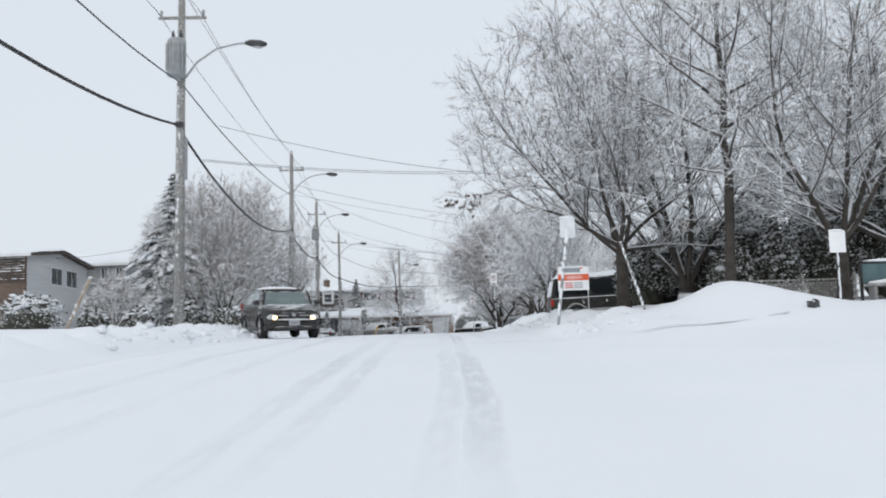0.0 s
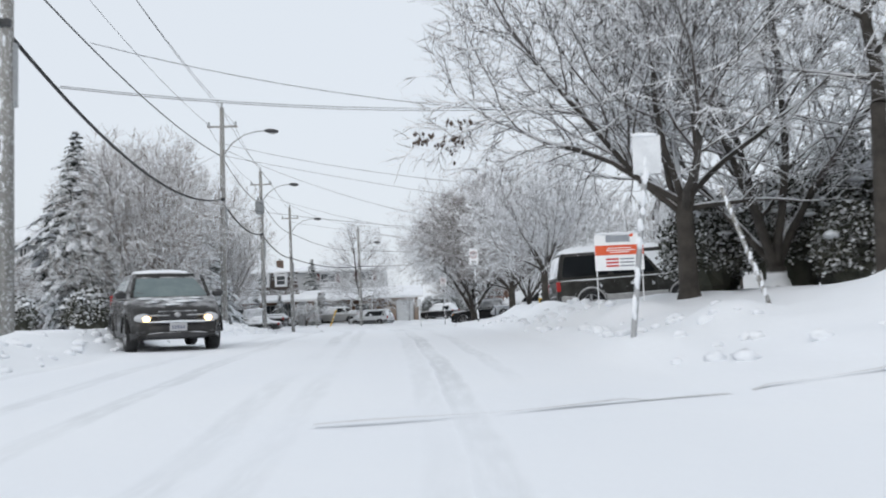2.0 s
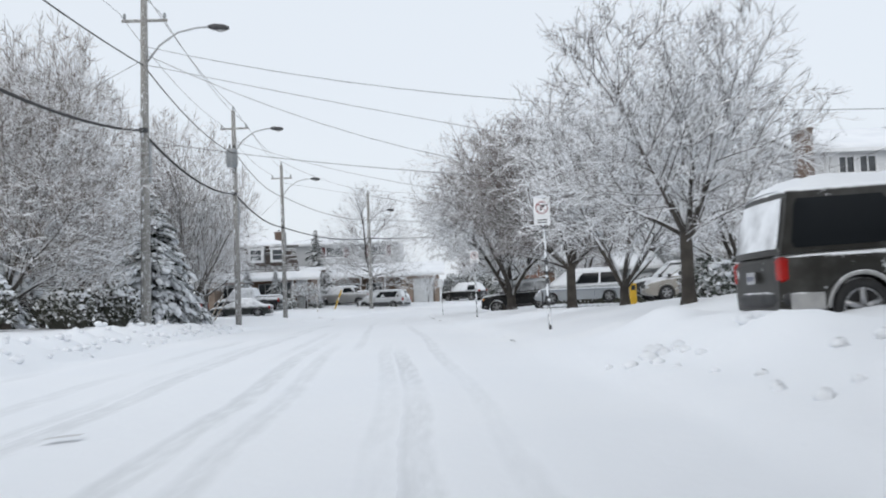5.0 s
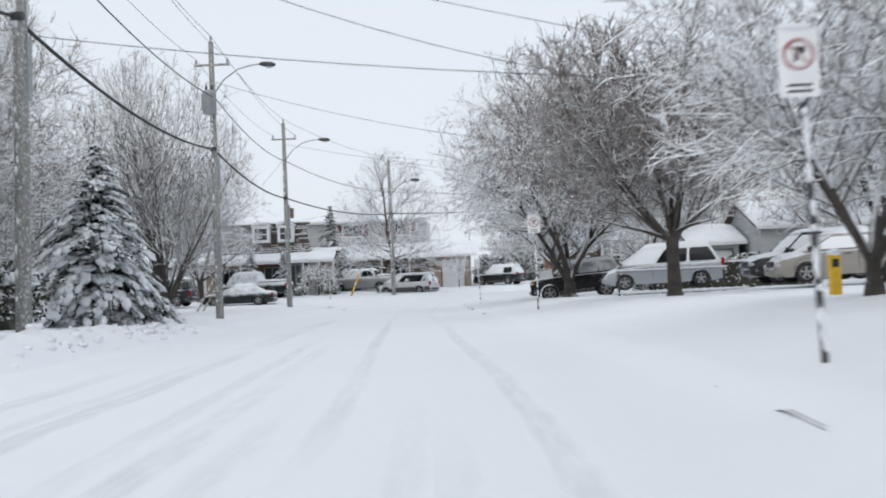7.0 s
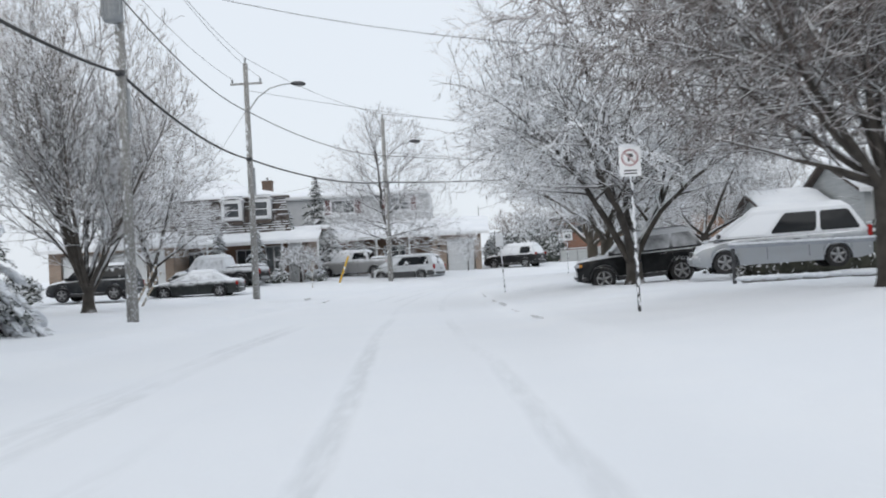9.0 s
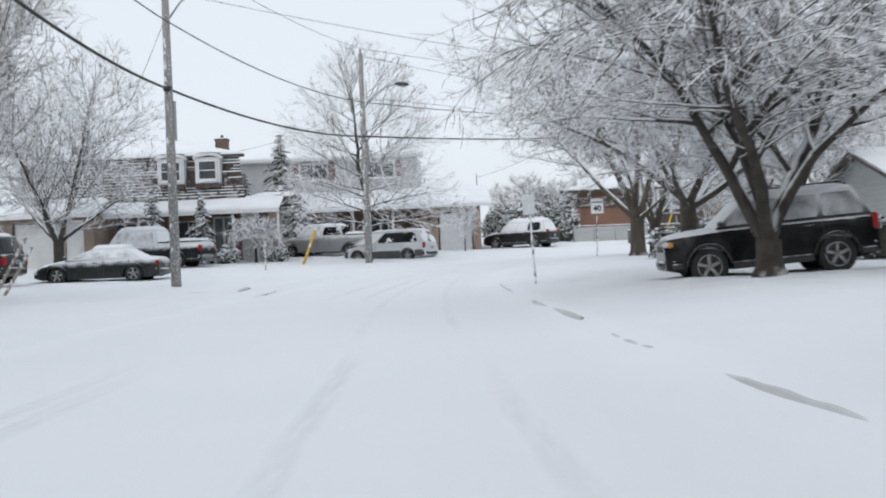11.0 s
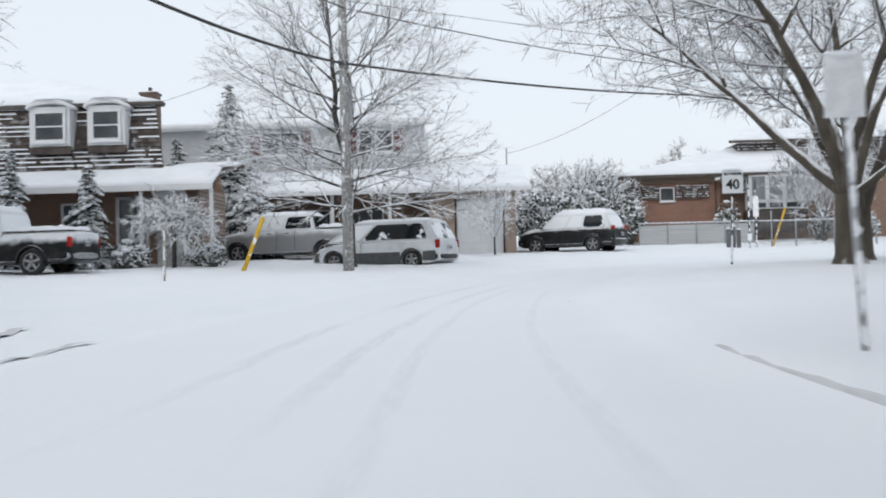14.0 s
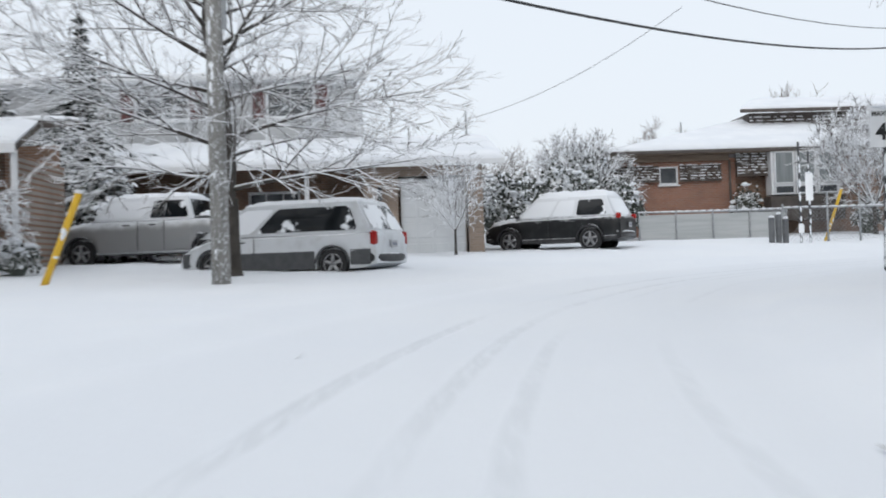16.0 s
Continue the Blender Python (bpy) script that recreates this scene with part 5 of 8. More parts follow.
    def cover(x0, x1, w0, w1, zf_, thick, nm, nx=14, ny=9):
        rows = []
        for i in range(nx + 1):
            s = i / nx
            x = x0 + (x1 - x0) * s
            w = w0 + (w1 - w0) * s
            r = []
            for j in range(ny + 1):
                t = 2 * j / ny - 1
                e = min((1 - abs(t)) / 0.22, s / 0.10, (1 - s) / 0.10, 1)
                e = max(0, e) ** 0.5
                wig = 1 + 0.05 * math.sin(7 * s + 3 * t + rnd.random())
                r.append((x, t * w * wig, zf_(x, t) - 0.02 + (thick * (0.75 + 0.5 * rnd.random()) + 0.02) * e))
            rows.append(r)
        k = Kit()
        k.sheet(rows)
        part(nm, k, M_SNOW, root, "fresh snow", True)
    if snow_roof:
        cover(c - 0.02, b + 0.02, wr * 0.97, wr * 0.97, lambda x, t: zr - 0.06 * abs(t) ** 4 - 0.01, snow_roof, "roof_snow")
    if snow_hood:
        cover(a - 0.05, L / 2 - 0.14, wb * 0.9, half(L / 2 - 0.2) * 0.86, lambda x, t: interp(x, top) + 0.015 - 0.02 * t * t, snow_hood, "hood_snow")
        if bed is None and d > -L / 2 + 0.35:
            cover(-L / 2 + 0.06, d + 0.06, hb * 0.84, wb * 0.88, lambda x, t: interp(x, top) + 0.015, snow_hood, "boot_snow")
    if bed:
        x0, x1 = -L / 2 + 0.08, bed
        k = Kit()
        for sg in (-1, 1):
            k.slab(((x0 + x1) / 2, sg * (hw * 0.9), interp(-1.5, top) + 0.03), (x1 - x0, 0.10, 0.06), 0.02)
        k.slab((x0, 0, interp(-1.5, top) + 0.03), (0.08, hw * 1.75, 0.06), 0.02)
        part("bed_rail", k, M_TRIM, root)
        cover(x0 + 0.05, x1 - 0.02, hw * 0.86, hw * 0.86, lambda x, t: interp(-1.5, top) - 0.02 - 0.06 * (1 - abs(t)), 0.22, "bed_snow")
    return root


def drive(x, y, z, heading, slope=0.0):
    """Pose of a vehicle whose middle is at x, y; slope lifts its nose."""
    return pose(x, y, z, 0, 0, heading) @ pose(0, 0, 0, 0, -slope, 0)


HATCH_TOP = [(-2.1, 0.92), (-1.85, 1.0), (0.9, 1.0), (1.15, 0.99), (1.55, 0.93), (1.88, 0.82), (2.05, 0.66)]
ONCOMING = vehicle("hatchback_car", "dark grey hatchback with headlights lit and snow on its bonnet", "car", drive(-4.7, 36.9, on_land(-4.7, 36.9), -68, -2.5), 4.1, 1.74, 1.52, P_CAR,
        HATCH_TOP, (1.18, 0.30, -1.25, -1.9), (-1.26, 1.28), 0.24, 0.34, (G_TEAL, G_TEAL, G_PATCH), (0.05, -0.9), lit=True, roof_w=0.70, snow_roof=0.06, snow_hood=0.0, windows=((0.04, 0.42), (0.45, 0.80)), tail_lamp=(0.8, 1.1))
k = Kit()
for sx, sy, rx, ry, sd in ((1.40, -0.10, 0.20, 0.24, 1), (1.62, 0.22, 0.13, 0.16, 4), (1.30, 0.40, 0.14, 0.16, 6), (1.66, -0.40, 0.12, 0.13, 9), (1.28, -0.48, 0.12, 0.14, 11), (1.78, -0.06, 0.09, 0.20, 12)):
    k.blob((sx, sy, interp(sx, HATCH_TOP) + 0.03), (rx, ry, 0.022), 10, 5, 0.45, sd)
part("bonnet_snow", k, M_SNOW, ONCOMING, "patches of snow on the bonnet", True, kind="stuff")
part("grille_opening", Kit().blob((2.02, 0, 0.68), (0.06, 0.42, 0.07), 16, 8), M_TRIM, ONCOMING, "wide black grille opening", True)
k = Kit()
for sy in (-1, 1):
    k.blob((2.04, sy * 0.30, 0.69), (0.05, 0.26, 0.02), 12, 5, 0.1, 8)
k.blob((2.06, 0.0, 0.70), (0.04, 0.07, 0.05), 10, 6)
part("chrome_bar", k, M_RIM, ONCOMING, "chrome grille bar and badge", True)
k = Kit()
k.blob((2.09, 0.05, 0.575), (0.05, 0.56, 0.024), 14, 5, 0.2, 8)
part("bumper_snow", k, M_SNOW, ONCOMING, "snow on the bumper ledge", True)
part("air_intake", Kit().blob((2.06, 0, 0.33), (0.085, 0.60, 0.075), 14, 6), M_TRIM, ONCOMING, "", True)
for sy in (-1, 1):
    part("fog_lamp_recess", Kit().blob((1.98, sy * 0.62, 0.40), (0.08, 0.11, 0.07), 10, 6), M_TRIM, ONCOMING, "", True)
    k = Kit()
    k.tube([(1.20 - 0.25 * q, sy * (0.72 - 0.10 * q), 1.04 + 0.40 * q) for q in (0, 0.5, 1.0)], [0.035] * 3, 6)
    part("windscreen_pillar", k, P_CAR, ONCOMING, "", True)
    k = Kit()
    k.tube([(1.16, sy * 0.35 + 0.1, 1.03), (0.98, sy * 0.35 - 0.25, 1.13)], [0.010, 0.008], 5)
    part("wiper", k, M_TRIM, ONCOMING)
VAN = vehicle("cargo_van", "dark olive passenger van with silver skirts, dusted with snow", "van", drive(6.62, 46.9, 1.29, 2, 2), 4.60, 1.92, 1.88, P_VAN,
        [(-2.3, 1.06), (1.25, 1.06), (1.6, 1.02), (2.18, 0.92), (2.3, 0.8)], (1.65, 0.88, -2.10, -2.27), (-1.34, 1.36), 0.30, 0.36, ((G_SNOW, G_CLEAR, G_CLEAR), G_SNOW, G_THIN), (0.95,), windows=((0.03, 0.22), (0.25, 0.58), (0.61, 0.97)), sill=0.26, trim=M_SILVERTRIM, snow_roof=0.14, snow_hood=0.07, roof_w=0.84, tail_lamp=(0.72, 1.02), dark_bumper=True)
vehicle("suv", "glossy black sport utility vehicle with snowy windscreen", "car", drive(4.33, 97.6, 1.53, 177, -3.5), 4.46, 1.82, 1.86, P_BLACK,
        [(-2.2, 1.14), (-2.0, 1.18), (0.9, 1.17), (1.25, 1.17), (1.8, 1.13), (2.12, 1.09), (2.22, 1.02)], (1.15, 0.45, -1.80, -2.10), (-1.32, 1.34), 0.30, 0.40, (G_FROST, G_SNOW, G_FROST), (0.35, -0.75), windows=((0.04, 0.34), (0.37, 0.66), (0.69, 0.96)), sill=0.16, trim=M_TRIM, snow_roof=0.06, snow_hood=0.045, amber=True, tail_lamp=(0.85, 1.2), rails=True)
vehicle("minivan", "silver minivan with snow over windscreen and roof", "van", drive(7.35, 91.3, 1.88, 174, -1), 4.95, 1.85, 1.78, P_SILVER,
        [(-2.45, 1.0), (-2.2, 1.02), (1.2, 0.98), (1.6, 0.94), (2.2, 0.78), (2.47, 0.6)], (1.85, 0.75, -1.95, -2.38), (-1.5, 1.6), 0.22, 0.33, ((G_SNOW, G_CLEAR, G_CLEAR), G_SNOW, G_PATCH), (0.75, -0.4), windows=((0.05, 0.32), (0.35, 0.66), (0.69, 0.96)), snow_roof=0.13, snow_hood=0.08, tail_lamp=(0.8, 1.12), roof_w=0.82)
vehicle("hatchback_car", "beige hatchback buried in snow beside the driveway", "car", drive(10.9, 79.7, 1.90, 180, -1), 4.4, 1.74, 1.5, P_BEIGE,
        [(-2.2, 0.92), (-1.9, 0.98), (0.95, 0.94), (1.3, 0.92), (1.95, 0.80), (2.2, 0.62)], (1.3, 0.45, -1.3, -1.95), (-1.3, 1.33), 0.2, 0.31, (G_SNOW, G_SNOW, G_SNOW), (0.05, -0.95), snow_roof=0.10, snow_hood=0.07, roof_w=0.75)
vehicle("suv", "dark grey-green utility vehicle under thick snow", "car", drive(10.9, 82.6, 1.90, 180, -1), 4.5, 1.8, 1.72, P_CHAR,
        [(-2.2, 1.02), (-2.0, 1.06), (0.9, 1.03), (1.25, 1.02), (1.95, 0.92), (2.2, 0.80)], (1.15, 0.50, -1.85, -2.10), (-1.32, 1.32), 0.26, 0.35, (G_SNOW, G_SNOW, G_PATCH), (0.35, -0.75), sill=0.16, trim=M_TRIM, snow_roof=0.09, snow_hood=0.06)
vehicle("sedan_car", "black-green sedan with a snow-covered roof", "car", drive(-16.05, 114.3, 1.86, 180, 0), 4.75, 1.78, 1.38, P_GREEN,
        [(-2.35, 0.86), (-1.6, 0.93), (0.9, 0.88), (1.3, 0.86), (2.0, 0.74), (2.35, 0.55)], (1.2, 0.15, -1.05, -1.75), (-1.42, 1.45), 0.18, 0.33, (G_THIN, G_SNOW, G_SNOW), (0.0, -0.95), windows=((0.06, 0.5), (0.53, 0.9)), roof_w=0.74, snow_roof=0.08, snow_hood=0.04, tail_lamp=(0.6, 0.8))
TRUCK_TOP = [(-2.95, 1.26), (-0.85, 1.26), (-0.8, 1.14), (1.6, 1.14), (1.85, 1.14), (2.5, 1.06), (2.92, 0.92)]
CREW_TOP = [(-2.8, 1.26), (-1.48, 1.26), (-1.43, 1.14), (1.3, 1.14), (1.55, 1.14), (2.35, 1.06), (2.77, 0.92)]
vehicle("pickup_truck", "dark pickup truck with snow on cab and bed", "truck", drive(-17.6, 125.6, 2.30, 172, 0), 5.9, 1.98, 2.0, P_TRUCK, TRUCK_TOP, (1.82, 1.25, -0.62, -0.80), (-1.75, 1.85), 0.34, 0.40,
        (G_THIN, G_SNOW, G_SNOW), (0.45, -0.3), windows=((0.06, 0.5), (0.54, 0.94)), sill=0.10, trim=M_TRIM, bed=-0.82, snow_roof=0.13, snow_hood=0.10, tail_lamp=(0.8, 1.12), dark_bumper='steel')
vehicle("pickup_truck", "silver crew-cab pickup with snow on its windows", "truck", drive(-10.45, 136.2, 2.58, 168, 0), 5.6, 1.98, 1.92, P_PEWTER, [(-2.8, 1.26), (1.3, 1.26), (1.6, 1.22), (2.35, 1.10), (2.77, 0.94)], (1.52, 0.92, -1.25, -1.43), (-1.85, 1.78), 0.34, 0.39,
        ((G_SNOW, G_TOPSNOW), G_SNOW, G_PATCH), (0.45, -0.3), windows=((0.06, 0.52), (0.58, 0.96)), bed=-1.45, snow_roof=0.09, snow_hood=0.06, step=True, sill=0.08, trim=M_TRIM, tail_lamp=(0.8, 1.12))
vehicle("minivan", "white minivan with dark grey lower panels and snowy roof", "van", drive(-6.2, 130.5, 2.16, 157, 0), 4.85, 1.86, 1.70, P_WHITE,
        [(-2.4, 0.98), (-2.2, 1.0), (1.2, 0.96), (1.6, 0.92), (2.15, 0.76), (2.42, 0.6)], (1.85, 0.70, -2.0, -2.35), (-1.45, 1.5), 0.22, 0.33, ((G_SNOW, G_TOPSNOW), G_SNOW, G_BLOWN), (0.75,), windows=((0.05, 0.30), (0.33, 0.93)), sill=0.40, trim=M_DARKCLAD, snow_roof=0.06, snow_hood=0.05, tail_lamp=(0.70, 1.00), dark_bumper=True, roof_w=0.84)
vehicle("suv", "black utility vehicle with thick snow on roof and windows", "car", drive(1.3, 140.2, 2.66, 150, 0), 4.55, 1.8, 1.72, P_BLACK_SNOWY,
        [(-2.2, 1.02), (-2.0, 1.06), (0.9, 1.03), (1.25, 1.02), (1.95, 0.92), (2.2, 0.80)], (1.15, 0.50, -1.85, -2.12), (-1.32, 1.36), 0.27, 0.36, ((G_SNOW, G_SNOW, G_TOPSNOW), G_SNOW, G_SNOW), (0.35, -0.75), windows=((0.04, 0.34), (0.37, 0.58), (0.62, 0.93)), sill=0.14, trim=M_TRIM, snow_roof=0.16, snow_hood=0.10, tail_lamp=(0.95, 1.12))
vehicle("pickup_truck", "black pickup truck standing behind the spruce", "truck", drive(-18.6, 80.6, 1.80, 176, 0), 5.4, 1.95, 1.88, P_BLACK, CREW_TOP, (1.52, 0.92, -1.25, -1.43), (-1.75, 1.75), 0.34, 0.38,
        (G_SNOW, G_SNOW, G_PATCH), (0.45, -0.3), windows=((0.06, 0.5), (0.54, 0.94)), bed=-1.45, snow_roof=0.10, snow_hood=0.07, tail_lamp=(0.8, 1.12), dark_bumper=True)
vehicle("suv", "dark utility vehicle plastered with snow in the driveway", "car", drive(-20.3, 111.5, 2.0, 176, 0), 4.4, 1.78, 1.74, P_CHAR,
        [(-2.2, 1.02), (-2.0, 1.06), (0.9, 1.03), (1.25, 1.02), (1.95, 0.92), (2.2, 0.80)], (1.15, 0.50, -1.85, -2.10), (-1.32, 1.32), 0.26, 0.36, (G_PATCH, G_SNOW, G_PATCH), (0.35, -0.75), sill=0.16, trim=M_TRIM, snow_roof=0.10, snow_hood=0.06)


# ---------------------------------------------------------------- houses
def brick_material(name, a, b, mortar, scale=1.0):
    m, nt, _, lk, p = nodes_of(name)
    tc = nt.nodes.new("ShaderNodeTexCoord")
    mp = nt.nodes.new("ShaderNodeMapping")
    mp.inputs["Rotation"].default_value = (radians(90), 0, 0)
    lk.new(tc.outputs["Object"], mp.inputs["Vector"])
    br = nt.nodes.new("ShaderNodeTexBrick")
    br.inputs["Color1"].default_value, br.inputs["Color2"].default_value, br.inputs["Mortar"].default_value = (*a, 1), (*b, 1), (*mortar, 1)
    br.inputs["Scale"].default_value = 1.0
    br.inputs["Brick Width"].default_value, br.inputs["Row Height"].default_value, br.inputs["Mortar Size"].default_value = 0.22, 0.075, 0.008
    lk.new(mp.outputs[0], br.inputs["Vector"])
    n = noise_tex(nt, 0.9, 4)
    lk.new(mix_col(nt, math_node(nt, 'MULTIPLY', ramp(nt, n, 0.35, 0.75), 0.35), br.outputs["Color"], (0.10, 0.075, 0.06)), p.inputs["Base Color"])
    p.inputs["Roughness"].default_value = 0.9
    bump(nt, p, br.outputs["Fac"], -0.4, 0.01)
    return m


M_BRICK = brick_material("brown_brick", (0.20, 0.115, 0.075), (0.27, 0.15, 0.095), (0.30, 0.27, 0.24))
M_BRICK_DARK = brick_material("sooty_brick", (0.11, 0.07, 0.052), (0.16, 0.10, 0.07), (0.24, 0.22, 0.20))
M_BRICK_TAN = brick_material("tan_brick", (0.27, 0.20, 0.15), (0.34, 0.25, 0.19), (0.36, 0.33, 0.30))
M_BRICK_RED = brick_material("red_brick", (0.26, 0.11, 0.07), (0.33, 0.15, 0.09), (0.32, 0.28, 0.25))
M_SIDING = surface("white_siding", (0.55, 0.56, 0.57), (0.66, 0.67, 0.68), 0.6, 1.2, 30, 0.1, stretch=(0.4, 0.4, 6))
M_SIDING_OLD = surface("pale_grey_siding", (0.40, 0.41, 0.42), (0.50, 0.51, 0.52), 0.7, 2.0, 30, 0.1)
M_GREYSIDE = surface("grey_siding", (0.34, 0.36, 0.36), (0.46, 0.47, 0.47), 0.65, 1.2, 30, 0.1, stretch=(0.4, 0.4, 6))
M_WPAINT = surface("white_paint", (0.66, 0.67, 0.68), (0.76, 0.77, 0.78), 0.5, 2.0, 30, 0.05)
M_GDOOR = surface("garage_door_white", (0.60, 0.62, 0.63), (0.70, 0.72, 0.73), 0.5, 1.5, 30, 0.05)
M_SHINGLE = surface("brown_shingle", (0.055, 0.045, 0.04), (0.13, 0.105, 0.09), 0.9, 3.0, 40, 0.4, snow=(0.52, 0.80), snow_scale=2.5)
M_ROOFEDGE = surface("dark_fascia", (0.06, 0.05, 0.045), (0.11, 0.095, 0.085), 0.8, 3.0, 40, 0.1)
M_BROWNTRIM = surface("brown_trim_boards", (0.13, 0.095, 0.07), (0.20, 0.15, 0.11), 0.75, 2.0, 30, 0.1, stretch=(0.5, 0.5, 5))
M_SHUTTER = surface("dark_red_shutter", (0.085, 0.028, 0.028), (0.13, 0.045, 0.042), 0.6, 4.0, 40, 0.1)
M_PANE = surface("window_pane", (0.045, 0.05, 0.055), (0.10, 0.108, 0.115), 0.06, 1.3, 9, 0.0)
M_CURTAIN = surface("curtained_pane", (0.16, 0.18, 0.185), (0.30, 0.32, 0.325), 0.1, 1.0, 9, 0.0, stretch=(6, 6, 0.4))


def cut_wall(x0, x1, z0, z1, y, thick, holes):
    """A wall that faces -y, with holes (x0, x1, z0, z1) right through it."""
    k = Kit()
    cx = sorted({x0, x1, *(v for h in holes for v in h[:2])})
    cz = sorted({z0, z1, *(v for h in holes for v in h[2:])})
    for a, b in zip(cx[:-1], cx[1:]):
        for c, d in zip(cz[:-1], cz[1:]):
            mx, mz = (a + b) / 2, (c + d) / 2
            if any(h[0] < mx < h[1] and h[2] < mz < h[3] for h in holes):
                continue
            k.box((mx, y + thick / 2, mz), (b - a, thick, d - c))
    return k


def window(root, x0, x1, z0, z1, y, frame_w=0.07, bars=1, rows=0, frame=None, glass=None, sill=True, depth=0.12, inset=0.10):
    w = part("window", Kit().box(((x0 + x1) / 2, y + inset, (z0 + z1) / 2), (x1 - x0, 0.02, z1 - z0)), glass or M_PANE, root)
    k = Kit()
    for a, b, c, d in ((x0, x1, z1 - frame_w, z1), (x0, x1, z0, z0 + frame_w), (x0, x0 + frame_w, z0 + frame_w, z1 - frame_w), (x1 - frame_w, x1, z0 + frame_w, z1 - frame_w)):
        k.slab(((a + b) / 2, y + 0.03, (c + d) / 2), (b - a, depth, d - c), 0.01)
    for i in range(bars):
        k.slab((x0 + (x1 - x0) * (i + 1) / (bars + 1), y + 0.05, (z0 + z1) / 2), (frame_w * 0.7, depth * 0.7, z1 - z0 - 2 * frame_w), 0.008)
    for i in range(rows):
        k.slab(((x0 + x1) / 2, y + 0.05, z0 + (z1 - z0) * (i + 1) / (rows + 1)), (x1 - x0 - 2 * frame_w, depth * 0.7, frame_w * 0.6), 0.008)
    part("window_frame", k, frame or M_WPAINT, w)
    if sill:
        k = Kit()
        k.slab(((x0 + x1) / 2, y - 0.04, z0 - 0.04), (x1 - x0 + 0.12, 0.20, 0.06), 0.012)
        part("window_sill", k, frame or M_WPAINT, w)
        k = Kit()
        k.blob(((x0 + x1) / 2, y - 0.05, z0 + 0.0), ((x1 - x0) * 0.5, 0.09, 0.045), 12, 4, 0.1, int(x0 * 10))
        part("sill_snow", k, M_SNOW, w, "", True)
    return w


def garage_door(root, x0, x1, z0, z1, y):
    d = part("garage_door", Kit().box(((x0 + x1) / 2, y + 0.10, (z0 + z1) / 2), (x1 - x0, 0.05, z1 - z0)), M_GDOOR, root, "white panelled garage door")
    for r in range(4):
        for c in range(4):
            w, h = (x1 - x0) / 4, (z1 - z0) / 4
            k = Kit()
            k.slab((x0 + w * (c + 0.5), y + 0.07, z0 + h * (r + 0.5)), (w * 0.82, 0.03, h * 0.72), 0.02)
            part("panel", k, M_GDOOR, d)
    k = Kit()
    for a, b, c, e in ((x0 - 0.09, x1 + 0.09, z1, z1 + 0.09), (x0 - 0.09, x0, z0, z1), (x1, x1 + 0.09, z0, z1)):
        k.slab(((a + b) / 2, y - 0.01, (c + e) / 2), (b - a, 0.08, e - c), 0.01)
    part("door_trim", k, M_WPAINT, d)


def sloped(root, name, x0, x1, y0, z0, y1, z1, thick=0.12, snow=0.14, mat=None, edge=0.1, hip0=0.0, hip1=0.0):
    """A roof plane that rises from its eave at y0, z0 to y1, z1; snow lies on it with an uneven edge."""
    k = Kit()
    a = [(x0, y0, z0), (x1, y0, z0), (x1 - hip1, y1, z1), (x0 + hip0, y1, z1)]
    k.add([(x, y, z - thick) for x, y, z in a] + a, [(0, 3, 2, 1), (4, 5, 6, 7), (0, 1, 5, 4), (1, 2, 6, 5), (2, 3, 7, 6), (3, 0, 4, 7)])
    r = part(name, k, mat or M_SHINGLE, root)
    k = Kit()
    k.slab(((x0 + x1) / 2, y0 - 0.03, z0 - thick * 0.6), (x1 - x0, 0.05, thick * 1.3), 0.01)
    part("fascia", k, M_WPAINT if edge else M_ROOFEDGE, r)
    if snow:
        n, rows = max(8, int((x1 - x0) * 2.5)), []
        rnd = random.Random(int(x0 * 31 + y0 * 7))
        for j in range(7):
            t = j / 6
            row = []
            for i in range(n + 1):
                s = i / n
                xx = x0 + hip0 * t + (x1 - x0 - (hip0 + hip1) * t) * s
                e = min(1, t / 0.08 if t < 0.08 else 1, s * n, (1 - s) * n)
                h = snow * (0.85 + 0.3 * rnd.random()) * (0.45 if j == 0 else 1) * (0.4 if i in (0, n) else 1)
                row.append((xx, y0 - 0.04 * (j == 0) + (y1 - y0) * t, z0 + (z1 - z0) * t + h))
            rows.append(row)
        rows.insert(0, [(x, y + 0.02, z - snow * 0.45) for x, y, z in rows[0]])
        part("roof_snow", Kit().sheet(rows), M_SNOW, r, "smooth blanket of snow", True)
    return r


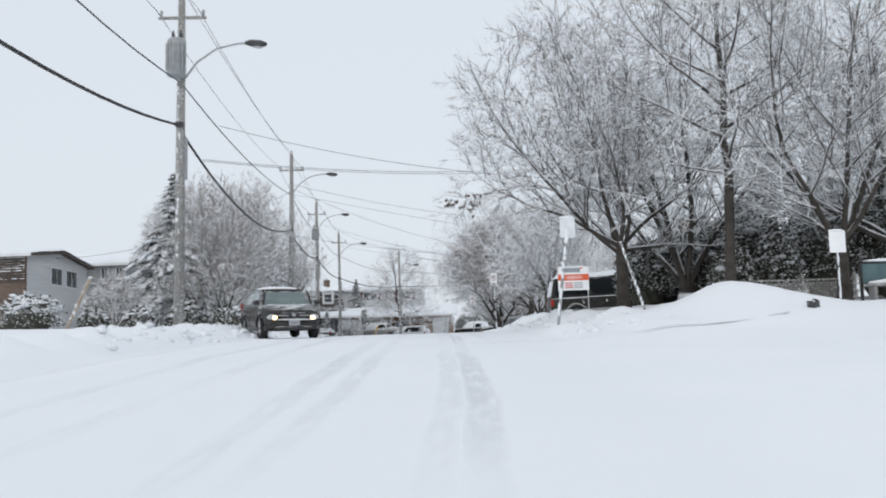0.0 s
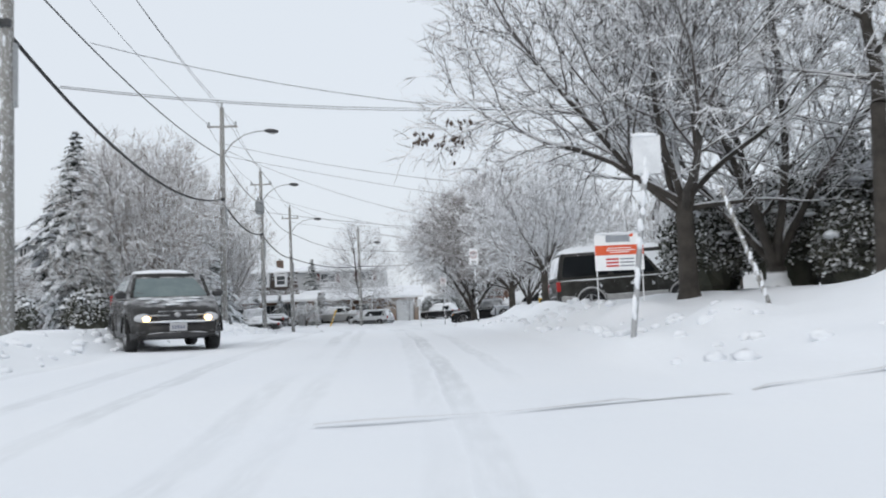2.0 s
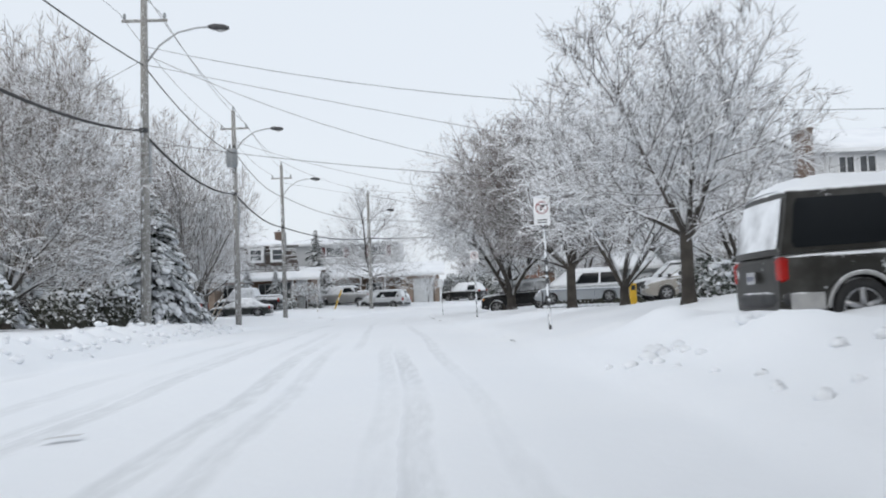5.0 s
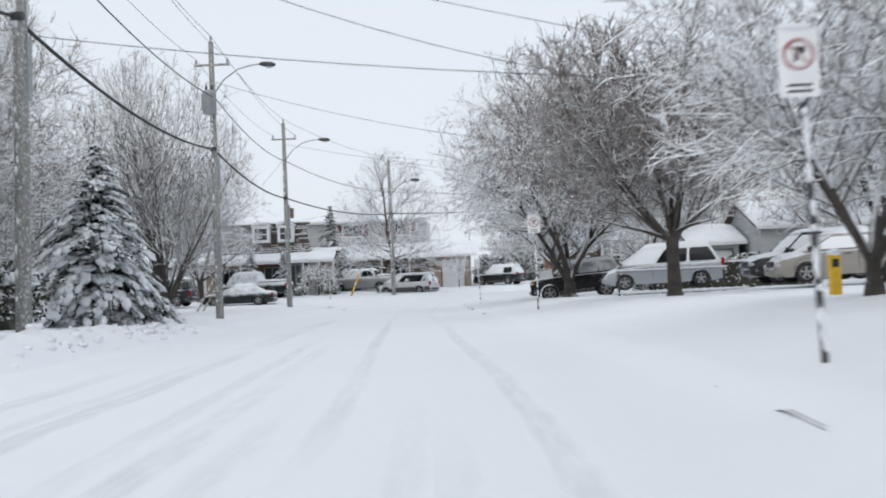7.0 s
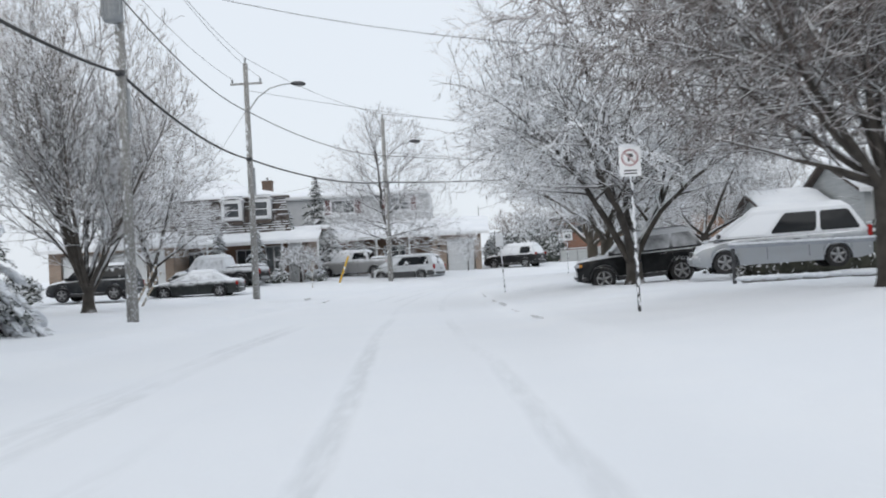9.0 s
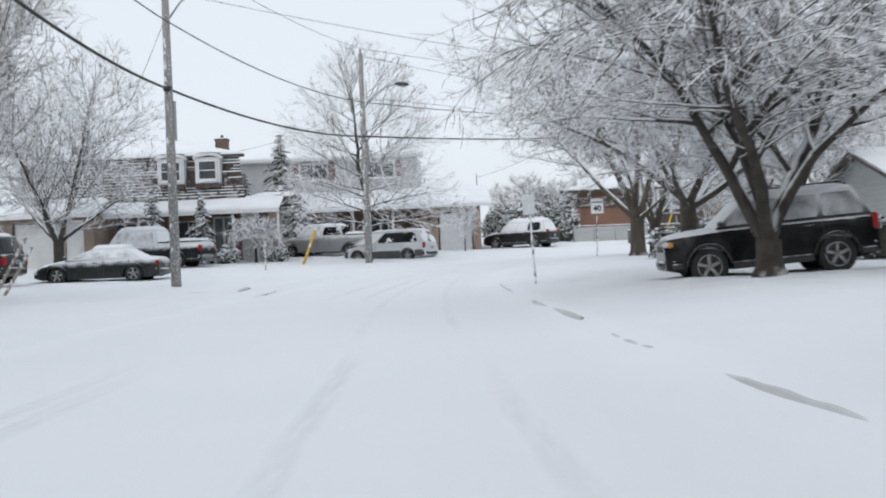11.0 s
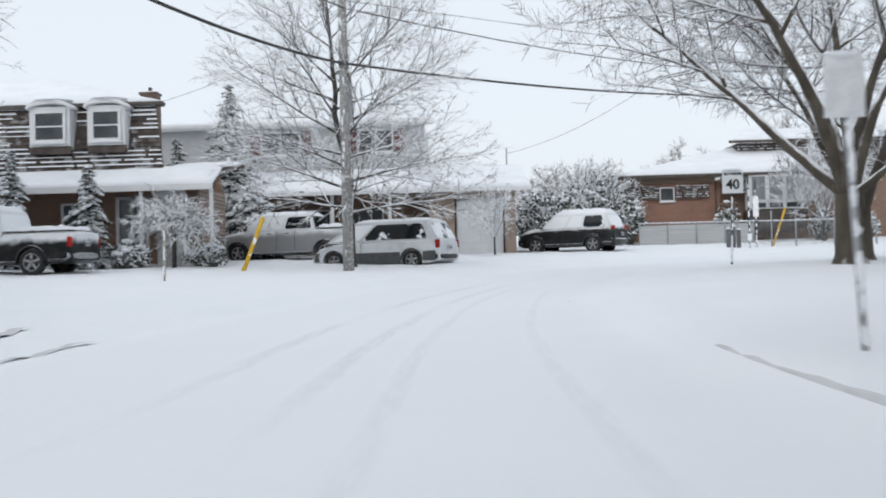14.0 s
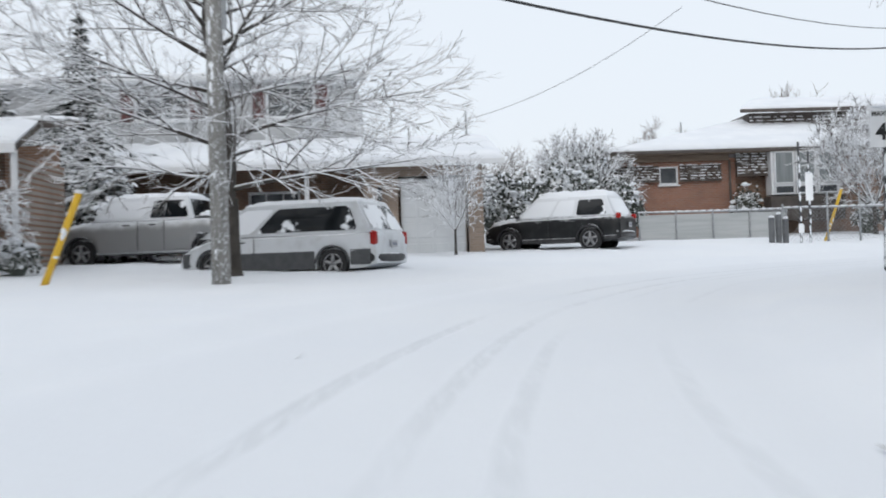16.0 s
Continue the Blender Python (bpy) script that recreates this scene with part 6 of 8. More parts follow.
def shingle_face(root, x0, x1, z0, z1, y0, lean, mat=None, holes=(), course=0.19, seed=1, name="shingle_face", taper=0.0, dab=(0.1, 0.32), cover=0.8):
    """Courses of shingles on a steep face, each tab proud of the one above; snow catches on their edges."""
    rnd = random.Random(seed)
    k = Kit()
    n = int((z1 - z0) / course)
    for j in range(n):
        z = z0 + j * course
        yy = y0 + lean * (j / n)
        cut = taper * j / n
        x = x0 + rnd.uniform(-0.2, 0)
        while x < x1 - cut:
            w = rnd.uniform(0.22, 0.38)
            a, b = max(x, x0), min(x + w - 0.012, x1 - cut)
            if b - a > 0.03 and not any(h[0] < (a + b) / 2 < h[1] and h[2] < z + course / 2 < h[3] for h in holes):
                o = rnd.uniform(0.035, 0.07)
                t = rnd.uniform(-0.012, 0.012)
                k.add([(a, yy - o, z + t), (b, yy - o, z + t), (b, yy + lean / n, z + course), (a, yy + lean / n, z + course), (a, yy + 0.05, z + t), (b, yy + 0.05, z + t)], [(0, 1, 2, 3), (0, 4, 5, 1), (0, 3, 4), (1, 5, 2)])
            x += w
    ob = part(name, k, mat or M_SHINGLE, root, "weathered brown shingles with snow in the courses", False, False)
    ob["kind"] = "stuff"
    # ledges of snow caught along the courses
    s = Kit()
    for j in range(n):
        z = z0 + j * course
        yy = y0 + lean * (j / n)
        cut = taper * j / n
        x = x0
        while x < x1 - cut:
            w = rnd.uniform(*dab)
            a, b = x, min(x + w, x1 - cut)
            if rnd.random() < cover and b - a > 0.05 and not any(h[0] - 0.1 < (a + b) / 2 < h[1] + 0.1 and h[2] < z + course / 2 < h[3] for h in holes):
                d, t = rnd.uniform(0.05, 0.085), course * rnd.uniform(0.15, 0.38)
                s.add([(a, yy - d * 0.6, z + course - 0.01), (b, yy - d * 0.6, z + course - 0.01), (b - 0.02, yy - d * 0.5, z + course + t), (a + 0.02, yy - d * 0.5, z + course + t), (a + 0.02, yy + 0.08, z + course + t), (b - 0.02, yy + 0.08, z + course + t)], [(0, 1, 2, 3), (3, 2, 5, 4)])
            x += w + rnd.uniform(0, 0.15)
    ob2 = part("shingle_snow", s, M_SNOW, root, "lines of snow along the courses", False, False)
    ob2["kind"] = "stuff"


def brick_chimney(root, x0, x1, y0, y1, z0, z1):
    k = Kit()
    k.box(((x0 + x1) / 2, (y0 + y1) / 2, (z0 + z1) / 2), (x1 - x0, y1 - y0, z1 - z0))
    k.slab(((x0 + x1) / 2, (y0 + y1) / 2, z1 + 0.04), (x1 - x0 + 0.1, y1 - y0 + 0.1, 0.10), 0.01)
    c = part("chimney", k, M_BRICK_DARK, root, "brown brick chimney")
    k = Kit()
    k.cyl(((x0 + x1) / 2, (y0 + y1) / 2, z1 + 0.08), ((x0 + x1) / 2, (y0 + y1) / 2, z1 + 0.34), 0.09, 10)
    part("flue", k, M_DARKSTEEL, c, "", True)
    k = Kit()
    k.blob(((x0 + x1) / 2, (y0 + y1) / 2, z1 + 0.10), ((x1 - x0) * 0.55, (y1 - y0) * 0.5, 0.07), 10, 4, 0.1, 3)
    part("cap_snow", k, M_SNOW, c, "", True)


# the mansard house at the end of the street
def mansard_house():
    root = thing("mansard_house", pose(0, 0, 0), "brick house with shingled mansard roof and two white dormers", "house")
    g = 2.2
    door = (-15.95, -14.85, g, 5.05)
    win = (-18.0, -16.7, 3.6, 4.9)
    part("wall", cut_wall(-26.5, -13.0, g, 5.4, 132.0, 0.25, [door, win, (-21.6, -20.2, 3.4, 4.9)]), M_BRICK, root, "brown brick wall", weld=True)
    part("side_wall", Kit().box((-13.1, 134.2, 3.8), (0.25, 4.1, 3.2)), M_BRICK, root)
    part("back_wall", Kit().box((-19.8, 136.2, 4.1), (13.4, 0.25, 3.8)), M_BRICK, root)
    window(root, *win[:2], win[2], win[3], 132.0)
    window(root, -21.6, -20.2, 3.4, 4.9, 132.0)
    d = part("front_door", Kit().box((-15.4, 132.12, 3.7), (1.1, 0.06, 2.6)), M_CURTAIN, root, "tall pale glazed entrance")
    k = Kit()
    for x in (-15.95, -15.4, -14.85):
        k.slab((x, 132.0, 3.65), (0.10, 0.14, 2.85), 0.01)
    k.slab((-15.4, 132.0, 5.02), (1.2, 0.14, 0.10), 0.01)
    part("door_frame", k, M_WPAINT, d)
    k = Kit()
    k.slab((-13.6, 130.4, 3.85), (0.85, 0.35, 2.75), 0.02)
    part("porch_pier", k, M_SIDING, root, "white boarded pier")
    k = Kit()
    k.tube([(-14.35, 131.8, 5.2), (-14.35, 131.85, 4.9), (-14.35, 131.9, 2.4)], [0.04] * 3, 8)
    part("downpipe", k, M_WPAINT, root, "", True)
    # steep shingled face with two dormers
    holes = [(-18.75, -17.1, 6.7, 8.5), (-16.7, -15.15, 6.7, 8.5)]
    k = Kit()
    k.add([(-26.5, 131.05, 5.95), (-13.95, 131.05, 5.95), (-14.4, 131.75, 8.35), (-26.0, 131.75, 8.35), (-26.5, 136.2, 5.95), (-14.5, 132.6, 5.95), (-14.6, 132.5, 8.35), (-26.0, 135.6, 8.35)],
          [(0, 1, 2, 3), (1, 5, 6, 2), (4, 0, 3, 7), (3, 2, 6, 7)])
    part("mansard", k, M_ROOFEDGE, root)
    shingle_face(root, -26.4, -13.97, 5.97, 8.30, 131.0, 0.70, holes=holes, taper=0.42, course=0.165, dab=(0.5, 2.2), cover=0.9)
    k = Kit()
    k.slab((-20.2, 131.72, 8.38), (12.2, 0.5, 0.16), 0.03)
    part("eave", k, M_ROOFEDGE, root, "dark eave board")
    sloped(root, "upper_roof", -26.4, -14.05, 131.45, 8.42, 135.5, 10.0, 0.1, 0.12, edge=0, hip0=3.5, hip1=5.8)
    for x0, x1 in ((-18.70, -17.15), (-16.65, -15.2)):
        dm = part("dormer", Kit().box(((x0 + x1) / 2, 131.35, 7.5), (x1 - x0 - 0.12, 0.9, 1.5)), M_WPAINT, root, "white dormer with an arched hood")
        xm, hw = (x0 + x1) / 2, (x1 - x0) / 2
        k = Kit()
        ring = []
        for y in (130.78, 131.9):
            ring.append([(xm + hw * 1.06 * math.cos(t), y, 8.20 + 0.30 * math.sin(t)) for t in np.linspace(0, math.pi, 13)] + [(xm + hw * 0.93 * math.cos(t), y, 8.12 + 0.22 * math.sin(t)) for t in np.linspace(math.pi, 0, 13)])
        k.sheet([r + r[:1] for r in ring])
        k.f += [tuple(range(27)), tuple(range(53, 26, -1))]
        part("hood", k, M_WPAINT, dm, "arched snow-white hood", True)
        window(dm, x0 + 0.18, x1 - 0.18, 6.98, 8.12, 130.86, 0.11, 0, 1, inset=0.02)
        k = Kit()
        k.slab((xm, 130.98, 6.72), (x1 - x0 - 0.1, 0.20, 0.28), 0.02)
        part("apron", k, M_SHINGLE, dm, "dark shingled apron")
        k = Kit()
        k.blob((xm, 131.2, 8.50), (hw * 0.95, 0.5, 0.09), 12, 4, 0.1, 4)
        part("hood_snow", k, M_SNOW, dm, "", True)
    # porch roof, thick with snow
    sloped(root, "porch_roof", -24.4, -11.9, 129.6, 5.28, 131.1, 5.92, 0.16, 0.13, edge=1)
    sloped(root, "side_roof", -13.9, -11.6, 131.2, 5.98, 133.5, 6.28, 0.14, 0.12, edge=0)
    for x in (-23.6, -19.4, -14.4, -12.0):
        part("porch_post", Kit().slab((x, 129.75, 3.75), (0.12, 0.12, 2.95), 0.015), M_WPAINT, root)


mansard_house()


def left_garage():
    root = thing("garage_wing", pose(0, 0, 0), "low garage wing with white doors and snowy roof", "garage")
    g = 2.3
    part("wall", cut_wall(-29.5, -21.25, g, 5.2, 128.2, 0.25, [(-28.6, -26.2, g, 4.9), (-25.4, -23.0, g, 4.9), (-22.75, -21.8, g, 5.0)]), M_BRICK_TAN, root, weld=True)
    part("side_wall", Kit().box((-21.37, 130.1, 3.75), (0.25, 3.6, 2.9)), M_BRICK_TAN, root)
    garage_door(root, -28.6, -26.2, g, 4.9, 128.25)
    garage_door(root, -25.4, -23.0, g, 4.9, 128.25)
    d = part("side_door", Kit().box((-22.27, 128.3, 3.65), (0.95, 0.06, 2.7)), M_GDOOR, root, "white door")
    k = Kit()
    k.blob((-21.95, 128.24, 3.5), (0.03, 0.03, 0.03), 8, 5)
    part("door_knob", k, M_STEEL, d, "", True)
    sloped(root, "roof", -30.0, -20.75, 127.4, 5.32, 131.8, 6.3, 0.16, 0.2, hip1=0.8)


left_garage()


# the two-storey house beside it
def two_storey_house():
    root = thing("two_storey_house", pose(0, 0, 0), "two-storey house with white siding, red shutters and a garage", "house")
    g = 2.5
    part("garage_wall", cut_wall(-4.85, -1.2, g, 5.42, 139.0, 0.25, [(-3.72, -1.75, g, 5.02)]), M_BRICK_TAN, root, "tan brick wall", weld=True)
    part("garage_side_wall", Kit().box((-1.32, 142.1, 3.95), (0.25, 5.7, 2.9)), M_BRICK_TAN, root)
    part("garage_inner_wall", Kit().box((-4.72, 140.4, 3.95), (0.25, 2.5, 2.9)), M_BRICK_TAN, root)
    garage_door(root, -3.72, -1.75, g, 5.02, 139.05)
    part("porch_wall", cut_wall(-18.0, -4.85, g, 6.2, 141.6, 0.25, [(-8.7, -7.0, 3.4, 4.95), (-11.6, -9.4, 3.4, 4.95)]), M_BRICK, root, "dark brick wall under the porch", weld=True)
    window(root, -8.7, -7.0, 3.4, 4.95, 141.6, 0.08, 2)
    window(root, -11.6, -9.4, 3.4, 4.95, 141.6, 0.08, 2)
    for x in (-6.55, -9.0, -12.0):
        k = Kit()
        k.slab((x, 138.85, 4.0), (0.14, 0.14, 3.0), 0.015)
        part("porch_post", k, M_WPAINT, root, "white post")
    sloped(root, "lower_roof", -12.6, -0.55, 138.35, 5.52, 144.9, 6.95, 0.12, 0.11)
    sloped(root, "lower_roof", -17.8, -12.6, 138.9, 5.45, 144.9, 6.9, 0.14, 0.16)
    for sx in (-4.35,):
        k = Kit()
        k.slab((sx, 138.85, 4.55), (0.14, 0.16, 0.34), 0.03)
        k.cyl((sx, 138.85, 4.72), (sx, 138.85, 4.82), 0.10, 10, 0.03)
        part("wall_lantern", k, M_DARKSTEEL, root, "black wall lantern")
    wins = [(-13.15, -11.2, 7.85, 9.0), (-8.45, -6.7, 7.85, 9.0)]
    part("upper_wall", cut_wall(-18.2, -5.2, 6.2, 9.2, 145.0, 0.25, wins), M_SIDING_OLD, root, "pale grey horizontal siding", weld=True)
    part("upper_side_wall", Kit().box((-5.32, 148.6, 7.8), (0.25, 7.0, 2.8)), M_SIDING, root)
    part("upper_side_wall", Kit().box((-18.08, 148.6, 5.9), (0.25, 7.0, 6.6)), M_SIDING, root)
    k = Kit()
    for i in range(18):
        k.box((-11.7, 144.992, 6.5 + i * 0.15), (12.9, 0.02, 0.012))
    part("siding_lap", k, M_GREYSIDE, root)
    for w in wins:
        wi = window(root, *w, 145.0, 0.08, 1, 0)
        for x0, x1 in ((w[0] - 0.47, w[0] - 0.04), (w[1] + 0.04, w[1] + 0.47)):
            sh = part("shutter", Kit().slab(((x0 + x1) / 2, 144.97, (w[2] + w[3]) / 2), (x1 - x0, 0.05, w[3] - w[2]), 0.01), M_SHUTTER, wi, "dark red shutter")
    k = Kit()
    k.slab((-11.7, 144.75, 9.20), (13.8, 0.7, 0.10), 0.02)
    part("soffit", k, M_WPAINT, root)
    sloped(root, "upper_roof", -18.7, -4.7, 144.4, 9.34, 149.5, 10.2, 0.10, 0.12, hip0=3, hip1=3)
    brick_chimney(root, -17.95, -17.2, 141.6, 142.3, 2.4, 10.45)
    k = Kit()
    k.cyl((-1.25, 145.0, 6.6), (-1.25, 145.0, 7.85), 0.035, 8)
    part("service_mast", k, M_STEEL, root, "", True)


two_storey_house()


# the brick house past the bend
def bend_house():
    root = thing("brick_house", pose(0, 0, 0), "red brick house with snowy shingle bands and a bay window", "house")
    g = 2.7
    part("wall", cut_wall(4.9, 10.2, g, 6.4, 150.0, 0.25, [(7.0, 7.8, 5.35, 6.1)]), M_BRICK_RED, root, "red brick wall", weld=True)
    part("end_wall", Kit().box((5.02, 154.2, 4.55), (0.25, 8.0, 3.7)), M_BRICK_RED, root)
    part("wall", cut_wall(10.2, 20.0, g, 6.4, 150.4, 0.25, []), M_BRICK, root, "brown brick wall", weld=True)
    window(root, 7.0, 7.8, 5.35, 6.1, 150.0, 0.07, 0)
    shingle_face(root, 5.0, 7.0, 5.45, 6.15, 149.9, 0.05, course=0.115, seed=5, cover=0.96, dab=(0.12, 0.34))
    shingle_face(root, 7.85, 9.6, 5.45, 6.15, 149.9, 0.05, course=0.115, seed=6, cover=0.96, dab=(0.12, 0.34))
    shingle_face(root, 10.2, 11.5, 5.6, 6.65, 149.75, 0.12, course=0.115, seed=7, cover=0.96, dab=(0.12, 0.34))
    # bay window
    k = Kit()
    k.slab((12.95, 149.7, 4.2), (3.1, 0.9, 1.0), 0.03)
    part("bay_base", k, M_ROOFEDGE, root)
    bay = part("bay_window", Kit().slab((12.95, 149.75, 5.70), (2.9, 0.7, 1.9), 0.02), M_WPAINT, root, "white bay window with pale curtains")
    for i in range(3):
        window(bay, 11.62 + i * 0.9, 12.46 + i * 0.9, 5.2, 6.55, 149.36, 0.07, 0, 0, glass=M_CURTAIN, sill=False, inset=0.02)
        window(bay, 11.62 + i * 0.9, 12.46 + i * 0.9, 4.78, 5.16, 149.36, 0.06, 0, 0, sill=False, inset=0.02)
    k = Kit()
    k.tube([(9.95, 149.9, 6.3), (9.95, 149.9, 3.0)], [0.05, 0.05], 8)
    part("downpipe", k, M_ROOFEDGE, root, "", True)
    k = Kit()
    k.slab((10.0, 149.62, 6.60), (10.6, 0.66, 0.10), 0.02)
    part("soffit", k, M_BROWNTRIM, root, "brown boarded soffit")
    sloped(root, "roof", 4.6, 16.5, 149.3, 6.70, 155.5, 8.75, 0.10, 0.13, hip0=8.6, hip1=2.4, edge=0, mat=M_BROWNTRIM)
    k = Kit()
    k.add([(4.6, 149.3, 6.78), (4.6, 161.5, 6.78), (13.2, 155.5, 8.86), (4.6, 149.3, 6.60), (4.6, 161.5, 6.60), (13.2, 155.5, 8.60)], [(0, 2, 1), (3, 4, 5), (0, 1, 4, 3), (1, 2, 5, 4), (2, 0, 3, 5)])
    part("hip_roof", k, M_SNOW, root, "hipped roof end under snow")
    part("frieze", Kit().slab((7.4, 149.86, 6.42), (5.0, 0.12, 0.28), 0.01), M_BROWNTRIM, root, "brown frieze board")
    # upper storey behind
    k = Kit()
    k.box((17.3, 155.6, 7.3), (10.4, 4.0, 2.8))
    part("upper_wall", k, M_ROOFEDGE, root)
    shingle_face(root, 12.1, 22.5, 6.4, 8.6, 153.4, 0.25, course=0.15, seed=8, cover=0.95, dab=(0.15, 0.45))
    sloped(root, "upper_roof", 11.5, 23.0, 153.0, 8.80, 157.5, 9.8, 0.12, 0.16, hip0=2, hip1=2, edge=0)
    k = Kit()
    k.cyl((8.6, 152.2, 7.4), (8.6, 152.2, 8.2), 0.035, 8)
    part("service_mast", k, M_STEEL, root, "", True)


bend_house()


def plain_house(name, label, x0, x1, y, deep, z0, eave, ridge, wall, wins=(), doors=(), chimney=None, gable=False, garage=None):
    root = thing(name, pose(0, 0, 0), label, "house")
    holes = [*wins, *doors] + ([garage] if garage else [])
    part("wall", cut_wall(x0, x1, z0, eave, y, 0.25, holes), wall, root, weld=True)
    for x in (x0 + 0.12, x1 - 0.12):
        k = Kit()
        k.add([(x - 0.12, y + 0.25, z0), (x - 0.12, y + deep, z0), (x - 0.12, y + deep, eave), (x - 0.12, y + deep / 2, ridge - 0.1), (x - 0.12, y + 0.25, eave)], [(0, 1, 2, 3, 4)])
        k.add([(x + 0.12, y + 0.25, z0), (x + 0.12, y + deep, z0), (x + 0.12, y + deep, eave), (x + 0.12, y + deep / 2, ridge - 0.1), (x + 0.12, y + 0.25, eave)], [(4, 3, 2, 1, 0)])
        k.f += [(i, 5 + i, 5 + (i + 1) % 5, (i + 1) % 5) for i in range(5)]
        part("gable_wall", k, wall, root)
    for w in wins:
        window(root, *w, y, 0.08, 1)
    for d in doors:
        part("door", Kit().slab(((d[0] + d[1]) / 2, y + 0.12, (d[2] + d[3]) / 2), (d[1] - d[0], 0.05, d[3] - d[2]), 0.01), M_WPAINT, root)
    if garage:
        garage_door(root, *garage, y + 0.05)
    sloped(root, "roof", x0 - 0.4, x1 + 0.4, y - 0.5, eave - 0.02, y + deep / 2, ridge, 0.14, 0.18)
    sloped(root, "roof", x0 - 0.4, x1 + 0.4, y + deep + 0.5, eave - 0.02, y + deep / 2, ridge, 0.14, 0.18)
    if chimney:
        brick_chimney(root, *chimney)
    return root


WHITE = plain_house("white_house", "white-sided house with brick front and snowy roof", -34.0, -25.6, 67.7, 9.8, 2.0, 7.1, 7.7, M_SIDING)
part("brick_front", Kit().slab((-29.8, 67.62, 4.55), (8.3, 0.14, 5.0), 0.02), M_BRICK_DARK, WHITE, "dark brick front")
shingle_face(WHITE, -33.9, -25.7, 5.4, 7.0, 67.5, 0.05, course=0.16, seed=21, cover=0.85, dab=(0.3, 1.2))
for y0, y1 in ((71.2, 72.9), (73.7, 75.5)):
    ym = (y0 + y1) / 2
    sw = part("side_window", Kit().slab((-25.58, ym, 6.02), (0.08, y1 - y0 + 0.16, 1.2), 0.02), M_WPAINT, WHITE, "dark two-pane window")
    for sy in (-1, 1):
        part("pane", Kit().box((-25.54, ym + sy * (y1 - y0) * 0.25, 6.02), (0.012, (y1 - y0) * 0.46, 1.02)), M_PANE, sw)
PALE = plain_house("pale_house", "pale sided house with snowy roof and porch", -33.4, -23.3, 79.0, 7.0, 2.0, 7.45, 8.5, M_SIDING_OLD, [(-24.1, -23.55, 6.35, 7.2), (-25.15, -24.6, 6.35, 7.2)], doors=[(-24.6, -23.7, 2.4, 4.5)])
sloped(PALE, "porch_roof", -25.3, -22.3, 78.1, 4.75, 78.98, 5.05, 0.12, 0.16)
for x in (-25.0, -22.6):
    part("porch_post", Kit().slab((x, 78.2, 3.3), (0.12, 0.12, 2.8), 0.015), M_WPAINT, PALE)
plain_house("white_bungalow", "white house with a brick chimney and snowy roof", 17.3, 29.0, 84.0, 9.0, 1.5, 8.8, 10.3, M_SIDING, [(19.1, 19.95, 7.6, 8.5), (20.1, 21.0, 7.6, 8.5)], chimney=(16.9, 17.7, 83.2, 83.9, 1.7, 9.7))
plain_house("grey_bungalow", "grey bungalow with overhanging snowy roof", 16.0, 27.0, 108.0, 9.0, 1.8, 5.2, 6.9, M_GREYSIDE, [(18.6, 20.4, 3.4, 4.7)], doors=[(17.0, 17.9, 2.2, 4.3)])
plain_house("small_garage", "small grey garage with a snowy roof", 12.6, 15.4, 111.0, 6.0, 1.8, 4.5, 5.6, M_GREYSIDE, garage=(13.0, 15.0, 2.0, 4.0))
plain_house("brown_house", "brown brick house behind the spruce", -41.0, -28.0, 92.0, 9.0, 1.8, 4.9, 6.6, M_BRICK, [(-35.5, -33.8, 3.2, 4.4), (-31.0, -29.2, 3.2, 4.4)])


# ---------------------------------------------------------------- shrubs and hedges
for i, (x, y, w, d, h) in enumerate(((7.0, 39.6, 1.9, 1.7, 2.3), (8.6, 38.8, 2.2, 1.8, 2.7), (10.4, 39.4, 2.3, 1.9, 3.3), (12.3, 37.6, 2.4, 2.0, 3.8), (14.3, 37.0, 2.5, 2.0, 4.3), (16.4, 36.6, 2.6, 2.1, 4.4), (9.5, 41.0, 2.4, 2.0, 3.0), (13.4, 40.5, 2.8, 2.0, 4.6), (11.4, 42.5, 3.0, 2.2, 4.4), (15.6, 41.5, 3.2, 2.4, 5.4), (18.6, 39.5, 3.2, 2.4, 5.6), (7.9, 42.0, 2.2, 1.8, 2.4), (7.3, 40.6, 1.6, 1.5, 1.9), (9.2, 36.6, 1.5, 1.4, 1.9), (10.6, 36.9, 1.6, 1.5, 2.2))):
    shrub("cedar", "dark green cedar with pads of snow", (x, y, on_land(x, y) - 0.1), (w, d, h), 200 + i, 6000, 0.085)["group"] = "cedar hedge"
shrub("clipped_hedge", "clipped dark hedge under a layer of snow", (7.1, 112.4, on_land(7.1, 112.4) - 0.05), (5.2, 1.7, 1.15), 211, 4200, 0.10, None, True, "hedge")
shrub("clipped_hedge", "low dark hedge behind parked cars, snow on top", (11.0, 95.5, on_land(11.0, 95.5) - 0.05), (8.0, 1.5, 1.5), 213, 4200, 0.11, None, True, "hedge")
shrub("clipped_hedge", "snowy hedge along the bungalow garden", (12.0, 104.5, on_land(12.0, 104.5) - 0.05), (8.0, 1.5, 1.25), 217, 4200, 0.11, None, True, "hedge")
M_WHITEBUSH = surface("frosted_foliage", (0.05, 0.06, 0.05), (0.12, 0.13, 0.11), 0.85, 3.0, 40, 0.3, snow=(-0.1, 0.3), snow_scale=2.0)
for i, (x, y, w, h) in enumerate(((0.4, 146.5, 3.0, 2.6), (2.6, 147.0, 3.2, 3.0), (4.6, 147.4, 2.6, 2.4), (3.7, 147.9, 2.6, 3.5))):
    shrub("shrub", "large bush frosted white with snow", (x, y, on_land(x, y)), (w, 2.2, h), 230 + i, 2400, 0.15, M_WHITEBUSH)
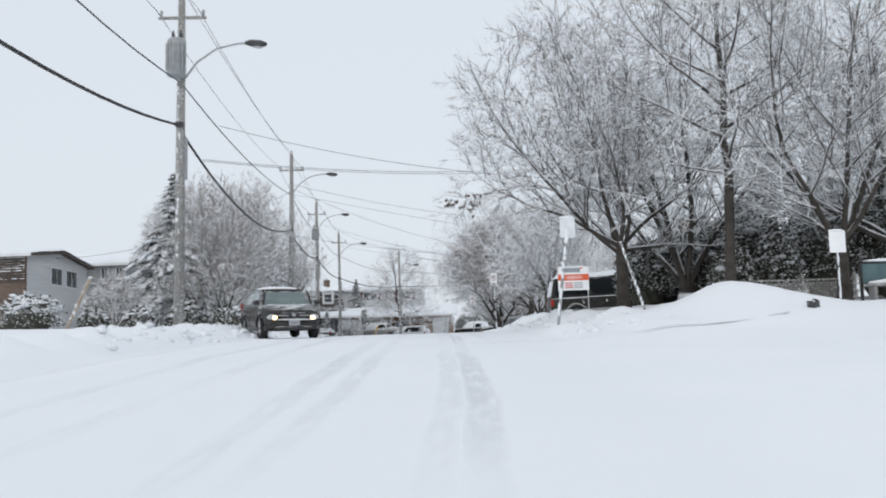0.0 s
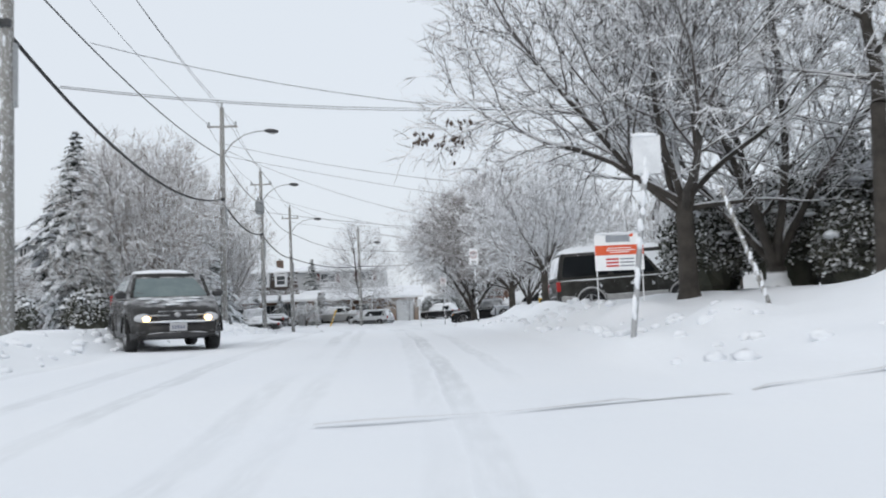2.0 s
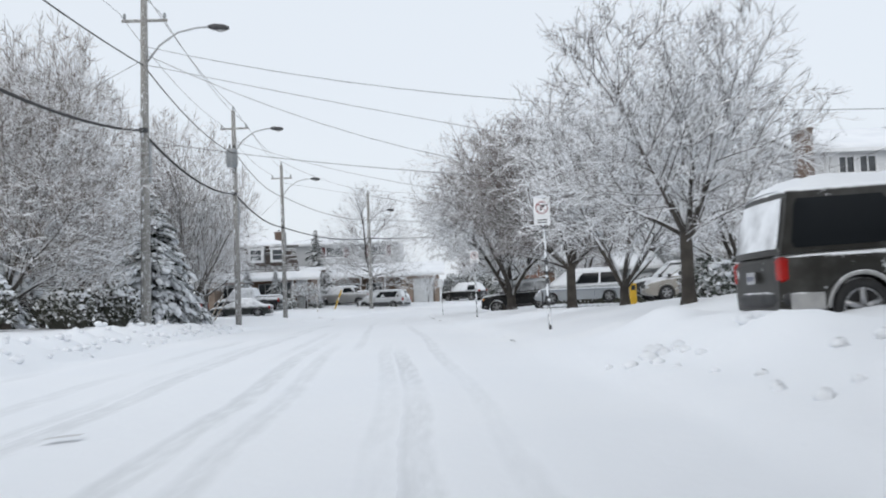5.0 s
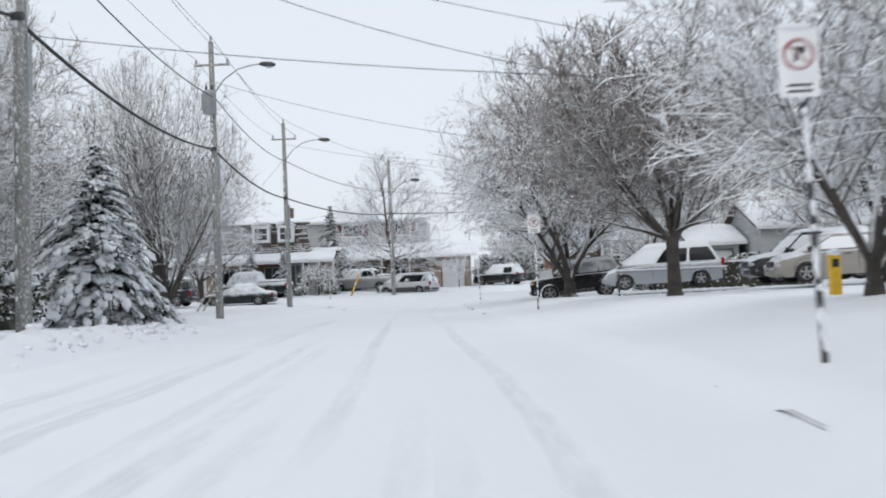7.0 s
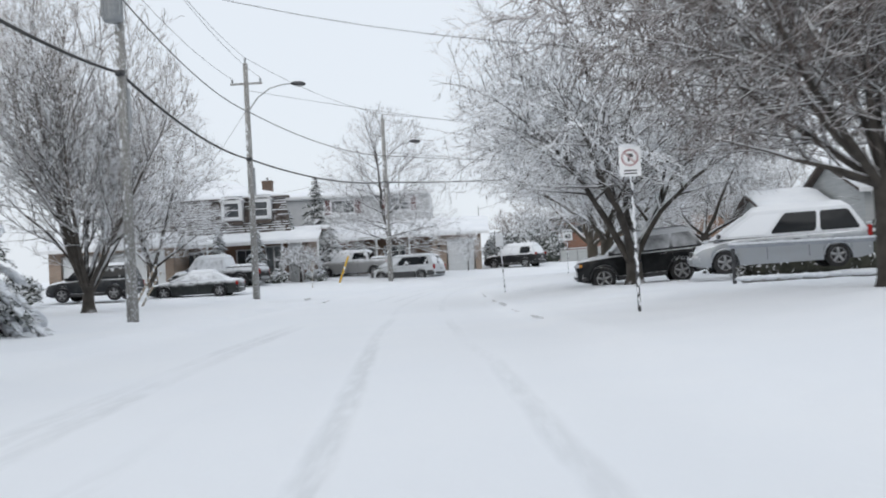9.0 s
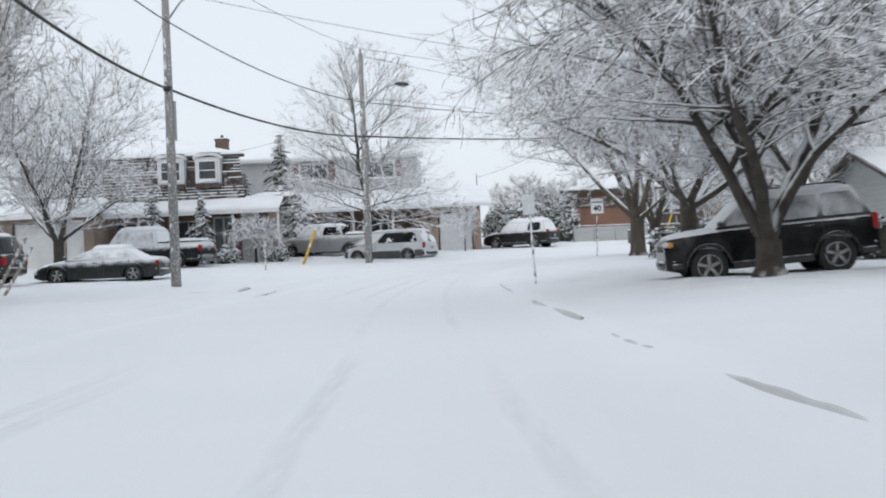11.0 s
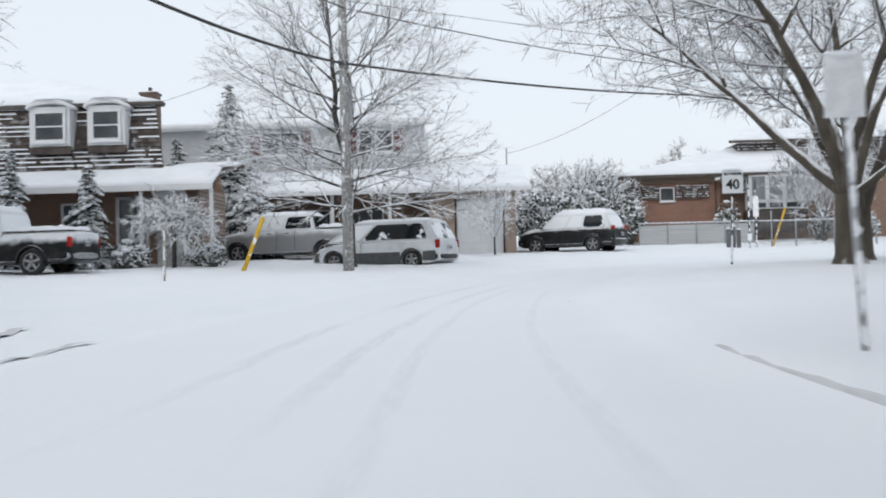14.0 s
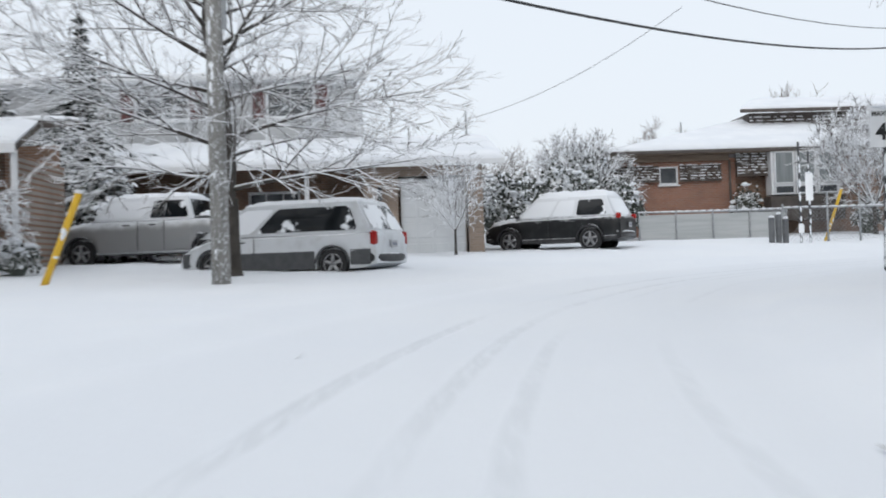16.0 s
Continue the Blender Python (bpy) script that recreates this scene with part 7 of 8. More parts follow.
for i, (x, y, w, h) in enumerate(((-14.6, 128.9, 1.7, 0.9), (-12.2, 129.6, 1.5, 0.8), (-16.9, 129.3, 1.1, 0.6), (10.3, 148.9, 1.5, 2.0), (14.6, 147.5, 1.2, 1.6), (16.4, 146.4, 1.4, 1.3))):
    shrub("shrub", "low evergreen shrub capped with snow", (x, y, on_land(x, y) - 0.05), (w, w * 0.85, h), 240 + i, 900, 0.10, M_WHITEBUSH if i != 3 else M_CEDAR)
for i, (x, y, w, h) in enumerate(((-20.2, 55.0, 3.4, 2.2), (-17.6, 56.5, 1.6, 1.3), (-14.9, 55.5, 1.5, 1.4), (-13.2, 57.0, 1.3, 1.5), (-11.6, 60.0, 1.8, 1.6), (-10.9, 64.0, 1.9, 1.3), (-14.6, 63.0, 2.4, 2.2), (-12.3, 72.5, 2.0, 1.8), (-15.2, 77.5, 1.8, 1.6), (-24.0, 57.0, 3.0, 2.6))):
    shrub("shrub", "dark garden evergreen with clumps of snow", (x, y, on_land(x, y) - 0.1), (w, w * 0.85, h), 260 + i, 1300, 0.12)
for i, (x, y, w, h) in enumerate(((-22.5, 107.5, 2.6, 1.6), (-22.0, 99.0, 3.0, 2.0), (7.0, 60.5, 1.5, 1.2), (8.6, 62.0, 2.0, 1.4))):
    shrub("shrub", "snow-matted bush of bare stems", (x, y, on_land(x, y) - 0.1), (w, w * 0.85, h), 290 + i, 1500, 0.13, M_WHITEBUSH)
# trees beyond the houses
for i, (x, y, h, s) in enumerate(((4.3, 186, 7.2, 4.4), (9.5, 190, 6.0, 4.0), (-30.5, 170, 13.0, 4.0), (16, 182, 8.8, 4.2), (24, 170, 10, 5.5))):
    bare_tree("distant bare tree beyond the houses", x, y, h, s, 300 + i, 0.2, 1.4, 1.6, 4000, 0.8, 0.018, limbs=6, gap2=0.7, gap3=0.5, group="distant trees", wood=M_TWIG_BROWN)
for i, (x, y, h, s) in enumerate(((-27, 106, 11, 5.5), (-20.5, 91, 12, 5.0), (32, 99, 10, 5), (20, 108, 10, 5.5), (16, 128, 10, 5.5), (27, 60, 11, 5.5), (21, 44, 12, 6.0))):
    bare_tree("bare tree in a back garden", x, y, h, s, 330 + i, 0.2, 1.4, 1.6, 4500, 0.75, 0.015, limbs=7, gap2=0.6, gap3=0.42, group="back garden trees", wood=M_TWIG_BROWN)


# ---------------------------------------------------------------- signs and posts
M_SIGNWHITE = surface("sign_white", (0.84, 0.85, 0.86), (0.92, 0.93, 0.94), 0.45, 4, 40, 0.0)
M_SIGNSNOWED = surface("sign_plastered_with_snow", (0.60, 0.62, 0.64), (0.80, 0.82, 0.84), 0.7, 5, 30, 0.3)
M_SIGNRED = surface("sign_red", (0.50, 0.02, 0.02), (0.62, 0.05, 0.04), 0.45, 6, 40, 0.0)
M_SIGNFROST = surface("frosted_red", (0.40, 0.16, 0.16), (0.66, 0.60, 0.61), 0.6, 9, 40, 0.0)
M_SIGNBLACK = surface("sign_black", (0.012, 0.012, 0.012), (0.03, 0.03, 0.03), 0.5, 6, 40, 0.0)
M_SIGNORANGE = surface("sign_orange_red", (0.68, 0.085, 0.02), (0.76, 0.12, 0.04), 0.45, 4, 40, 0.0)
M_SIGNGREY = surface("sign_grey", (0.24, 0.26, 0.29), (0.34, 0.36, 0.39), 0.5, 4, 40, 0.0)
M_YELLOW = surface("yellow_plastic", (0.62, 0.36, 0.015), (0.75, 0.47, 0.04), 0.5, 5, 40, 0.05)
M_STICK = surface("pale_wood", (0.30, 0.25, 0.19), (0.46, 0.40, 0.32), 0.85, 4, 40, 0.2, snow=(0.3, 0.6))


def flecks(root, a, b, r, n, seed):
    """Wind-blown snow stuck along a post."""
    rnd = random.Random(seed)
    k = Kit()
    a, b = Vector(a), Vector(b)
    for i in range(n):
        p = a.lerp(b, rnd.uniform(0.05, 0.97))
        k.blob((p.x + rnd.uniform(-r, r) * 0.4, p.y - r * 0.8, p.z), (r * rnd.uniform(0.6, 1.0), r * 0.5, rnd.uniform(0.03, 0.11)), 6, 4, 0.2, i)
    part("stuck_snow", k, M_SNOW, root, "", True, kind="stuff")


def street_sign(label, base, top, plate, circle=False, snowed=False, post=0.028, mat=None):
    bx, by, bz = base
    root = thing("road_sign", pose(bx, by, bz), label, "sign", "street signs")
    t = Vector(top) - Vector(base)
    k = Kit()
    k.tube([(0, 0, -0.15), tuple(t)], [post, post], 6)
    part("post", k, M_DARKSTEEL if not snowed else M_STEEL, root)
    flecks(root, (0, 0, 0), tuple(t * 0.92), post * 1.1, 26, int(by * 10))
    x0, x1, z0, z1 = (plate[0] - bx, plate[1] - bx, plate[2] - bz, plate[3] - bz)
    yb = t.y - 0.045
    k = Kit()
    k.slab(((x0 + x1) / 2, yb, (z0 + z1) / 2), (x1 - x0, 0.008 if not snowed else 0.02, z1 - z0), 0.004)
    pl = part("plate", k, mat or (M_SIGNSNOWED if snowed else M_SIGNWHITE), root, "white sign plate" if not snowed else "sign plate plastered with snow")
    if circle:
        k = Kit()
        cx, cz, r = (x0 + x1) / 2, z0 + (z1 - z0) * 0.62, (x1 - x0) * 0.36
        k.tube([(cx + r * math.cos(a), yb - 0.008, cz + r * math.sin(a)) for a in np.linspace(0, 2 * math.pi, 25)], [0.018] * 25, 5)
        k.tube([(cx - r * 0.7, yb - 0.008, cz + r * 0.7), (cx + r * 0.7, yb - 0.008, cz - r * 0.7)], [0.016] * 2, 5)
        part("prohibition_ring", k, M_SIGNFROST, pl, "red ring with a slash")
        k = Kit()
        k.slab((cx - 0.02, yb - 0.006, cz), (0.03, 0.006, r * 1.0), 0.002)
        k.slab((cx + 0.02, yb - 0.006, cz + r * 0.28), (0.07, 0.006, r * 0.45), 0.002)
        part("symbol", k, M_SIGNBLACK, pl)
        k = Kit()
        for j in range(2):
            k.slab((cx, yb - 0.006, z0 + 0.05 + 0.05 * j), ((x1 - x0) * 0.6, 0.004, 0.02), 0.001)
        part("text_bars", k, M_SIGNBLACK, pl)
    k = Kit()
    k.blob(((x0 + x1) / 2, yb, z1 + 0.01), ((x1 - x0) * 0.5, 0.03, 0.03), 10, 4, 0.2, 2)
    part("sign_snow", k, M_SNOW, root, "", True)
    return root, pl, yb, (x0, x1, z0, z1)


def lettering(text, size, at, parent, mat, name):
    cu = bpy.data.curves.new(name, 'FONT')
    cu.body, cu.size, cu.align_x, cu.align_y, cu.extrude = text, size, 'CENTER', 'CENTER', 0.002
    cu.offset = size * 0.028
    tmp = bpy.data.objects.new(name, cu)
    scene.collection.objects.link(tmp)
    bpy.context.view_layer.update()
    me = bpy.data.meshes.new_from_object(tmp.evaluated_get(bpy.context.evaluated_depsgraph_get()))
    bpy.data.objects.remove(tmp)
    me.name = name
    me.materials.clear()
    me.materials.append(mat)
    ob = new(name, me)
    ob.parent = parent
    ob.matrix_basis = Matrix.Translation(at) @ pose(0, 0, 0, 90, 0, 0)
    return ob


street_sign("leaning road sign plastered with snow on the bank", (3.08, 28.0, on_land(3.08, 28.0) - 0.02), (3.42, 28.1, 3.1), (3.22, 3.56, 2.66, 3.12), snowed=True, post=0.034)
street_sign("no-parking sign with a red ring beside the kerb", (2.39, 55.0, on_land(2.39, 55.0) - 0.02), (2.33, 55.05, 3.98), (2.15, 2.48, 3.44, 4.01), circle=True, post=0.03)
street_sign("no-parking sign on a thin steel post", (1.36, 78.4, on_land(1.36, 78.4) - 0.02), (1.34, 78.4, 4.2), (1.15, 1.52, 3.74, 4.26), circle=True)
street_sign("road sign seen from behind, frosted with snow", (-0.38, 102.5, on_land(-0.38, 102.5) - 0.02), (-0.49, 102.5, 3.78), (-0.66, -0.34, 3.33, 3.82), snowed=True, post=0.03)
S40, pl, yb, (a, b, c, d) = street_sign("white speed limit sign reading maximum 40", (3.86, 123.2, on_land(3.86, 123.2) - 0.02), (3.94, 123.2, 4.6), (3.66, 4.23, 4.03, 4.66))
lettering("40", 0.36, ((a + b) / 2, yb - 0.007, c + 0.235), pl, M_SIGNBLACK, "numerals")
lettering("MAXIMUM", 0.105, ((a + b) / 2, yb - 0.007, d - 0.10), pl, M_SIGNBLACK, "wording")
street_sign("small white notice on a post among the cedars", (10.26, 30.8, on_land(10.26, 30.8) - 0.05), (10.26, 30.8, 2.9), (10.06, 10.46, 2.38, 2.92))
for bx, top, plate in ((8.75, 5.85, (8.66, 8.84, 3.0, 3.25)), (9.05, 5.55, (8.92, 9.16, 4.0, 4.85))):
    street_sign("tall thin post with a narrow notice by the fence", (bx, 139.3, on_land(bx, 139.3) - 0.05), (bx, 139.3, top), plate, post=0.035)


def estate_sign():
    x, y = 4.07, 34.1
    z = on_land(x, y)
    root = thing("estate_sign", pose(x, y, z - 0.05), "white lawn sign with orange band on two posts", "sign")
    z0, z1 = 1.85 - z + 0.05, 2.49 - z + 0.05
    k = Kit()
    k.slab((0, 0, (z0 + z1) / 2), (0.86, 0.03, z1 - z0), 0.005)
    board = part("board", k, M_SIGNWHITE, root, "white sign board")
    for sx in (-0.40, 0.40):
        part("post", Kit().slab((sx, 0.04, z1 / 2 + 0.02), (0.020, 0.020, z1 + 0.05), 0.004), M_WPAINT, root)
    part("band", Kit().box((0, -0.019, z0 + 0.36), (0.85, 0.006, 0.17)), M_SIGNORANGE, board, "orange-red band")
    k = Kit()
    for w, dz, dx in ((0.42, 0.395, 0.0), (0.50, 0.355, 0.02), (0.34, 0.32, 0.0)):
        k.box((dx, -0.024, z0 + dz), (w, 0.004, 0.014))
    part("band_text_bars", k, M_SIGNWHITE, board)
    k = Kit()
    k.box((-0.02, -0.019, z0 + 0.56), (0.42, 0.006, 0.12))
    k.box((-0.02, -0.019, z0 + 0.665), (0.36, 0.006, 0.03))
    part("emblem", k, M_SIGNGREY, board, "grey block emblem")
    part("emblem_spot", Kit().blob((0.22, -0.02, z0 + 0.62), (0.035, 0.006, 0.035), 10, 6), M_SIGNORANGE, board)
    k = Kit()
    for j in range(3):
        k.box((0.13, -0.019, z0 + 0.08 + 0.06 * j), (0.24, 0.006, 0.025))
    part("text_bars", k, M_SIGNGREY, board)
    k = Kit()
    for j in range(3):
        k.box((-0.13, -0.019, z0 + 0.08 + 0.06 * j), (0.22, 0.006, 0.03))
    part("red_text_bars", k, M_SIGNRED, board)
    k = Kit()
    k.blob((0, 0.0, z1 + 0.01), (0.44, 0.04, 0.035), 12, 4, 0.15, 6)
    part("sign_snow", k, M_SNOW, root, "", True)


estate_sign()


def post(name, label, a, b, r, mat, cap=True, n=10, fleck=10, category="post", tag=""):
    root = thing(name, pose(*a), label, category, tag)
    d = Vector(b) - Vector(a)
    k = Kit()
    k.tube([tuple(d * -0.05), tuple(d * 0.97), tuple(d)], [r, r, r * 0.8], n)
    part("shaft", k, mat, root, "", True)
    if fleck:
        flecks(root, (0, 0, 0), tuple(d), r * 0.9, fleck, int(a[1] * 10 + a[0]))
    if cap:
        part("cap_snow", Kit().blob(tuple(d + Vector((0, 0, 0.01))), (r * 1.2, r * 1.2, r * 0.7), 8, 4, 0.2, 3), M_SNOW, root, "", True)
    return root


post("guy_guard", "leaning pole flecked with snow beside the tree", (5.33, 29.9, on_land(5.33, 29.9)), (4.88, 30.3, 2.75), 0.032, M_POLE, fleck=18, tag="guy guards")
post("guy_guard", "bright yellow leaning guy-wire guard on the lawn", (-10.18, 126.0, on_land(-10.18, 126.0)), (-9.55, 126.1, 3.92), 0.065, M_YELLOW, fleck=4, tag="guy guards")
post("guy_guard", "yellow leaning guy-wire guard behind the fence", (10.3, 141.2, on_land(10.3, 141.2)), (10.9, 141.2, 4.45), 0.05, M_YELLOW, fleck=4, tag="guy guards")
post("guy_guard", "pale leaning guy-wire guard in the garden", (-12.5, 40.0, on_land(-12.5, 40.0)), (-11.75, 40.2, 3.15), 0.06, M_STICK, fleck=4, tag="guy guards")
post("marker_stake", "thin stake flecked with snow on the verge", (-10.95, 120.2, on_land(-10.95, 120.2)), (-10.93, 120.2, 3.5), 0.028, M_STICK, fleck=16)
post("wooden_prop", "pale wooden pole leaning over the drive", (-16.6, 106.2, on_land(-16.6, 106.2)), (-15.65, 106.4, 3.45), 0.05, M_STICK, tag="leaning poles")
post("wooden_prop", "pale wooden pole leaning beside another", (-16.2, 106.0, on_land(-16.2, 106.0)), (-15.35, 106.1, 3.15), 0.05, M_STICK, tag="leaning poles")


def hydrant_marker():
    x, y = 5.75, 64.8
    z = on_land(x, y) - 0.05
    root = thing("hydrant_marker", pose(x, y, z), "yellow utility marker post capped with snow", "marker post")
    k = Kit()
    k.slab((0, 0, 0.38), (0.20, 0.14, 0.80), 0.03)
    part("shaft", k, M_YELLOW, root)
    part("label_plate", Kit().slab((0, -0.074, 0.62), (0.12, 0.008, 0.14), 0.002), M_SIGNBLACK, root)
    part("cap_snow", Kit().blob((0, 0, 0.80), (0.13, 0.10, 0.07), 9, 5, 0.15, 2), M_SNOW, root, "", True)


hydrant_marker()


# ---------------------------------------------------------------- fences
def panel_fence():
    root = thing("garden_fence", pose(0, 0, 0), "grey snow-dusted fence with steel posts", "fence")
    for i in range(5):
        x = 5.2 + i * 1.4
        k = Kit()
        k.cyl((x, 146.0, on_land(x, 146.0) - 0.1), (x, 146.0, 4.12), 0.035, 8)
        part("fence_post", k, M_STEEL, root, "", True)
        if i < 4:
            part("fence_panel", Kit().slab((x + 0.7, 146.03, 3.38), (1.34, 0.03, 1.15), 0.01), M_GREYSIDE, root)
    k = Kit()
    k.tube([(5.2, 146.0, 4.05), (10.85, 146.0, 4.0)], [0.03, 0.03], 8)
    part("top_rail", k, M_STEEL, root, "", True)
    k = Kit()
    for i in range(20):
        k.blob((5.3 + i * 0.29, 146.0, 4.07), (0.17, 0.04, 0.03), 7, 4, 0.2, i)
    part("rail_snow", k, M_SNOW, root, "", True, kind="stuff")


def chain_fence():
    root = thing("chain_link_fence", pose(0, 0, 0), "chain-link fence with steel posts and snow on its rail", "fence")
    for x, h in ((8.45, 3.95), (9.9, 4.3), (10.95, 4.3), (12.6, 4.0), (14.4, 4.0)):
        k = Kit()
        k.cyl((x, 140.0, on_land(x, 140.0) - 0.1), (x, 140.0, h), 0.035, 8)
        part("fence_post", k, M_STEEL, root, "", True)
    k = Kit()
    k.tube([(8.45, 140.0, 3.82), (14.4, 140.0, 3.78)], [0.028, 0.028], 8)
    part("top_rail", k, M_STEEL, root, "", True)
    k = Kit()
    for i in range(44):
        x = 8.5 + i * 0.134
        for s in (-1, 1):
            x2 = x + s * 1.05
            if 8.45 <= x2 <= 14.4:
                k.tube([(x, 140.0, 2.75), (x2, 140.0, 3.8)], [0.005, 0.005], 3, False)
    me = part("wire_mesh", k, M_STEEL, root)
    me["kind"] = "stuff"
    k = Kit()
    for i in range(20):
        k.blob((8.6 + i * 0.3, 140.0, 3.84), (0.17, 0.035, 0.028), 7, 4, 0.2, i)
    part("rail_snow", k, M_SNOW, root, "", True, kind="stuff")


panel_fence()
chain_fence()


def pedestal():
    z = on_land(8.15, 139.6)
    root = thing("utility_pedestal", pose(8.15, 139.6, z - 0.03), "grey-green utility pedestals in the snow", "utility box")
    for i, (dx, h) in enumerate(((-0.22, 0.85), (0.0, 0.95), (0.22, 0.8))):
        part("cabinet", Kit().slab((dx, 0, h / 2), (0.16, 0.18, h), 0.03), M_GREYTRIM, root)
        part("cap_snow", Kit().blob((dx, 0, h), (0.09, 0.1, 0.05), 8, 4, 0.2, i), M_SNOW, root, "", True)


pedestal()


def rail_barrier():
    root = thing("rail_barrier", pose(0, 0, 0), "low steel rail on posts with snow on top", "railing")
    y = 86.0
    for x in (4.8, 8.7):
        part("rail_post", Kit().slab((x, y, on_land(x, y) + 0.40), (0.08, 0.08, 1.1), 0.01), M_DARKSTEEL, root)
    z = on_land(6.0, y)
    part("rail", Kit().slab((6.75, y - 0.05, z + 0.88), (4.1, 0.06, 0.09), 0.015), M_SIGNGREY, root)
    k = Kit()
    for i in range(18):
        k.blob((4.85 + i * 0.225, y - 0.05, z + 0.94), (0.18, 0.05, 0.035), 7, 4, 0.2, i)
    part("rail_snow", k, M_SNOW, root, "", True, kind="stuff")
    k = Kit()
    k.slab((7.2, y - 0.3, z + 0.06), (4.6, 0.18, 0.12), 0.03)
    part("timber_edging", k, M_POLE, root, "timber edging under snow")
    k = Kit()
    for i in range(16):
        k.blob((5.0 + i * 0.29, y - 0.32, z + 0.10), (0.24, 0.17, 0.07), 7, 4, 0.2, i)
    part("edging_snow", k, M_SNOW, root, "", True, kind="stuff")


rail_barrier()


def lattice_fence():
    root = thing("lattice_fence", pose(9.3, 33.6, on_land(9.3, 33.6) - 0.05), "weathered wooden lattice fence half buried in snow", "fence")
    k = Kit()
    for i in range(26):
        for s in (-1, 1):
            x = -0.2 + i * 0.09
            k.box((0, 0, 0), (0.022, 0.012, 0.78), Matrix.Translation((x, s * 0.008, 0.36)) @ Matrix.Rotation(s * 0.78, 4, 'Y'))
    ob = part("slats", k, M_POLE, root)
    ob["kind"] = "stuff"
    for x in (-0.45, 0.95, 2.35):
        part("fence_post", Kit().slab((x, 0.02, 0.42), (0.09, 0.09, 0.9), 0.01), M_POLE, root)
    part("top_rail", Kit().slab((0.95, 0, 0.70), (2.9, 0.05, 0.05), 0.01), M_POLE, root)


lattice_fence()


def advert_bench():
    z = on_land(11.7, 31.0)
    root = thing("bench", pose(11.75, 31.0, z - 0.05), "dark bench with a teal back panel in the snow", "bench")
    part("back_panel", Kit().slab((0, 0, 0.72), (1.7, 0.05, 0.50), 0.01), surface("teal_panel", (0.05, 0.10, 0.11), (0.10, 0.17, 0.18), 0.4, 3, 30, 0.0), root, "teal back panel")
    k = Kit()
    for zz in (0.99, 0.45):
        k.slab((0, 0, zz), (1.82, 0.08, 0.06), 0.01)
    for x in (-0.88, 0.88):
        k.slab((x, 0, 0.5), (0.07, 0.08, 1.05), 0.01)
    part("back_frame", k, M_SIGNBLACK, root)
    part("seat", Kit().slab((0, -0.28, 0.42), (1.75, 0.45, 0.07), 0.02), M_POLE, root)
    for x in (-0.7, 0.7):
        part("leg", Kit().slab((x, -0.26, 0.2), (0.08, 0.4, 0.42), 0.02), M_KERB, root)
    part("bench_snow", Kit().blob((0, -0.28, 0.47), (0.85, 0.22, 0.10), 12, 5, 0.1, 8), M_SNOW, root, "", True)
    part("back_snow", Kit().blob((0, 0, 1.04), (0.88, 0.06, 0.05), 12, 5, 0.1, 9), M_SNOW, root, "", True)


advert_bench()


# lines of gutter and drive edges that show through the snow
def slush_line(pts, wide, lift, seed, label):
    rows = []
    line = polyline(pts, 0.2)
    for i, (x, y) in enumerate(line):
        steep = abs(line[-1][1] - line[0][1]) > abs(line[-1][0] - line[0][0])
        w = wide * (0.55 + 0.45 * math.sin(i * 0.7 + seed) * math.sin(i * 0.23))
        u, w = (w * 1.2, 0.0) if steep else (0.0, w)
        h = lift + 0.010 * math.sin(i * 0.55 + seed) - (0.03 if math.sin(i * 0.31 + seed) < -0.75 else 0)
        rows.append([(x - u, y - w, on_land(x - u, y - w) + h), (x + u, y + w, on_land(x + u, y + w) + h)])
    tagged(part("gutter_line", Kit().sheet(rows), M_SLUSH_SHADE, None), label, "gutter", kind="structure")


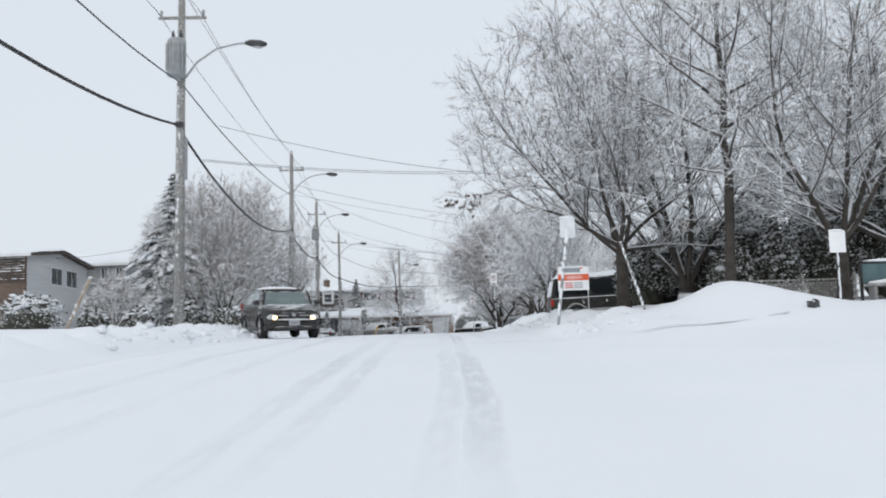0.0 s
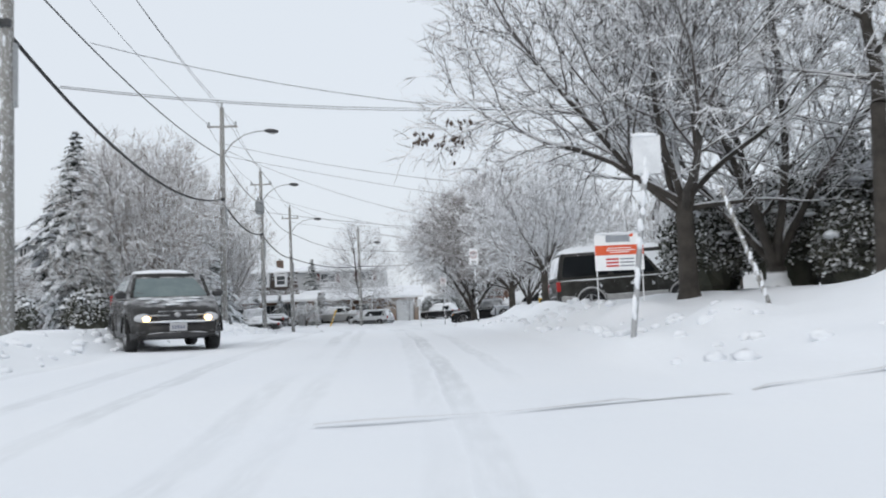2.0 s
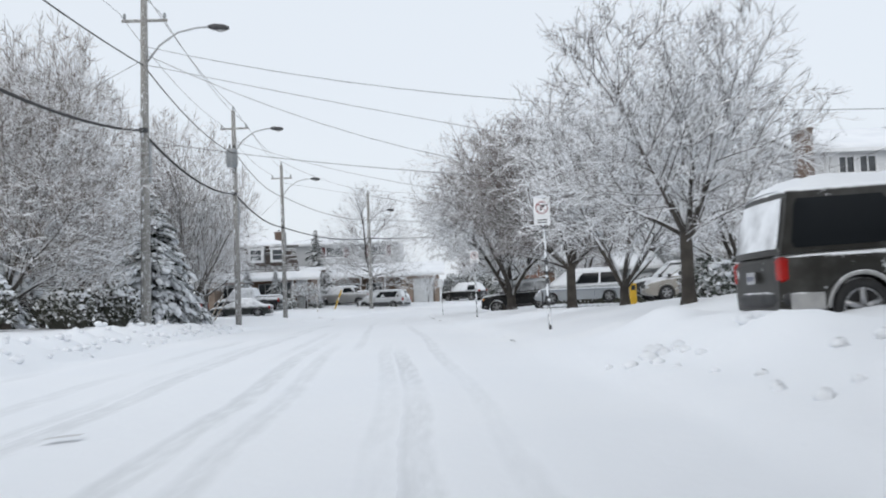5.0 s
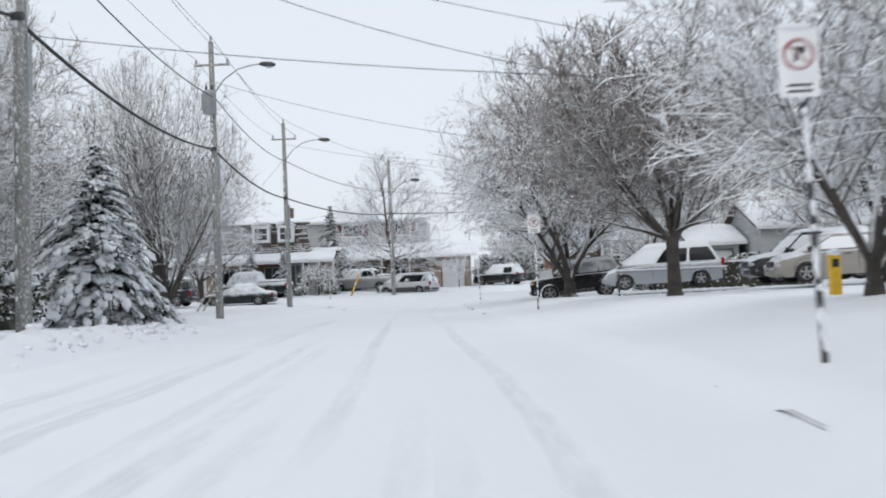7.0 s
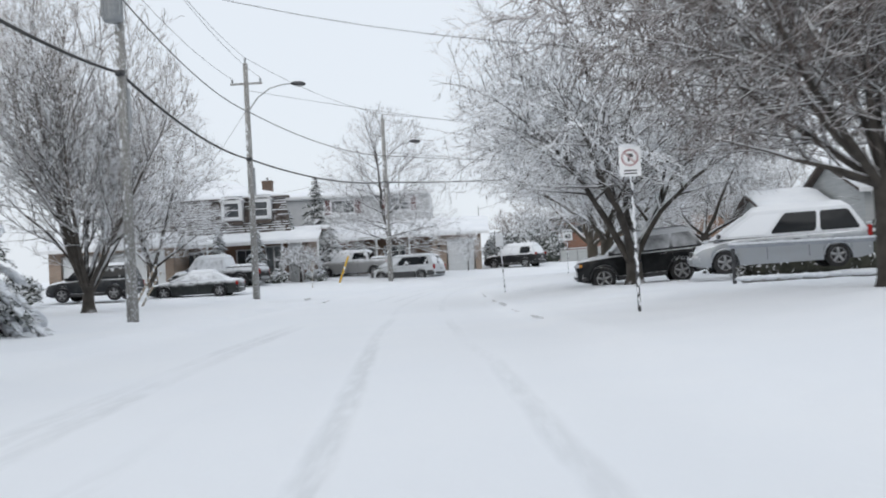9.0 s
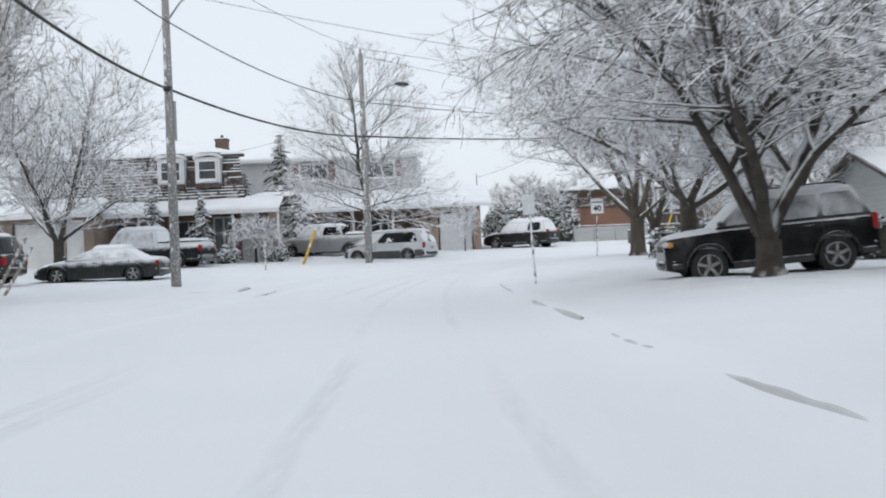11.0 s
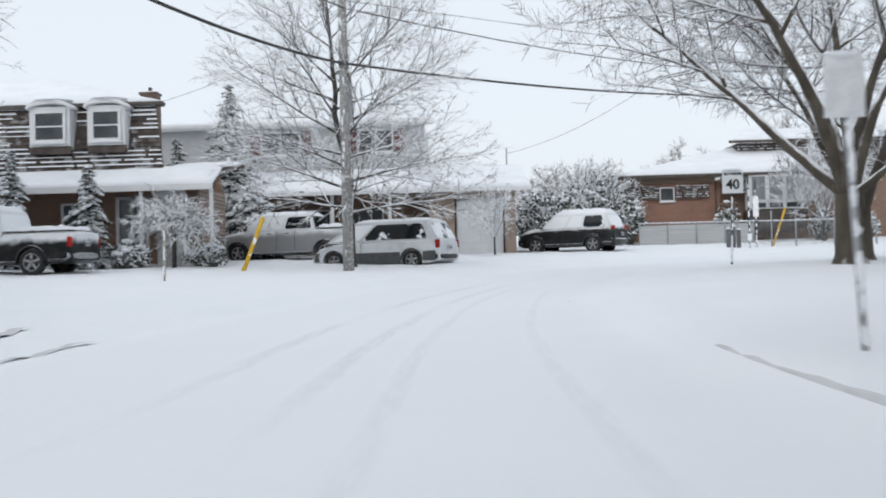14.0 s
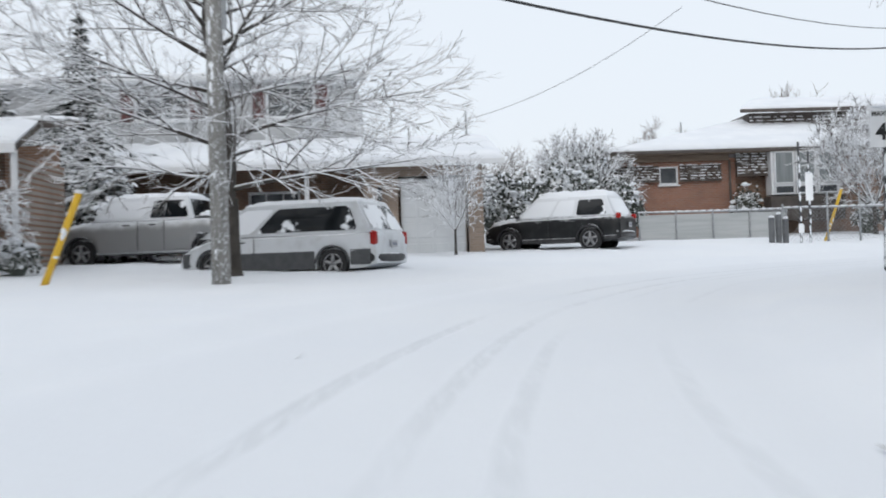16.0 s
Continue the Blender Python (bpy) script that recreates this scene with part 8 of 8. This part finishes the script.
slush_line([(-0.2, 22.5), (0.9, 22.65), (2.1, 23.15), (3.1, 23.45), (4.3, 23.75), (5.6, 23.95), (7.2, 24.2)], 0.055, 0.026, 0.0, "grey line of gutter edge showing through the snow")
slush_line([(-10.6, 104.9), (-9.7, 104.84), (-9.25, 104.83)], 0.12, 0.032, 1.0, "grey edge of a drive breaking through the snow")
slush_line([(-8.95, 104.5), (-8.75, 104.75), (-8.9, 105.9), (-9.12, 107.6)], 0.15, 0.034, 1.5, "dark edge of a drive breaking through the snow")
slush_line([(-8.2, 103.5), (-8.05, 104.5), (-8.05, 105.65), (-7.8, 106.5)], 0.09, 0.034, 2.0, "grey edge of a drive breaking through the snow")
slush_line([(-0.3, 101.75), (0.3, 101.85), (0.95, 101.75)], 0.05, 0.05, 3.0, "grey edge of a drive breaking through the snow")
slush_line([(-5.9, 114.95), (-5.5, 115.1), (-5.15, 115.2)], 0.10, 0.03, 4.0, "dark patch of wet road through the snow")
slush_line([(-4.85, 115.15), (-4.6, 115.25), (-4.4, 115.3)], 0.06, 0.03, 5.0, "dark patch of wet road through the snow")
slush_line([(-1.95, 111.05), (-1.87, 111.08), (-1.75, 111.05)], 0.12, 0.025, 6.0, "dark patch of wet road through the snow")
# shading along the right kerb edge, laid on as a grey strip
slush_line([(1.41, 54.75), (1.49, 53.2), (1.515, 52.0)], 0.035, 0.03, 9.0, "kerb edge shading drawn as a grey line on the snow")
slush_line([(-2.55, 40.6), (-2.3, 40.8), (-2.05, 40.95)], 0.10, 0.03, 7.0, "dark patch of wet road through the snow")

def half_buried_stone():
    z = on_land(7.67, 24.84)
    root = thing("stone", pose(7.67, 24.84, z), "dark stone half buried in the snow bank", "stone")
    part("rock", Kit().blob((0, 0, 0.05), (0.13, 0.10, 0.10), 9, 6, 0.25, 4), M_DARKSTEEL, root, "", True)
    part("snow_cap", Kit().blob((-0.04, 0, 0.12), (0.09, 0.08, 0.04), 8, 5, 0.25, 5), M_SNOW, root, "", True)


half_buried_stone()


# clods of ploughed snow along the edges
def clods():
    rnd = random.Random(77)
    k = Kit()
    for i in range(380):
        if i % 19 < 14:
            y = rnd.uniform(22, 74)
            x = float(line_x(np.array(y))) - 5.35 - abs(rnd.gauss(0.5, 0.6))
        else:
            y = rnd.uniform(25, 46)
            x = float(line_x(np.array(y))) + 2.35 + abs(rnd.gauss(0.9, 0.7))
        r = rnd.uniform(0.03, 0.09)
        k.blob((x, y, on_land(x, y) + r * 0.25), (r * 1.3, r, r * 0.8), 7, 5, 0.25, rnd.randint(0, 9999))
    ob = part("snow_clods", k, M_SNOW, None, "", True)
    tagged(ob, "clods of ploughed snow along the road edges", "snow", kind="stuff")


clods()
